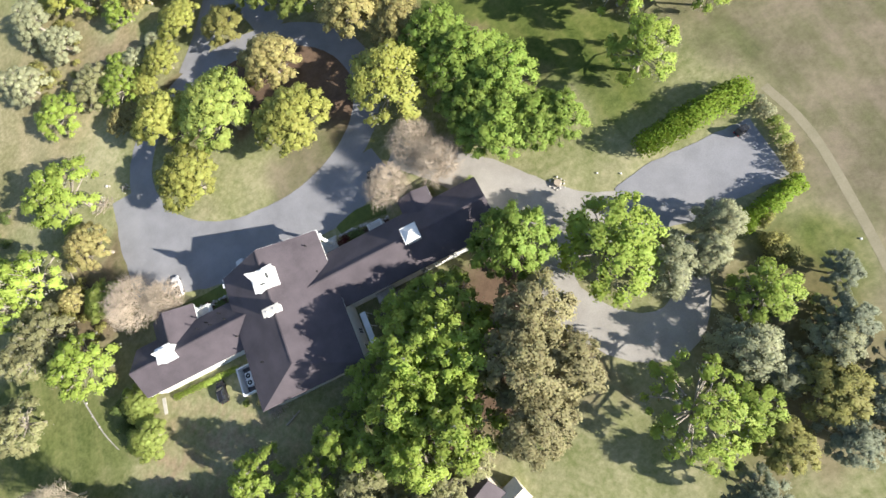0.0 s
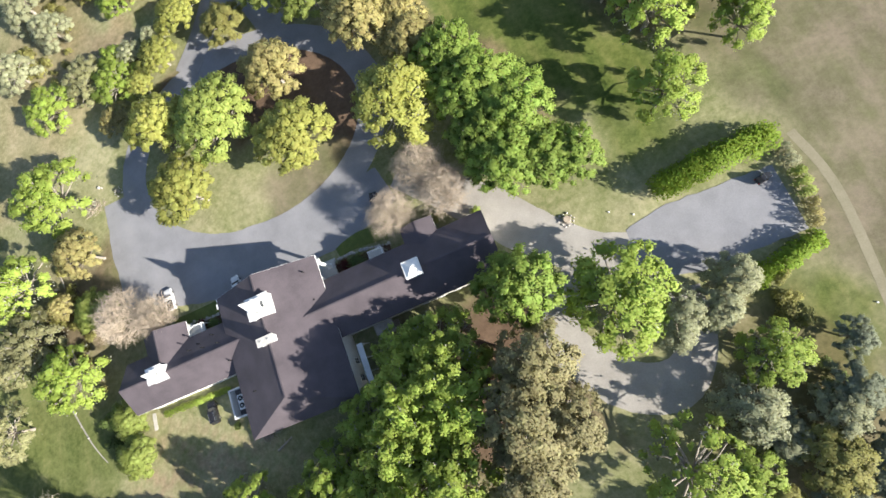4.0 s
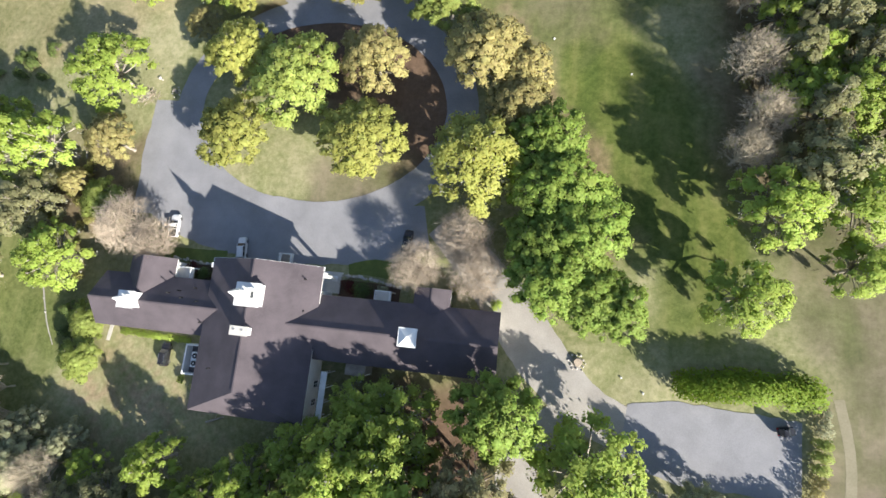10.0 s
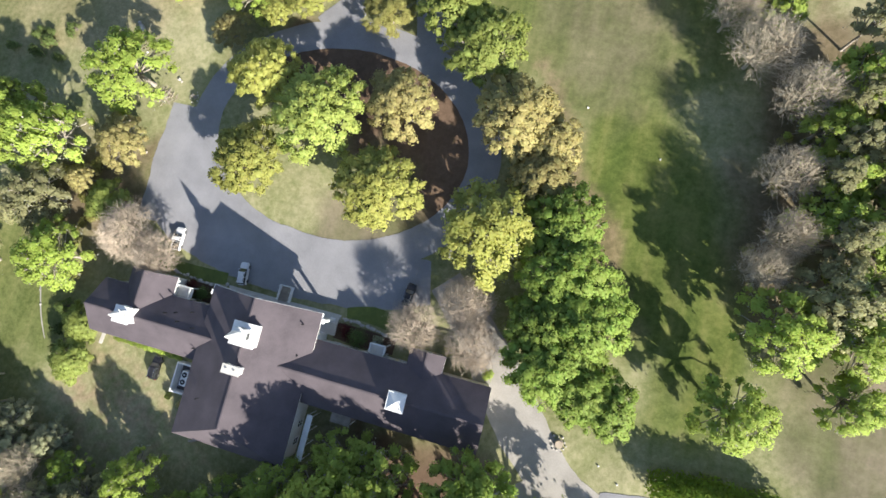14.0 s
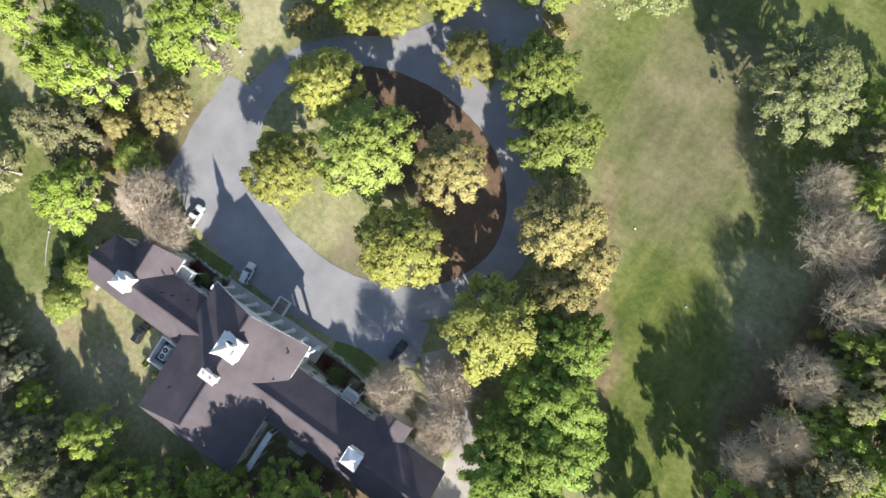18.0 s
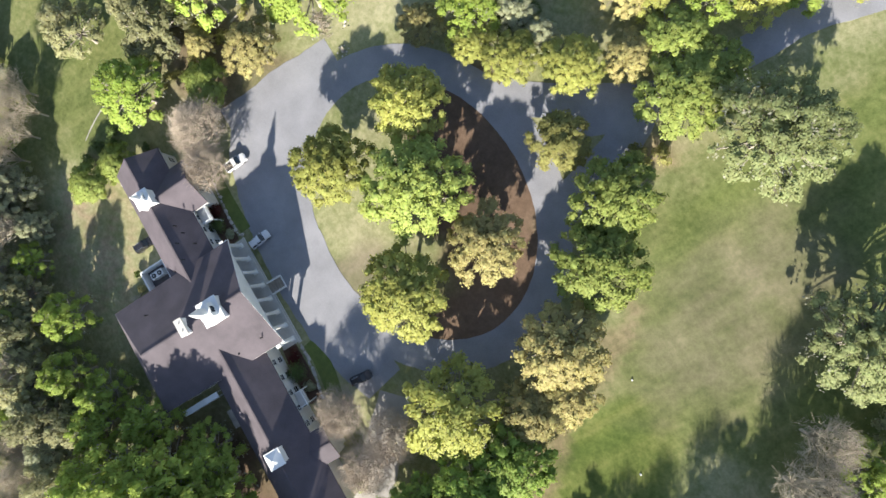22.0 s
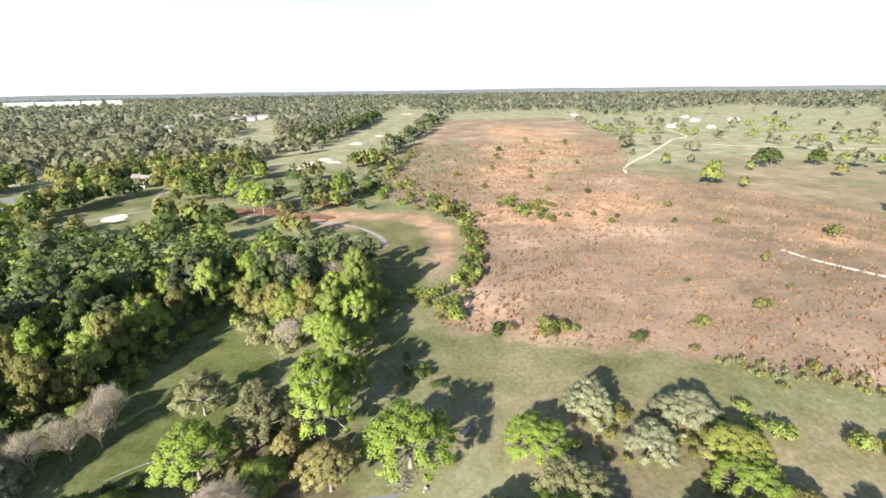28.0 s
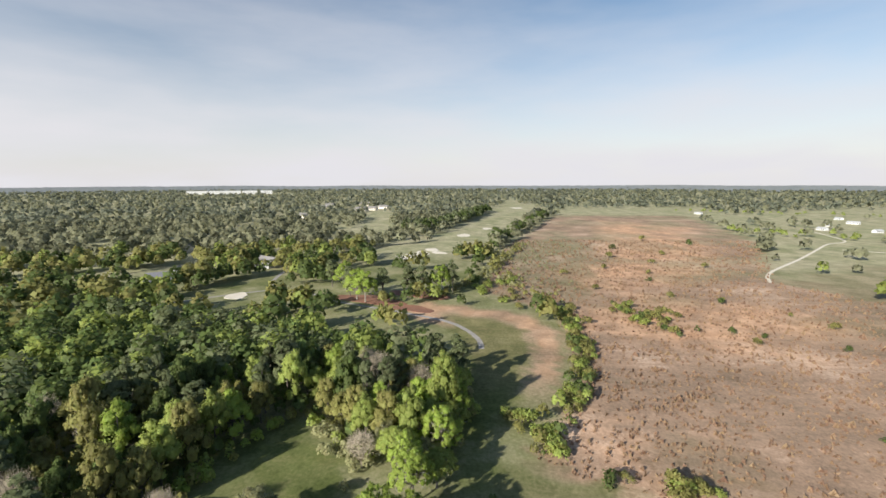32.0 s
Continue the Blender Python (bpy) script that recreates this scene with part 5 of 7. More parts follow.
# (kinds, label, places: x, y, crown width)
GROVES = [
    (ROUND_YELLOW, "round yellow-green leafy tree beside the loop drive", [(-62.6, 57.4, 16.0), (-60.8, 38.4, 16.6), (-32.6, 38.2, 18.0), (-60.8, 78.4, 11.8), (-52.8, 87.2, 12.5), (-68, 73.5, 9)]),
    (ROUND_GREEN, "round dense green tree on the drive island", [(-48.4, 50.4, 20.5)]),
    (ROUND_KHAKI, "round khaki tree with young leaves on the island", [(-32.6, 56.0, 15.6)]),
    (ROUND_OLIVE, "olive green tree at the drive fork", [(-41.8, 77.8, 12.5)]),
    (ROUND_GREEN, "broad green tree beside the drive", [(-27.5, 79.3, 16.5), (-18.6, 71, 17)]),
    (ROUND_FRESH, "broad fresh green tree beside the service drive", [(3.5, 39.5, 16), (6.0, 30, 18), (11, 22.5, 17), (4.5, 21, 15), (6, 13.5, 16), (12, 11.5, 14), (17.5, 9.5, 12.5), (8.5, 17, 14)]),
    (ROUND_FRESH, "broad fresh green tree behind the mansion", [(-2.2, -10.2, 15.5)]),
    (ROUND_GREEN, "broad green tree on the lawn", [(-36.5, 100, 17), (-46.5, 104.5, 12.5), (-38, 108, 12)]),
    (SHRUBBY_GREEN, "low round green tree beside the mansion", [(-92.8, 23.4, 11), (-89.5, -3.0, 10), (-89.5, -11, 10.5)]),
    (ROUND_KHAKI, "khaki tree with young leaves beside the drive", [(-9, 57.5, 18), (-2, 54, 13), (-2, 47, 14), (-76.5, 67.5, 9.5), (-48.5, 96.5, 10.0), (-61, 103, 13.5), (-53, 129, 10), (-70, 122, 9), (-91.2, 36.4, 12.5), (-100, 27, 7)]),
    (OPEN_KHAKI, "tall brown tree with young leaves and moss", [(-9, -30, 18), (-4.5, -23, 15), (-12, -38, 15.5), (-3, -33, 13)]),
    (OPEN_MOSSY, "olive brown tree with sparse young leaves", [(-107.5, 21, 15), (-115, 18, 11), (-82, 82.5, 13.5), (32.4, 100, 12.4), (50.5, 36, 17), (-119, 4, 13)]),
    (OPEN_YELLOW, "spreading yellow-green tree with open crown", [(-9.2, 34.7, 20)]),
    (OPEN_LIME, "tall lime green tree behind the mansion", [(-25.5, -13, 13), (-18.5, -15, 16), (-26, -20.5, 16.5), (-18, -24.5, 15.5), (-31, -27.5, 15.5), (-23, -33, 17), (-33, -36, 13), (-21, -19.5, 15), (-26, -26.5, 15)]),
    (OPEN_LIME, "spreading lime green tree with open crown", [(14, -18.2, 19.5), (38, 13.5, 13.5), (-37.5, -21.5, 11.5), (-42, -32, 12), (-47, -28, 11), (-94.6, 52.5, 19), (-114, 31.5, 14), (-106, 34, 14), (-116, 39, 12), (-98.6, 9.5, 15.5), (-74, 77, 13.5), (-94, 79.5, 14.5), (-68.8, 101.5, 10.5), (-50.5, 114.5, 12.5), (-43, 128, 11), (-50, 136, 10), (32.3, -36.2, 11.5), (-65.7, -28.2, 11), (-54.9, -33.7, 11), (20, -52, 11), (-77, 116, 14), (-73, 84, 10)]),
    (OPEN_MOSSY, "mossy grey-green tree in the southern belt", [(-45, -37, 12), (-25.5, -41, 9), (-32.5, -43.5, 10), (-50, -43, 14), (-59, -44, 13), (-38, -46, 13), (-70, -40, 12), (-84, -40, 12), (-62, -40, 10)]),
    (OPEN_YELLOW, "yellow-green leafy tree in the northern grove", [(-67, 110, 13), (-56.5, 106.5, 10.5), (-84, 119, 15), (-45.5, 121, 11.5), (-62, 131, 11), (-39, 136, 10)]),
    (TALL_MOSSY, "tall mossy tree in the eastern wood", [(46, 57, 11), (48, 64, 10), (47, 72, 11), (51, 80, 11), (56, 57, 12), (50, 47, 11), (52, 63, 12), (54, 73, 12), (49, 87, 11), (60, 66, 12), (62, 50, 12)]),
    (OPEN_THIN, "thin-crowned lime green tree with pale limbs", [(12.3, -48, 18)]),
    (OPEN_GREY, "grey-blue cedar beside the back drive", [(25.5, -43.4, 12.5), (28, -49, 9), (37, -48, 10)]),
    (ROUND_OLIVE, "olive green tree south of the drive", [(32.6, -53.5, 12), (22, -58, 10), (40, -64, 10)]),
    (OPEN_GREY, "grey-green tree hung with moss", [(21.3, -25, 11.5), (28, -26, 9), (33, -22, 9), (-103, 96, 12.5), (-90, 104, 12), (-97, 117, 15), (-43.8, -44.7, 11), (-68.5, 84, 9), (-61.5, 86, 7.5)]),
    (BIG_SILVER, "broad silvery lime tree hung with moss", [(-22.9, 107.3, 22), (14, 101.5, 20)]),
    (OPEN_DARK, "grey-green cedar beside the back drive", [(41, -45, 9), (31, -61, 9), (38, -57, 9), (44, -55, 10), (45, -38, 7), (14, -62, 9)]),
    (BARE, "bare grey-brown tree with fine twigs", [(-19.2, 14.2, 11.0), (-10.3, 20.5, 12), (-7.5, 14, 12), (-83.8, 18.0, 13.5), (-76.5, 14.8, 11)]),
    (ROUND_GREEN, "leafy green tree at the wood's edge", [(-139.5, 41, 11), (-147, 30, 13), (-162, 42, 13), (-190, 42, 13)]),
    (OPEN_LIME, "lime green tree at the wood's edge", [(-133, 36, 11), (-141, 33, 9), (-152, 41, 12), (-157, 33, 10), (-178, 40, 14), (-170, 44, 10)]),
    (OPEN_MOSSY, "mossy brown tree at the wood's edge", [(-146, 38, 9), (-152, 26, 10), (-184, 45, 9)]),
    (BARE_GREY, "leafless pale thicket at the wood's edge", [(-146, 20, 9)]),
    (OPEN_LIME, "lime green tree in the eastern wood", [(49, 75, 15), (42.8, 29.5, 15), (34, 91, 11), (29.5, 107, 12.5), (55.9, 31.6, 16), (47.5, 51.5, 12), (56, 20, 10.5), (48.5, 58.5, 12), (53.5, 36, 14.5), (55, 50, 15), (45, 67, 12), (62, 60, 14), (60, 34, 12), (63, 45, 12), (57, 68, 13)]),
    (OPEN_GREY, "grey-green tree in the south-western belt", [(-96, -32, 11), (-78, -40, 11)]),
    (BARE_GREY, "leafless grey tree in the eastern wood", [(40, 72, 12), (41, 46, 10.5), (39.5, 57, 11), (32, 80, 14), (38.5, 39.5, 9.5), (26, 87, 11)]),
]


def stretch(kinds, x, y):
    """How much taller than usual the trees of a stretch of the grounds stand."""
    if -35 < x < -15 and -40 < y < -10:
        return 1.15 if y > -16 else 1.6
    if x < -35 and y < -20:
        return 1.15
    if kinds is OPEN_KHAKI or (kinds is OPEN_LIME and x < -105) or (kinds is ROUND_FRESH and y < 0):
        return 1.45
    if kinds is BIG_SILVER:
        return 0.95
    if 15 < x < 40 and -30 < y < -20:
        return 1.05
    if y < -26:
        return 0.8 if x > 15 else 1.1
    if -100 < x < -35 and y > 66:
        return 0.66
    if x > 34 and 10 < y < 92:
        return 0.95 if kinds is TALL_MOSSY else 1.15
    return 0.85 if y > 95 else 1.0


for kinds, label, places in GROVES:
    for i, (x, y, d) in enumerate(places):
        unit = 11.5 if kinds in (BARE, BARE_GREY) else 13.0
        plant(kinds[i % len(kinds)], x, y, d / unit, (d / unit) ** 0.6 * stretch(kinds, x, y), label)


def scatter(corners, gap, seed, count=2000):
    """Places in a polygon, none nearer to one another than gap."""
    r = random.Random(seed)
    xs, ys = [c[0] for c in corners], [c[1] for c in corners]
    out = []
    for _ in range(count):
        x, y = r.uniform(min(xs), max(xs)), r.uniform(min(ys), max(ys))
        if area_mask(corners, np.array([x]), np.array([y]), 0.01)[0] > 0.5 and all((x - a) ** 2 + (y - b) ** 2 > gap * gap for a, b in out):
            out.append((x, y))
    return out


# ---- hedges, garden and small things on the ground ----
def hedge(line, width, height, mat, label, leaves_per_m=150, size=0.22, name="hedge", bumps=1.6):
    """Clipped or loose shrubs grown together along a line."""
    h = thing(name, (line[0][0], line[0][1], 0), label, "hedge")
    r = random.Random(int(line[0][0] * 10))
    ox, oy = line[0]
    masses, sv, sf, total = [], [], [], 0.0
    for (ax, ay), (bx, by) in zip(line, line[1:]):
        L = math.hypot(bx - ax, by - ay)
        total += L
        n = max(2, int(L / bumps))
        for i in range(n + 1):
            t = i / n
            x, y = ax + (bx - ax) * t - ox, ay + (by - ay) * t - oy
            nx, ny = -(by - ay) / L, (bx - ax) / L
            for k, zz in ((-0.25, 0.3), (0.25, 0.3), (0, 0.66)):
                q = width * k + r.uniform(-0.1, 0.1) * width
                masses.append(((x + nx * q, y + ny * q, height * zz + r.uniform(-0.05, 0.05) * height), (width * 0.36 if zz < 0.5 else min(width * 0.36, height * 0.36)) * r.uniform(0.9, 1.15)))
            tube(sv, sf, Vector((x, y, -0.1)), Vector((x, y, height * 0.6)), 0.07, 0.03, 5)
    v, f = leaf_cloud([m[0] for m in masses], [m[1] for m in masses], int(total * leaves_per_m), size, 7, squash=1.25)
    for nm, me in (("stem", mesh_from("stem", sv, sf, BARK)), ("foliage", leafy("foliage", v, f, mat, 0.5))):
        o = new(nm, me)
        o.parent = h
    return h


hedge([(30.2, -2.4), (40, -1.6), (50.8, -1.2)], 4.8, 4.8, LEAF_LIME_DEEP, "tall clipped bright green hedge beside the parking area", 520, 0.24)
hedge([(49.2, -21.5), (44, -22.8), (37.5, -24.2)], 3.2, 3.4, LEAF_LIME_DEEP, "clipped bright green hedge closing the parking area", 420, 0.22)
hedge([(52.5, -9.5), (52.2, -13.5)], 2.6, 2.8, LEAF_GREEN, "loose green hedge at the parking edge", 320, 0.2)
hedge([(52.6, -4.5), (52.8, -7.5)], 2.6, 2.6, LEAF_GREY, "loose grey shrubs at the parking edge", 260, 0.18)
hedge([(52.0, -15.5), (50.8, -19)], 2.4, 2.6, LEAF_KHAKI, "loose khaki shrubs at the parking edge", 260, 0.18)
hedge([(-83.6, -5.0), (-76, -5.2), (-67.4, -5.4)], 1.3, 1.0, LEAF_LIME, "low clipped light green hedge behind the west wing", 220, 0.13, bumps=0.8)


def ball_shrub(x, y, w, h, mat, label, seed):
    r = random.Random(seed)
    masses = [((r.uniform(-0.3, 0.3) * w, r.uniform(-0.3, 0.3) * w, h * r.uniform(0.35, 0.65)), w * r.uniform(0.26, 0.36)) for _ in range(9)]
    v, f = leaf_cloud([m[0] for m in masses], [m[1] for m in masses], int(260 * w), 0.15, seed)
    s = thing("shrub", (x, y, 0.05), label, "shrub")
    tv, tf = [], []
    for c, _ in masses:
        tube(tv, tf, Vector((0, 0, -0.1)), Vector(c), 0.05, 0.02, 4)
    for nm, me in (("stem", mesh_from("stem", tv, tf, BARK)), ("foliage", leafy("foliage", v, f, mat, 0.5))):
        o = new(nm, me)
        o.parent = s


ball_shrub(-69.2, 9.6, 3.4, 2.4, LEAF_RED, "dark red shrub before the west wing", 81)
ball_shrub(-66.0, 9.0, 3.6, 2.6, LEAF_DARK, "round dark green shrub before the west wing", 82)
ball_shrub(-63.4, 9.8, 2.2, 1.6, LEAF_GREY, "low grey-green shrub before the west wing", 83)
ball_shrub(-33.6, 9.2, 3.4, 2.4, LEAF_RED, "dark red shrub before the east wing", 84)
ball_shrub(-30.4, 8.6, 4.6, 3.0, LEAF_DARK, "round dark green shrub before the east wing", 85)
ball_shrub(-26.5, 9.0, 2.2, 1.5, LEAF_GREY, "low grey-green shrub before the east wing", 86)
ball_shrub(-12.0, 10.6, 2.4, 1.8, LEAF_OLIVE, "low olive shrub by the east gable", 87)
ball_shrub(-3.6, 8.2, 2.2, 1.8, LEAF_LIME, "low lime green shrub by the service drive", 88)
ball_shrub(-61.5, -14.2, 2.6, 1.8, LEAF_OLIVE, "brown-green shrub beside the machine pen", 89)
ball_shrub(-64.2, -14.0, 2.0, 1.3, LEAF_KHAKI, "dry khaki shrub beside the machine pen", 90)
ball_shrub(-67.4, -13.4, 1.6, 1.4, LEAF_GREEN, "small green shrub on the back lawn", 91)


# stones, stump and brush
def stone_mesh(seed):
    r = random.Random(seed)
    bm = bmesh.new()
    bmesh.ops.create_icosphere(bm, subdivisions=1, radius=0.5)
    for v in bm.verts:
        v.co *= r.uniform(0.75, 1.15)
        v.co.z *= 0.7
    me = bpy.data.meshes.new("stone")
    bm.to_mesh(me)
    bm.free()
    me.materials.append(STONE)
    return me


STONES = [stone_mesh(s) for s in range(4)]
stone_rnd = random.Random(5)


def stone_line(line, gap, size, label, name="stone_border"):
    b = thing(name, (line[0][0], line[0][1], 0.05), label, "stones")
    for (ax, ay), (bx, by) in zip(line, line[1:]):
        n = max(1, int(math.hypot(bx - ax, by - ay) / gap))
        for i in range(n):
            t = i / n
            o = new("stone", STONES[stone_rnd.randrange(4)])
            o.parent = b
            s = size * stone_rnd.uniform(0.7, 1.4)
            o.matrix_basis = pose(ax + (bx - ax) * t - line[0][0] + stone_rnd.uniform(-0.15, 0.15), ay + (by - ay) * t - line[0][1] + stone_rnd.uniform(-0.15, 0.15), s * 0.2, 0, 0, stone_rnd.uniform(0, 360)) @ Matrix.Diagonal((s, s, s, 1))


stone_line([(-75, 12.0), (-70, 11.6), (-66, 11.2), (-62.5, 11.4), (-61.4, 12.6)], 0.55, 0.7, "curved border of pale stones by the west bed")
stone_line([(-35.6, 11.4), (-32, 11.4), (-28, 10.9), (-25, 10.2), (-22.5, 10.0)], 0.55, 0.7, "curved border of pale stones by the east bed")
stone_line([(-108, 7), (-106, 0), (-103.5, -6)], 2.5, 0.4, "loose pale stones beside the west path", "loose_stones")
stone_line([(10.8, -0.6), (11.6, -2.0), (13.2, -2.1), (14.0, -0.8), (13.0, 0.6), (11.5, 0.6), (10.8, -0.6)], 0.7, 0.5, "ring of stones round a tree stump", "stone_ring")
stone_line([(-103.5, 67), (-102, 65), (-101.5, 63.8)], 0.8, 1.3, "pale boulders on the lawn", "boulders")
stone_line([(-88.5, 55), (-87, 54)], 0.8, 0.8, "pale stones near the forecourt corner", "loose_stones")
stone_line([(-84.4, 51.0), (-83.6, 50.3), (-82.6, 50.6), (-82.3, 51.6), (-83.0, 52.6), (-84.1, 52.3), (-84.4, 51.0)], 0.6, 0.4, "ring of stones round a small stump", "stone_ring")
for x, y, s in ((12.4, -0.7, 1.1), (-83.4, 51.5, 0.6)):
    st = thing("tree_stump", (x, y, 0), "weathered grey tree stump in a stone ring", "stump")
    v, f = [], []
    tube(v, f, Vector((0, 0, -0.2)), Vector((0, 0, 0.25)), s * 0.95, s * 0.72, 12)
    tube(v, f, Vector((0, 0, 0.25)), Vector((0, 0, 0.8)), s * 0.72, s * 0.66, 12)
    o = new("bark", mesh_from("bark", v, f, BARK, False))
    o.parent = st
    bm = bmesh.new()
    cyl(bm, 0, 0, 0.76, 0.82, s * 0.66, s * 0.64, 12)
    part("cut_face", bm, TWIG, st)
for i, (x, y, a, L) in enumerate([(-113, 24, 40, 6), (-111, 21, 60, 5), (9.5, -44.5, 170, 4), (-104, 36, 100, 5), (-58.5, -20.5, 20, 4)]):
    lg = thing("fallen_log", (x, y, 0.16), "grey fallen log lying on the grass", "log", turn=a)
    v, f = [], []
    tube(v, f, Vector((-L / 2, 0, 0)), Vector((L / 2, 0.2, 0.03)), 0.22, 0.14, 8)
    tube(v, f, Vector((0, 0, 0.1)), Vector((0.7, 0.9, 0.4)), 0.08, 0.03, 5)
    o = new("log_bark", mesh_from("log_bark", v, f, BARK, False))
    o.parent = lg
def brush_pile(x, y, radius, seed):
    """Cut limbs and twigs thrown on one another in a low heap."""
    r = random.Random(seed)
    p = thing("brush_pile", (x, y, 0), "heap of cut grey-brown branches on the grass", "brush pile")
    for k in range(3):
        v, f = [], []
        for _ in range(46):
            a, q, h = r.uniform(0, 6.28), radius * r.random() ** 0.7, r.uniform(0.04, 0.9)
            c = Vector((q * math.cos(a), q * math.sin(a) * 0.6, h * (1 - q / radius) + 0.05))
            d = Vector((r.gauss(0, 1), r.gauss(0, 1), r.gauss(0, 0.12))).normalized() * r.uniform(0.5, 1.5)
            w = r.uniform(0.02, 0.06)
            tube(v, f, c - d, c + d, w, w * 0.5, 4)
        o = new("branches", mesh_from("branches", v, f, (TWIG, BARK, TWIG_GREY)[k]))
        o.parent = p
        o["kind"] = "stuff"


brush_pile(-91.0, 50.2, 3.4, 61)
brush_pile(-61.5, -17.0, 2.2, 62)
small_white = [(20.3, -2.6), (24.2, -4.9), (-99, 60), (52.8, -35.1), (4, 66), (20, 58)]
for x, y in small_white:
    m = thing("marker", (x, y, 0), "small white marker in the grass", "marker")
    bm = bmesh.new()
    cyl(bm, 0, 0, 0, 0.25, 0.2, 0.15, 10)
    part("cap", bm, WHITE_PAINT, m)
# ---- woods, shrubs and the far country ----
WOOD_WEST = [(-112, -31), (-120, -26), (-135, -24), (-160, -19), (-172, -10), (-169, 5), (-156, 16), (-152, 36), (-172, 44), (-204, 43), (-218, 26), (-222, -4), (-236, -30), (-248, -60), (-242, -100), (-262, -150), (-190, -150), (-110, -120), (-98, -60)]
PINE = [tree_kind(s, LEAF_PINE, radius=4.0, height=19.0, base=2.5, lobes=22, leaves=1600, size=0.42, spread=0.78, lobe=(0.22, 0.36), girth=0.24, droop=2.0, bark=BARK_DARK) for s in (41, 42)]
FOREST = {
    "dark": [tree_kind(s, LEAF_DARK, lobes=26, leaves=2300, size=0.31, spread=0.75, lobe=(0.16, 0.31), height=15, base=-1.2, droop=2.0, bark=BARK_DARK) for s in (43, 44)],
    "lime": [tree_kind(s, LEAF_LIME, lobes=26, leaves=2300, size=0.31, spread=0.76, lobe=(0.16, 0.31), height=15, base=-1.2, droop=2.0, bark=BARK_DARK) for s in (45, 46)],
    "green": [tree_kind(s, LEAF_GREEN, lobes=26, leaves=2300, size=0.31, spread=0.7, lobe=(0.17, 0.32), height=15, base=-1.2, droop=2.0, bark=BARK_DARK) for s in (47, 48)],
    "olive": [tree_kind(49, LEAF_OLIVE, lobes=26, leaves=2300, size=0.31, spread=0.75, lobe=(0.16, 0.31), height=14, base=-1.0, droop=2.0, bark=BARK_DARK)],
}
FOREST_LABEL = {"dark": "dark green woodland tree in a dense stand", "lime": "lime green woodland tree in fresh leaf", "green": "green woodland tree in a dense stand", "olive": "olive woodland tree with sparse young leaves"}
NEAR_WOOD = [p for p in scatter(WOOD_WEST, 6.2, 31, 2600)]
NEAR_WOOD.sort(key=lambda p: (p[0] + 60) ** 2 + (p[1] - 50) ** 2)
for i, (x, y) in enumerate(NEAR_WOOD[:105]):
    k = tree_rnd.random()
    d = tree_rnd.uniform(0.5, 0.95)
    if k < 0.18:
        plant(PINE[i % 2], x, y, d * 1.4, tree_rnd.uniform(1.0, 1.4), "tall dark pine standing in the woodland", group="woodland")
    elif k < 0.28:
        plant(BARE_GREY[i % 2], x, y, d * 1.2, 1.3, "leafless grey woodland tree", group="woodland")
    else:
        edge = y > 10
        name = ("lime" if k < 0.5 else "green" if k < 0.85 else "olive") if edge else ("dark" if k < (0.42 if y > -40 else 0.68) else "green" if k < 0.70 else "lime" if k < 0.82 else "olive")
        kinds = FOREST[name]
        plant(kinds[i % len(kinds)], x, y, d, d * tree_rnd.uniform(1.3, 2.0), FOREST_LABEL[name], group="woodland")


BELT = [(-126, -14), (-114, -12), (-104, -18), (-94, -24), (-84, -30), (-70, -37), (-57, -43), (-46, -48), (-30, -57), (-30, -75), (-80, -75), (-106, -45), (-118, -28)]
for i, (x, y) in enumerate(scatter(BELT, 5.4, 35, 700)):
    k = tree_rnd.random()
    kinds, label = ((OPEN_LIME, "lime green tree in the south-western belt"), (OPEN_GREY, "grey-green tree in the south-western belt"), (ROUND_GREEN, "green tree in the south-western belt"), (BARE_GREY, "leafless grey tree in the south-western belt"), (OPEN_MOSSY, "mossy brown tree in the south-western belt"))[0 if k < 0.2 else 1 if k < 0.36 else 2 if k < 0.40 else 3 if k < 0.76 else 4]
    d = tree_rnd.uniform(0.6, 0.9)
    plant(kinds[i % len(kinds)], x, y, d, d * (1.3 if kinds is BARE_GREY else 1.05), label, group="south-western belt")


def shrub_kind(seed, leaf_mat, leaves=380):
    r = random.Random(seed)
    masses = [((r.uniform(-0.7, 0.7), r.uniform(-0.7, 0.7), r.uniform(0.3, 1.15)), r.uniform(0.45, 0.8)) for _ in range(7)]
    v, f = leaf_cloud([m[0] for m in masses], [m[1] for m in masses], leaves, 0.14, seed)
    tv, tf = [], []
    for c, _ in masses:
        tube(tv, tf, Vector((0, 0, -0.1)), Vector(c), 0.05, 0.02, 4)
    return mesh_from("stem", tv, tf, BARK_DARK), leafy("foliage", v, f, leaf_mat, 0.5)


SHRUB_DARK = [shrub_kind(s, LEAF_DARK) for s in (51, 52)]
SHRUB_OLIVE = [shrub_kind(s, LEAF_OLIVE) for s in (53, 54)]
SHRUB_GREEN = [shrub_kind(s, LEAF_GREEN) for s in (55, 56)]
SHRUB_LIME = [shrub_kind(s, LEAF_LIME) for s in (57,)]
SHRUB_RED = [shrub_kind(s, LEAF_RED) for s in (58,)]


def shrub(kinds, x, y, width, label, group="field shrubs"):
    return plant(kinds[tree_rnd.randrange(len(kinds))], x, y, width / 2.4, width / 2.4 * tree_rnd.uniform(0.95, 1.3), label, "shrub", group, "shrub")


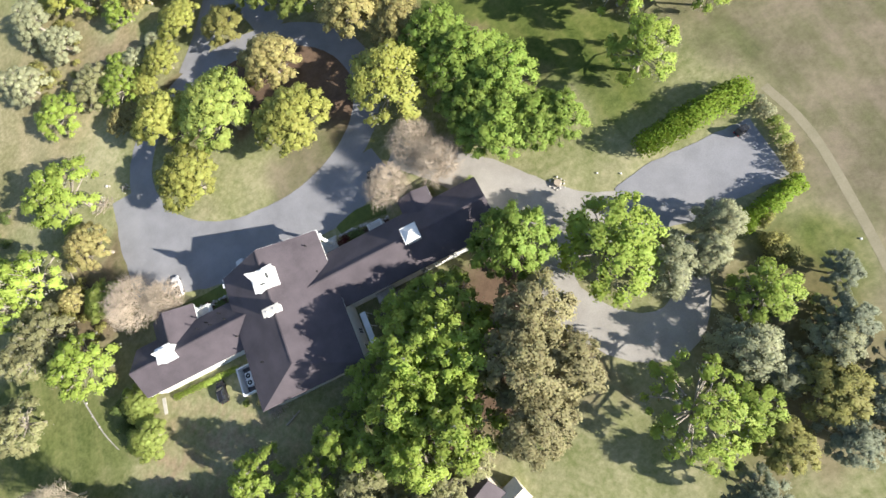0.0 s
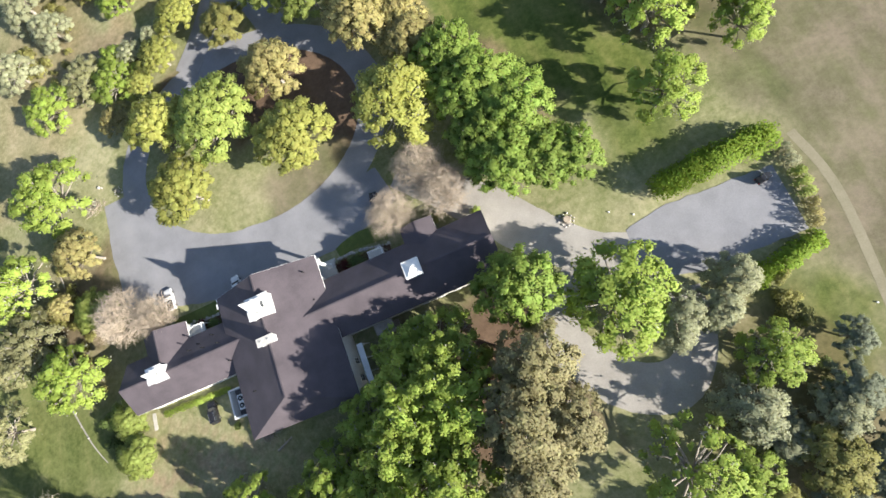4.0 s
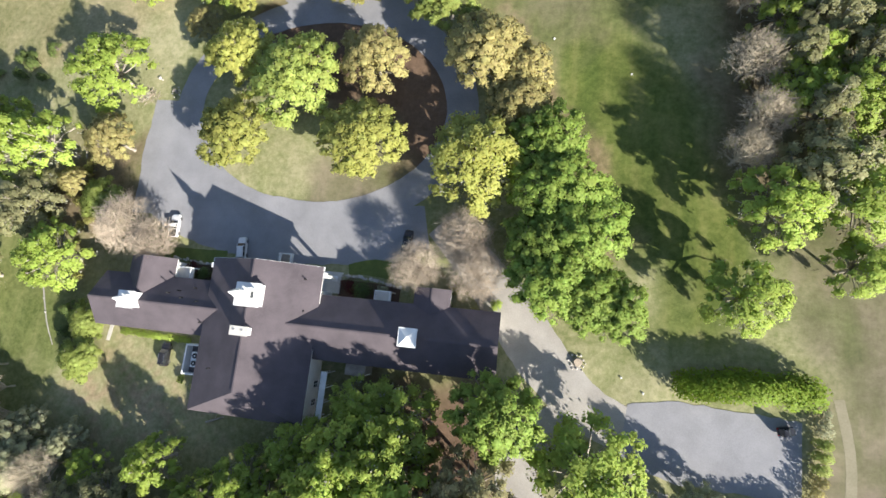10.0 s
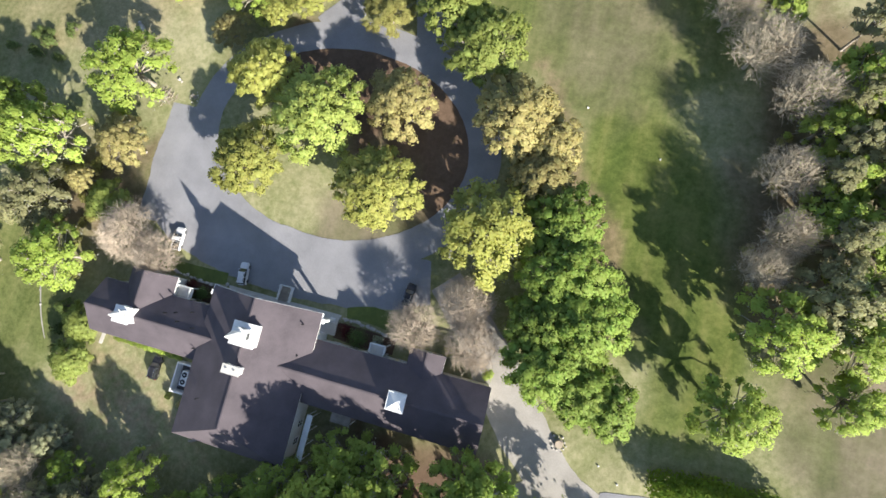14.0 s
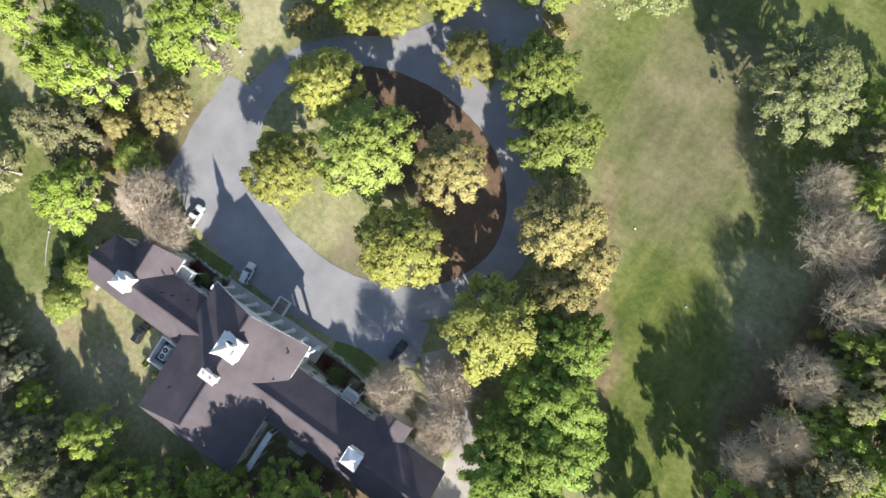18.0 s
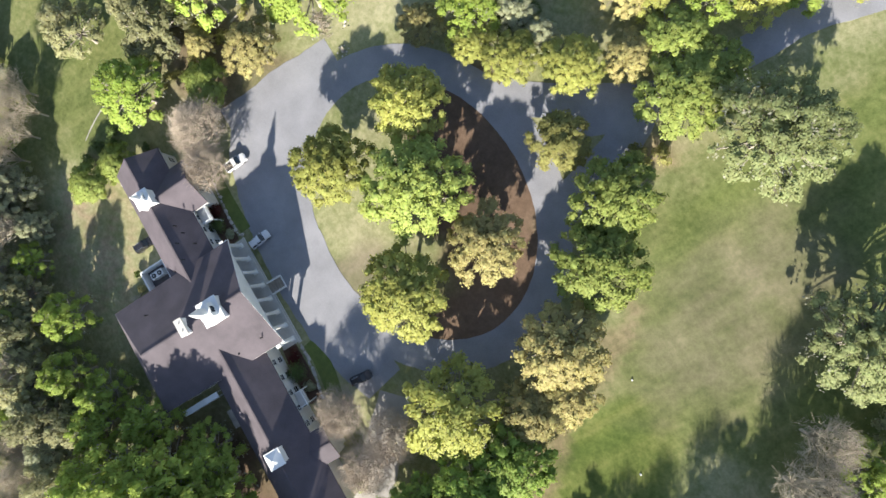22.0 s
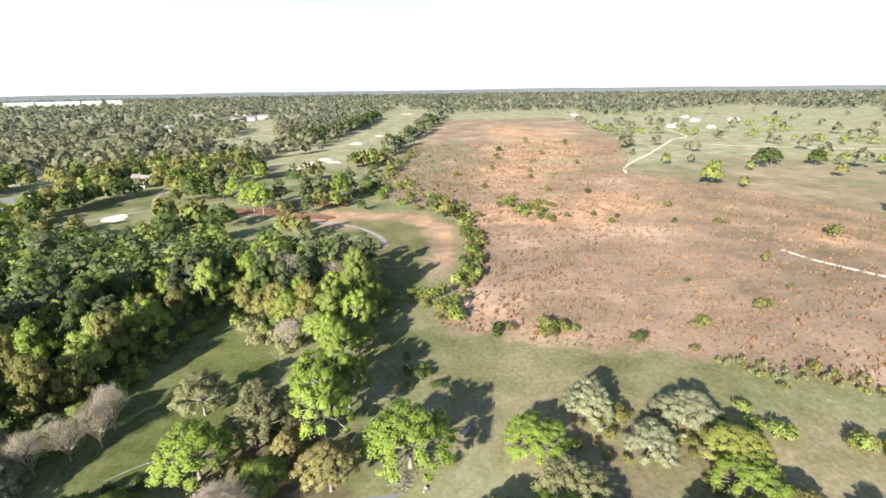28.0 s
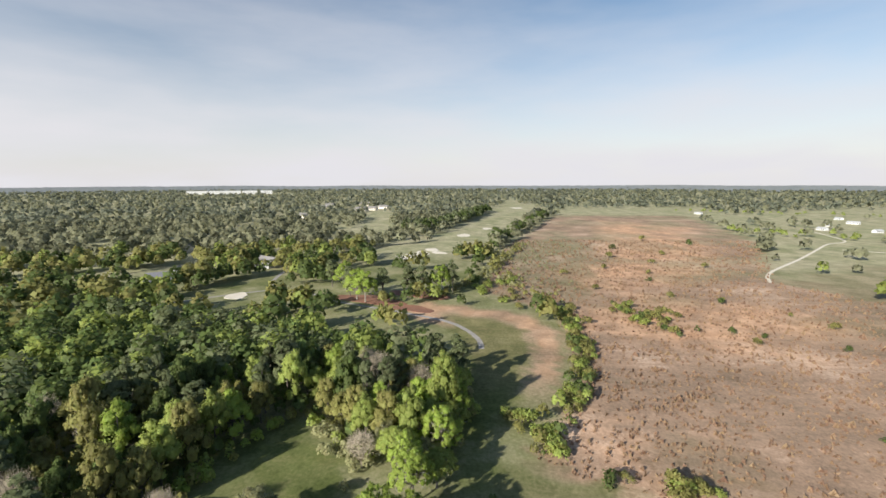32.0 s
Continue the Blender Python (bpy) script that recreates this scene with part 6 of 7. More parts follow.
# single cedars and thickets in the dry field
for x, y, w in [(-293, 163, 4), (-325, 202, 4), (-252, 182, 3.5), (-279, 235, 4.5), (-241, 239, 4), (-238, 243, 3), (-246, 216, 3), (-340, 176, 4), (-359, 132, 4), (-184, 219, 4), (-143, 180, 4), (-146, 184, 3), (-138, 152, 4.5), (-136, 149, 3), (-132, 126, 4), (-144, 84, 4), (-145, 89, 3), (-367, 46, 8), (-210, 280, 7), (-158, 205, 2.5), (-170, 170, 2), (-262, 190, 3), (-268, 178, 3), (-330, 205, 3.5), (-300, 226, 2.5), (-390, 180, 4), (-420, 190, 4), (-440, 160, 5), (-470, 210, 5), (-410, 120, 5), (-500, 180, 6), (-520, 240, 6), (-560, 200, 6), (-600, 300, 7), (-640, 260, 7), (-450, 250, 5), (-124, 140, 2.5), (-110, 165, 3), (-104, 150, 2)]:
    shrub(SHRUB_OLIVE if (x + y) % 3 else SHRUB_DARK, x, y, w * 1.3, "single dark cedar bush in the dry field")
for cx, cy, n, sx, sy in [(-284, 141, 9, 9, 9), (-296, 150, 7, 8, 8), (-306, 134, 5, 8, 6), (-141, 103, 7, 2.5, 7), (-172, 66, 8, 10, 5), (-160, 72, 7, 5, 4), (-248, 99, 6, 12, 3), (-215, 93, 7, 12, 3), (-300, 99, 12, 14, 6), (-190, 84, 8, 10, 3), (-232, 98, 8, 12, 3), (-272, 98, 8, 12, 4), (-380, 74, 10, 26, 8), (-355, 52, 9, 18, 6), (-330, 70, 7, 18, 8), (-102, 100, 5, 8, 5), (-92, 128, 6, 10, 8), (-82, 150, 6, 10, 8)]:
    for _ in range(n):
        shrub(SHRUB_GREEN if tree_rnd.random() < 0.55 else SHRUB_OLIVE, cx + tree_rnd.gauss(0, sx * 0.6), cy + tree_rnd.gauss(0, sy * 0.6), tree_rnd.uniform(3.5, 7.0), "leafy green thicket bush at the field's edge", "field edge thicket")

for cx, cy, n, sx, sy, kinds, label in [(-124, 58, 12, 6, 4, SHRUB_DARK, "dark scrub at the field's corner"), (-104, 30, 12, 6, 9, SHRUB_OLIVE, "olive brush under the western trees"), (-92, 92, 12, 8, 7, SHRUB_OLIVE, "olive brush under the northern trees"), (-70, 84, 10, 8, 6, SHRUB_DARK, "dark brush under the northern trees"), (-66, 116, 12, 9, 7, SHRUB_GREEN, "green brush under the northern trees"), (32, -45, 14, 8, 8, SHRUB_DARK, "dark brush under the southern cedars"), (38, -30, 8, 4, 5, SHRUB_OLIVE, "olive brush beside the back drive"), (46, 50, 14, 7, 14, SHRUB_OLIVE, "olive brush in the eastern wood"), (-95, -2, 8, 4, 7, SHRUB_DARK, "dark brush beside the west wing"), (-98, 16, 7, 4, 5, SHRUB_OLIVE, "olive brush beside the west wing"), (-90, 112, 9, 8, 5, SHRUB_OLIVE, "olive brush at the field's edge"), (-30, 88, 6, 5, 4, SHRUB_OLIVE, "olive brush beside the entrance drive"), (-38, 108, 8, 8, 5, SHRUB_GREEN, "green brush beside the entrance drive")]:
    for _ in range(n):
        shrub(kinds, cx + tree_rnd.gauss(0, sx * 0.7), cy + tree_rnd.gauss(0, sy * 0.7), tree_rnd.uniform(1.8, 3.8), label, "brush")

# dry reddish grass tufts
r = np.random.RandomState(77)
tx, ty = r.uniform(-640, -75, 90000), r.uniform(55, 420, 90000)
keep = (area_mask(FIELD, tx, ty, 2.0) > r.rand(90000)) & (r.rand(90000) < 0.85 * np.clip(150.0 / np.hypot(tx + 50, ty - 55), 0, 1) ** 1.3 * (0.22 + 0.78 * smooth(-0.5, 0.6, wobble(tx, ty, 17, 9) + wobble(tx, ty, 5, 10) + 0.5 * wobble(tx, ty, 60, 14))))
tx, ty = tx[keep], ty[keep]
n = len(tx)
tall = r.uniform(0.2, 0.85, n) * (1 + 0.5 * (r.rand(n) < 0.1)) * (1 + np.hypot(tx + 50, ty - 55) / 420)
wide = tall * r.uniform(0.4, 0.8, n)
v = np.zeros((n, 3, 3, 3))
for k in range(3):
    a = r.uniform(0, 6.28, n)
    dx, dy = np.cos(a) * wide, np.sin(a) * wide
    v[:, k, 0] = np.stack([tx - dx, ty - dy, np.zeros(n)], 1)
    v[:, k, 1] = np.stack([tx + dx, ty + dy, np.zeros(n)], 1)
    v[:, k, 2] = np.stack([tx + r.normal(size=n) * 0.3, ty + r.normal(size=n) * 0.3, tall], 1)
DRY = leaf_material("dry_grass", (0.19, 0.125, 0.08), (0.42, 0.285, 0.185), 0.4)
tufts = mesh_from("dry_grass", v.reshape(-1, 3).tolist(), np.arange(n * 9).reshape(-1, 3).tolist(), DRY)
tagged(new("dry_grass", tufts), "dry reddish brown grass tufts on the field", "grass", kind="stuff")


# far woods: a few leaf clumps for each distant tree, joined
def far_wood(name, xs, ys, hs, clumps, mat, seed, label):
    r = np.random.RandomState(seed)
    n = len(xs)
    if not n:
        return
    V, C = [], clumps
    u = r.normal(size=(n, C, 3))
    u /= np.linalg.norm(u, axis=2)[..., None]
    u[..., 2] = np.abs(u[..., 2])
    hs = np.asarray(hs)[:, None]
    c = np.stack([np.asarray(xs)[:, None] + u[..., 0] * hs * 0.36, np.asarray(ys)[:, None] + u[..., 1] * hs * 0.36, hs * (0.34 + 0.62 * u[..., 2] * r.uniform(0.5, 1.05, (n, C)))], -1).reshape(-1, 3)
    m = len(c)
    nn = u.reshape(-1, 3) + r.normal(size=(m, 3)) * 0.5
    nn /= np.linalg.norm(nn, axis=1)[:, None]
    s1 = np.cross(nn, r.normal(size=(m, 3)))
    s1 /= np.linalg.norm(s1, axis=1)[:, None]
    s2 = np.cross(nn, s1)
    sz = (np.repeat(hs[:, 0], C) * r.uniform(0.11, 0.2, m) * (24 / C) ** 0.5)[:, None]
    v = np.stack([c - s1 * sz, c + s2 * sz - nn * sz * 0.4, c + s1 * sz, c - s2 * sz - nn * sz * 0.4], 1).reshape(-1, 3)
    k = np.arange(m) * 4
    f = np.concatenate([np.stack([k, k + 2, k + 1], 1), np.stack([k, k + 3, k + 2], 1)])
    me = mesh_from(name, v.tolist(), f.tolist(), mat)
    up = u.reshape(-1, 3) * 0.7 + nn * 0.3
    up /= np.linalg.norm(up, axis=1)[:, None]
    me.shade_smooth()
    me.normals_split_custom_set_from_vertices(np.repeat(up, 4, 0).tolist())
    tagged(new(name, me), label, "woodland", kind="stuff")


def far_places(count, r0, r1, a0, a1, seed, power=1.0):
    r = np.random.RandomState(seed)
    d = r0 + (r1 - r0) * r.rand(count) ** power
    a = np.radians(r.uniform(a0, a1, count))
    return -30 - d * np.cos(a), 52 + d * np.sin(a), r


def open_land(X, Y):
    """How open the country is: fields, fairways and meadows have few trees."""
    o = area_mask(FIELD, X, Y, 4)
    o = np.maximum(o, area_mask(FAIRWAY_NEAR, X, Y, 3))
    o = np.maximum(o, area_mask(FAIRWAY_LONG, X, Y, 4))
    o = np.maximum(o, area_mask([(-1050, 214), (-1350, 290), (-1450, 700), (-1050, 590)], X, Y, 6))
    o = np.maximum(o, 0.97 * area_mask([(-1060, 500), (-640, 402), (-392, 275), (-313, 320), (-60, 260), (100, 500), (-300, 1100), (-900, 1300), (-1500, 1300)], X, Y, 15))
    o = np.maximum(o, area_mask([(-290, -20), (-300, -60), (-290, -130), (-345, -150), (-360, -60), (-330, 0)], X, Y, 4))
    o = np.maximum(o, 0.9 * area_mask([(-318, -45), (-300, 30), (-330, 70), (-480, 64), (-470, 0), (-400, -70)], X, Y, 4))
    o = np.maximum(o, area_mask([(-690, -300), (-700, -335), (-900, -400), (-900, -350)], X, Y, 6))
    o = np.maximum(o, area_mask([(-640, -70), (-620, -150), (-900, -180), (-1150, -240), (-1150, -170)], X, Y, 6))
    o = np.maximum(o, area_mask([(-2480, -1640), (-2680, -1200), (-3150, -1250), (-2800, -1900)], X, Y, 10))
    o = np.maximum(o, area_mask([(-330, -175), (-330, -260), (-400, -240), (-420, -190)], X, Y, 5))
    return o


# rows of low brush, too many to count: along the field, the wood and the fairway
def brush_row(line, gap, wander, low, high):
    out = []
    for (ax, ay), (bx, by) in zip(line, line[1:]):
        for _ in range(int(math.hypot(bx - ax, by - ay) / gap)):
            t = tree_rnd.random()
            out.append((ax + (bx - ax) * t + tree_rnd.gauss(0, wander), ay + (by - ay) * t + tree_rnd.gauss(0, wander), tree_rnd.uniform(low, high)))
    return out


BRUSH = [
    ([(-117, 142), (-107, 160), (-97, 178)], 0.7, 3.0, 1.2, 2.8, (LEAF_BROWNISH, LEAF_OLIVE), "grey-brown brush along the field's edge"),
    ([(-143, 17), (-149, 14), (-155, 11), (-162, 5)], 0.7, 2.6, 2.5, 5.0, (LEAF_BROWNISH,), "grey-brown brush at the wood's edge"),
    ([(-150, 66), (-163, 73), (-185, 83), (-205, 90), (-235, 96), (-262, 98), (-292, 98)], 2.3, 3.2, 1.2, 6.5, (LEAF_OLIVE, LEAF_DARK, LEAF_GREEN), "bushes and young cedars along the field's edge"),
    ([(-112, -27), (-120, -22), (-134, -20), (-158, -15), (-168, -8), (-165, 3), (-153, 13), (-151, 30), (-153, 42), (-172, 46), (-190, 46), (-207, 46)], 1.8, 1.6, 3.0, 5.5, (LEAF_GREEN, LEAF_LIME, LEAF_OLIVE), "leafy bushes at the wood's edge"),
    ([(-310, 96), (-380, 76), (-440, 66), (-540, 76)], 1.6, 7.0, 2.0, 4.5, (LEAF_BROWNISH, LEAF_OLIVE), "grey-green thicket at the field's far edge"),
    ([(-322, 14), (-335, 28), (-390, 52), (-434, 64), (-520, 84), (-583, 98)], 1.5, 3.0, 2.5, 6.0, (LEAF_OLIVE, LEAF_BROWNISH), "low hedge between the fairway and the field"),
    ([(-350, 84), (-430, 96), (-520, 110), (-610, 120)], 1.6, 18.0, 1.2, 3.2, (LEAF_BROWNISH,), "grey-brown scrub at the field's far side"),
    ([(-690, -62), (-760, -30), (-830, -8), (-980, 22), (-1200, 60)], 4.0, 9.0, 14, 24, (LEAF_DARK, LEAF_PINE), "dark row of tall trees beside the fairway"),
    ([(-262, 150), (-284, 141), (-310, 136)], 1.6, 6.0, 2.5, 5.0, (LEAF_OLIVE, LEAF_DARK), "olive thicket in the middle of the dry field"),
]
for line, gap, wander, low, high, leaf_mats, label in BRUSH:
    spots = brush_row(line, gap, wander, low, high)
    for j, leaf in enumerate(leaf_mats):
        some = spots[j::len(leaf_mats)]
        far_wood("brush", [p[0] for p in some], [p[1] for p in some], [p[2] for p in some], 80, leaf, 300 + j, label)

# the woodland's deeper trees and its undergrowth
REST = NEAR_WOOD[105:]
for j, (mat, label) in enumerate(((LEAF_DARK, "dense woodland canopy, dark green"), (LEAF_GREEN, "dense woodland canopy, fresh green"), (LEAF_PINE, "dense woodland canopy, deep green"), (LEAF_DARK, "dense woodland canopy, dark green"))):
    some = REST[j::4]
    far_wood("woodland", [p[0] for p in some], [p[1] for p in some], [tree_rnd.uniform(13, 20) for p in some], 190, mat, 71 + j, label)
UNDER = scatter(WOOD_WEST, 4.4, 33, 3200)
far_wood("undergrowth", [p[0] for p in UNDER], [p[1] for p in UNDER], [tree_rnd.uniform(4, 8) for p in UNDER], 45, LEAF_DARK, 72, "olive green woodland undergrowth")
X, Y, r = far_places(7800, 230, 1000, -62, 70, 61, 0.8)
ok = (r.rand(len(X)) > open_land(X, Y)) & (area_mask(WOOD_WEST, X, Y, 1) < 0.5) & ((wobble(X, Y, 75, 21) > -0.3) | (Y > 200)) & (np.hypot(X + 60, Y - 50) > 180)
X, Y = X[ok], Y[ok]
H = r.uniform(8, 20, len(X))
pick = r.rand(len(X))
for name, lo, hi, mat, label in (("far_wood", 0.0, 0.35, LEAF_DARK, "distant mixed woodland, dark green"), ("far_wood", 0.35, 0.6, LEAF_GREEN, "distant mixed woodland, fresh green"), ("far_wood", 0.6, 1.0, LEAF_OLIVE, "distant mixed woodland, olive brown")):
    q = (pick >= lo) & (pick < hi)
    near = q & (np.hypot(X, Y) < 560)
    far_wood(name, X[near], Y[near], H[near], 70, mat, int(lo * 100), label)
    # farther trees of every kind take the leaf colour with haze painted in
    far_wood(name, X[q & ~near], Y[q & ~near], H[q & ~near], 34, LEAF_FAR_HAZE, int(lo * 100), label)
X, Y, r = far_places(15000, 950, 4700, -62, 64, 62, 1.15)
ok = (r.rand(len(X)) > open_land(X, Y)) & ((wobble(X, Y, 420, 23) > -0.62))
X, Y = X[ok], Y[ok]
H = r.uniform(9, 15, len(X)) * (1 + np.hypot(X, Y) / 6500)
pick = r.rand(len(X))
# both tones carry painted haze
for lo, hi, mat, label in ((0.0, 0.6, LEAF_HORIZON_HAZE, "far dark green woods towards the horizon, greyed as by haze"), (0.6, 1.0, LEAF_FAR_HAZE, "far olive woods towards the horizon, greyed as by haze")):
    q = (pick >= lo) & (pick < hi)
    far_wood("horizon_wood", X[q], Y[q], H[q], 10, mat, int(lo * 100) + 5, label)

HAZY_RIDGE = plain_surface("far_ridge", (0.15, 0.17, 0.175), (0.20, 0.22, 0.22), 0.01, 0.08, 0.95, bump=0)
# low wooded ridges that close the view, haze put into their blue-grey colour
for dist, top, seed, mat in ((4350, 24, 1, HAZY_RIDGE), (4700, 40, 2, HAZY_RIDGE)):
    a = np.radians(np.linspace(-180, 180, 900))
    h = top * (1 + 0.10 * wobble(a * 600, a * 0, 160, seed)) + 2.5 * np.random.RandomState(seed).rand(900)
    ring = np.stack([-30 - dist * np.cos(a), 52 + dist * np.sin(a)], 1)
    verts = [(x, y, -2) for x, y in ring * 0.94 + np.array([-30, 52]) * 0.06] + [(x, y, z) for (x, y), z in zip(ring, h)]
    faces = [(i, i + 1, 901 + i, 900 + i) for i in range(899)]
    tagged(new("backdrop", mesh_from("backdrop", verts, faces, mat)), "low wooded ridge along the horizon, coloured blue-grey as by haze", "hills", kind="structure")


# ---- golf course: bunkers, paths, tracks ----
def patch(name, x, y, a, b, turn, mat, label, category, z=0.05, seed=0, kind=""):
    """A shallow, uneven oval dish with a rolled rim."""
    r = random.Random(seed + int(x))
    n = 26
    verts, faces = [(x, y, z)], []
    for ring, (q, dz) in enumerate(((0.8, 0.03), (1.0, 0.14), (1.06, -0.1))):
        rr = random.Random(seed + int(x))
        for i in range(n):
            t = 6.2832 * i / n
            w = 1 + 0.10 * math.sin(3 * t + seed) + 0.06 * math.sin(5 * t + 2 * seed) + rr.uniform(-0.02, 0.02)
            u, v = a * w * q * math.cos(t), b * w * q * math.sin(t)
            verts.append((x + u * math.cos(turn) - v * math.sin(turn), y + u * math.sin(turn) + v * math.cos(turn), z + dz))
    for i in range(n):
        j = (i + 1) % n
        faces.append((0, 1 + i, 1 + j))
        for k in (0, 1):
            faces.append((1 + k * n + i, 1 + (k + 1) * n + i, 1 + (k + 1) * n + j, 1 + k * n + j))
    return tagged(new(name, mesh_from(name, verts, faces, mat)), label, category, kind=kind)


for x, y, a, b, t in [(-321, -113, 9, 7, 0.3), (-304, -84, 4, 3, 0), (-486, -27, 12, 7, 0.5), (-500, -20, 10, 7, 0.5), (-516, -12, 13, 6, 0.4), (-540, -4, 12, 7, 0.3), (-519, 6, 9, 6, 0.9), (-684, 26, 17, 9, 0), (-780, 60, 14, 7, 0), (-751, -327, 20, 12, 0), (-1380, 153, 30, 16, 0)]:
    patch("sand_bunker", x, y, a, b, t, SAND, "pale sand bunker in the golf course", "bunker", seed=int(-x) % 7)
ribbon("cart_path", [(-236, 52), (-247, 51), (-261, 45), (-276, 33), (-289, 10), (-304, -22), (-314, -44), (-332, -67), (-338, -96), (-323, -120), (-306, -140), (-280, -170)], [2.6] * 12, 0.05, GRAVEL_WARM, "pale gravel cart path through the golf course", "path", step=4)
ribbon("cart_path", [(-338, -96), (-370, -110), (-410, -118)], [3, 3, 3], 0.054, GRAVEL_WARM, "pale gravel cart path between trees", "path", step=4)
ribbon("farm_road", [(-392, 270), (-431, 293), (-500, 360), (-570, 425), (-619, 470), (-660, 520), (-790, 560)], [2.8] * 7, 0.06, SAND, "sandy farm track across the fields", "road", step=8)
ribbon("farm_road", [(-575, 455), (-545, 495), (-519, 530), (-464, 640), (-400, 760), (-300, 900)], [3.6] * 6, 0.07, SAND, "pale farm road beyond the field", "road", step=8)
ribbon("farm_road", [(-196, 238), (-190, 239), (-181, 241), (-160, 252), (-130, 270)], [1.6, 2.2, 2.4, 2.4, 2.4], 0.03, SAND, "sandy track along the field's edge", "road", step=5)
ribbon("parking_lot", [(-330, -190), (-360, -200), (-395, -225)], [16, 22, 18], 0.06, GRAVEL, "pale grey parking area among trees", "parking lot", step=6)
ribbon("farm_road", [(56, -2), (57.5, -14), (55, -33), (50, -60), (46, -90)], [1.7] * 5, 0.012, WORN_TRACK, "worn sandy track over the pasture", "path", step=3)
STRAW = plain_surface("pine_straw", (0.15, 0.07, 0.045), (0.28, 0.14, 0.09), 0.1, 1.5, 0.95, bump=0.3)
for x, y, a, b in [(-318, -20, 26, 9), (-335, 10, 22, 9), (-300, 10, 14, 6)]:
    patch("pine_straw", x, y, a, b, 1.2, STRAW, "reddish brown pine straw under the trees", "ground", 0.14, 3, "structure")
for i, (x, y) in enumerate([(-318, -29), (-322, -13), (-327, 3), (-336, 24), (-330, 12), (-352, -57), (-345, -45), (-326, -36), (-340, 32), (-312, -22)]):
    if i % 3 == 0:
        plant(OPEN_LIME[i % 3], x, y, 1.3, 1.75, "leafy green tree beside the fairway", group="fairway trees")
    else:
        plant(PINE[i % 2], x, y, 1.3, 1.3, "tall pine beside the fairway", group="fairway trees")
for i, (x, y, s) in enumerate([(-600, 70, 2.0), (-622, 84, 1.6), (-700, 98, 1.9), (-740, 112, 1.8), (-790, 128, 1.9), (-850, 140, 2.0), (-920, 160, 2.0), (-990, 180, 2.0), (-402, 424, 1.6), (-393, 464, 1.6), (-560, 66, 1.2), (-520, 60, 0.8), (-480, 55, 0.7), (-450, 48, 0.7), (-420, 46, 0.7), (-395, 42, 0.8), (-436, -128, 0.9), (-418, -136, 0.8), (-420, -150, 0.9), (-432, -118, 0.8)]):
    plant(FOREST["dark"][i % 2], x, y, s * 0.9, s * 0.8, "dark green oak in a row beside the fairway", group="oak row")


# ---- distant buildings ----
FAR_ROOF = plain_surface("grey_roof", (0.16, 0.155, 0.15), (0.26, 0.25, 0.24), 0.1, 2, 0.8, bump=0.1)
GREY_WALL = plain_surface("grey_siding", (0.30, 0.31, 0.32), (0.42, 0.43, 0.44), 0.2, 3, 0.8, bump=0.05)
CREAM = plain_surface("cream_render", (0.55, 0.5, 0.42), (0.7, 0.65, 0.56), 0.1, 2, 0.8, bump=0.05)


def small_house(x, y, w, d, eave, ridge, turn, label, wall_mat=WHITE_PAINT, roof_mat=FAR_ROOF, windows=4, name="house", category="house"):
    h = thing(name, (x, y, 0), label, category, turn=turn)
    bm = bmesh.new()
    rings = [[bm.verts.new(p) for p in ((s * w / 2, -d / 2, 0), (s * w / 2, d / 2, 0), (s * w / 2, d / 2, eave), (s * w / 2, 0, ridge - 0.2), (s * w / 2, -d / 2, eave))] for s in (-1, 1)]
    for ring in rings:
        bm.faces.new(ring)
    for i in range(5):
        bm.faces.new((rings[0][i], rings[0][(i + 1) % 5], rings[1][(i + 1) % 5], rings[1][i]))
    bmesh.ops.recalc_face_normals(bm, faces=bm.faces)
    part("wall", bm, wall_mat, h)
    bm = bmesh.new()
    o = 0.5
    k = (ridge - eave) / (d / 2)
    prof = [(-d / 2 - o, eave - o * k), (0, ridge), (d / 2 + o, eave - o * k), (d / 2 + o, eave - o * k - 0.25), (0, ridge - 0.25), (-d / 2 - o, eave - o * k - 0.25)]
    rings = [[bm.verts.new((s * (w / 2 + o), p[0], p[1])) for p in prof] for s in (-1, 1)]
    for i in range(6):
        bm.faces.new((rings[0][i], rings[0][(i + 1) % 6], rings[1][(i + 1) % 6], rings[1][i]))
    for ring in rings:
        bm.faces.new((ring[0], ring[1], ring[4], ring[5]))
        bm.faces.new((ring[1], ring[2], ring[3], ring[4]))
    bmesh.ops.recalc_face_normals(bm, faces=bm.faces)
    part("roof", bm, roof_mat, h)
    for s in (-1, 1):
        for i in range(windows):
            cx = -w / 2 + (i + 0.5) * w / windows
            bm = bmesh.new()
            block(bm, cx - 0.6, cx + 0.6, s * d / 2 - 0.05, s * d / 2 + 0.05, eave * 0.3, eave * 0.75)
            part("window", bm, GLASS, h)
    return h


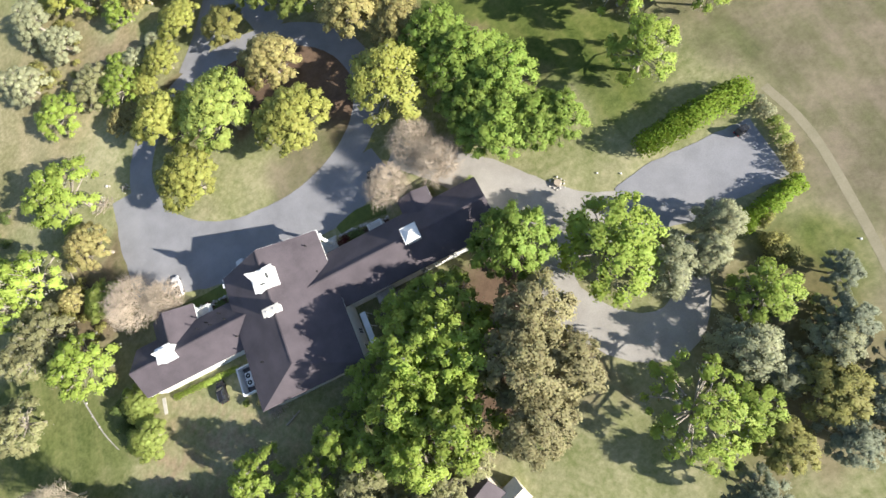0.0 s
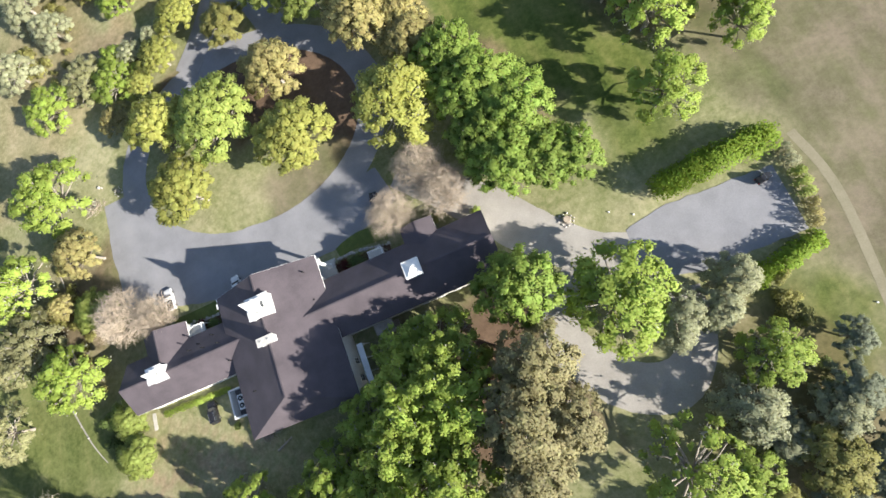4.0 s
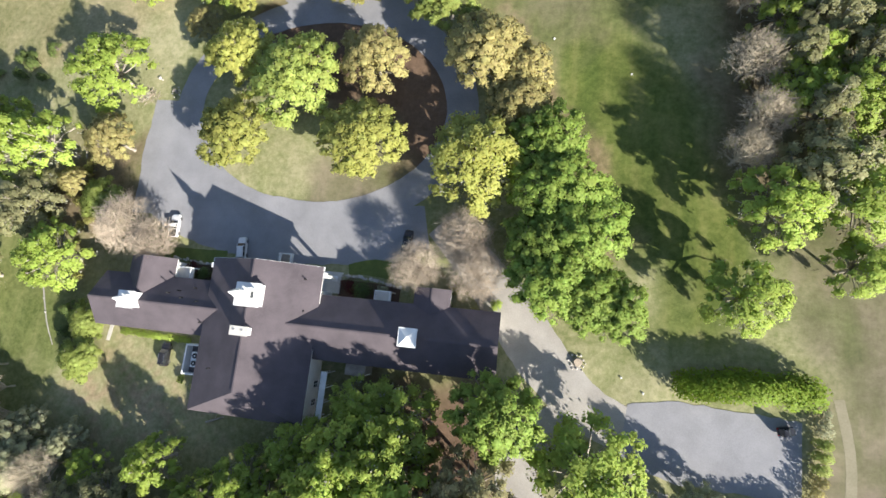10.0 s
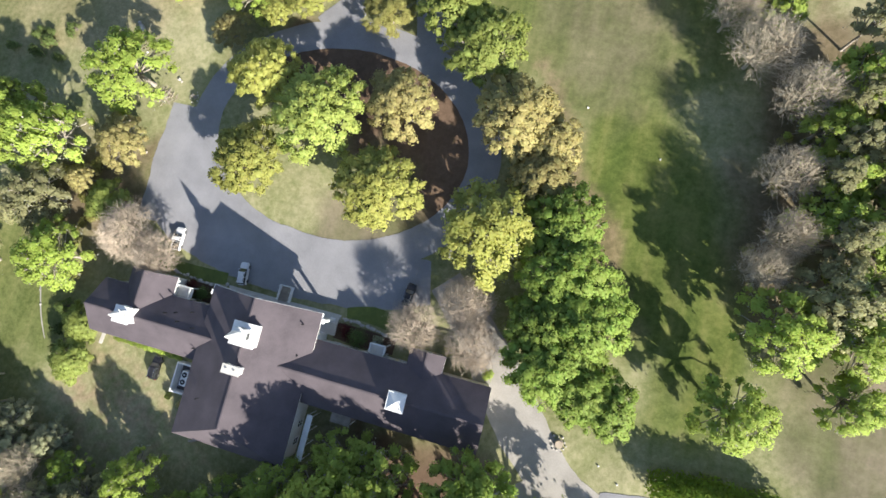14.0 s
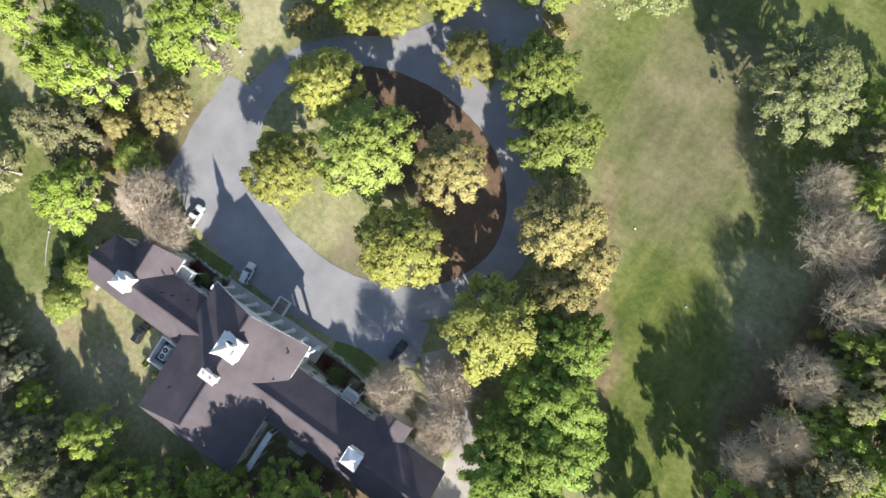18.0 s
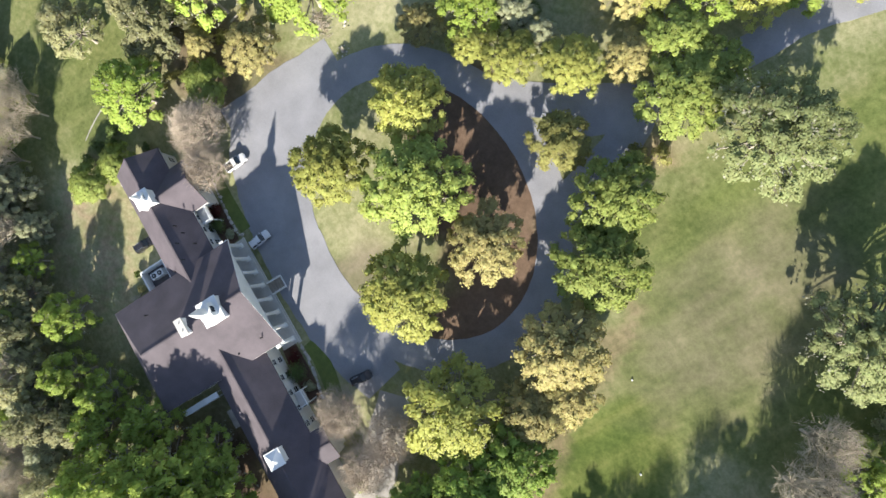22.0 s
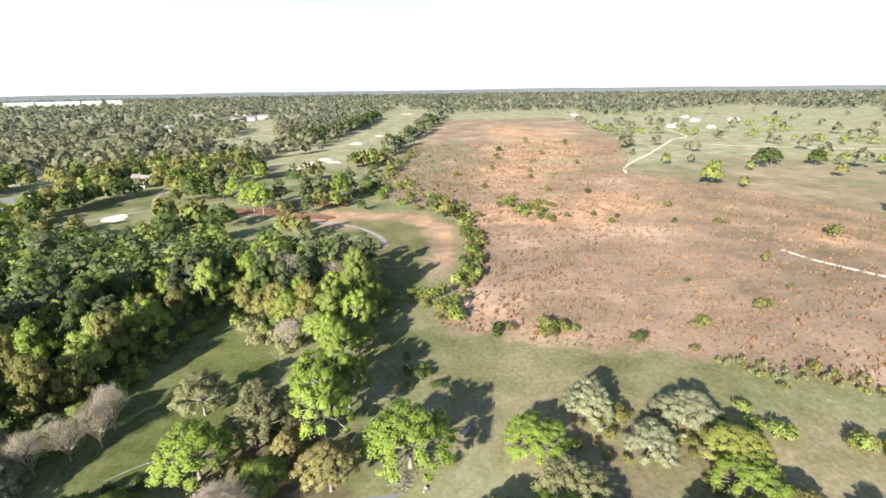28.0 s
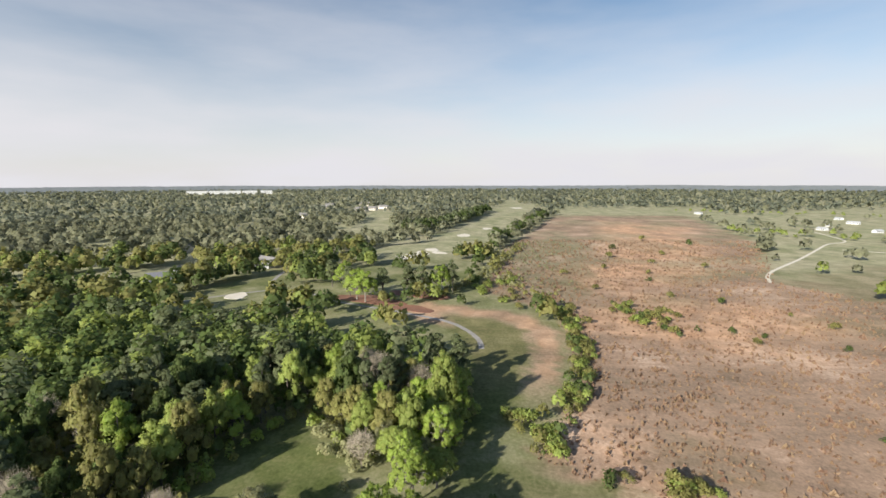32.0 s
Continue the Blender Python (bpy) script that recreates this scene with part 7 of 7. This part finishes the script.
small_house(-427, -142, 22, 14, 5, 9.5, 60, "pale grey two-storey house among trees", GREY_WALL)
small_house(-440, -130, 14, 12, 5, 8.5, 150, "pale grey house wing among trees", GREY_WALL)
small_house(-509, -278, 26, 16, 5, 10, 40, "large grey house with steep roof among trees", CREAM)
small_house(-395, -205, 12, 9, 3.5, 6, 20, "small white shed beside a parking area", windows=2, name="shed", category="shed")
for x, y, w, t in [(-1217, -267, 34, 70), (-1250, -245, 24, 80), (-1317, -228, 36, 60), (-1301, -395, 30, 75), (-1420, -420, 30, 90), (-1500, -330, 34, 70), (-980, -330, 24, 60)]:
    small_house(x, y, w, 18, 6, 11, t, "cream house on the golf course's far side", CREAM)
for x, y, w, t in [(-791, 584, 18, 20), (-904, 715, 26, 30), (-860, 640, 14, 30), (-760, 640, 16, 100), (-1000, 760, 20, 10), (-1150, 560, 24, 30), (-900, 800, 28, 60)]:
    small_house(x, y, w * 0.7, 8, 3.0, 5.5, t, "white farm building in green fields", WHITE_PAINT, GREY_WALL)
for x, y, w in [(-2790, -1750, 120), (-2840, -1650, 90), (-2880, -1575, 110), (-2930, -1480, 90), (-2980, -1390, 70)]:
    small_house(x, y, w, 60, 20, 22, 118, "long low white warehouse near the horizon", WHITE_PAINT, WHITE_PAINT, 6, "warehouse", "warehouse")

small_house(-29, -47.5, 9, 7, 2.8, 5.2, 25, "small cottage with dark roof under trees", CREAM, ROOF, 2, "cottage")
small_house(-22, -50, 4, 3.4, 2.4, 3.4, 20, "small shed with tan roof under trees", CREAM, CREAM, 1, "shed", "shed")

# hedgerow trees among the farther fields
hx, hy = [], []
for i in range(110):
    a = tree_rnd.uniform(0, 1)
    (ax, ay), (bx, by) = tree_rnd.choice((((-640, 560), (-480, 700)), ((-900, 900), (-640, 640)), ((-1250, 560), (-1060, 900)), ((-760, 420), (-620, 560)), ((-420, 500), (-320, 640))))
    hx.append(ax + (bx - ax) * a + tree_rnd.gauss(0, 14))
    hy.append(ay + (by - ay) * a + tree_rnd.gauss(0, 14))
far_wood("hedgerow", hx, hy, [tree_rnd.uniform(7, 12) for _ in hx], 60, LEAF_GREEN, 91, "hedgerow trees among distant fields")
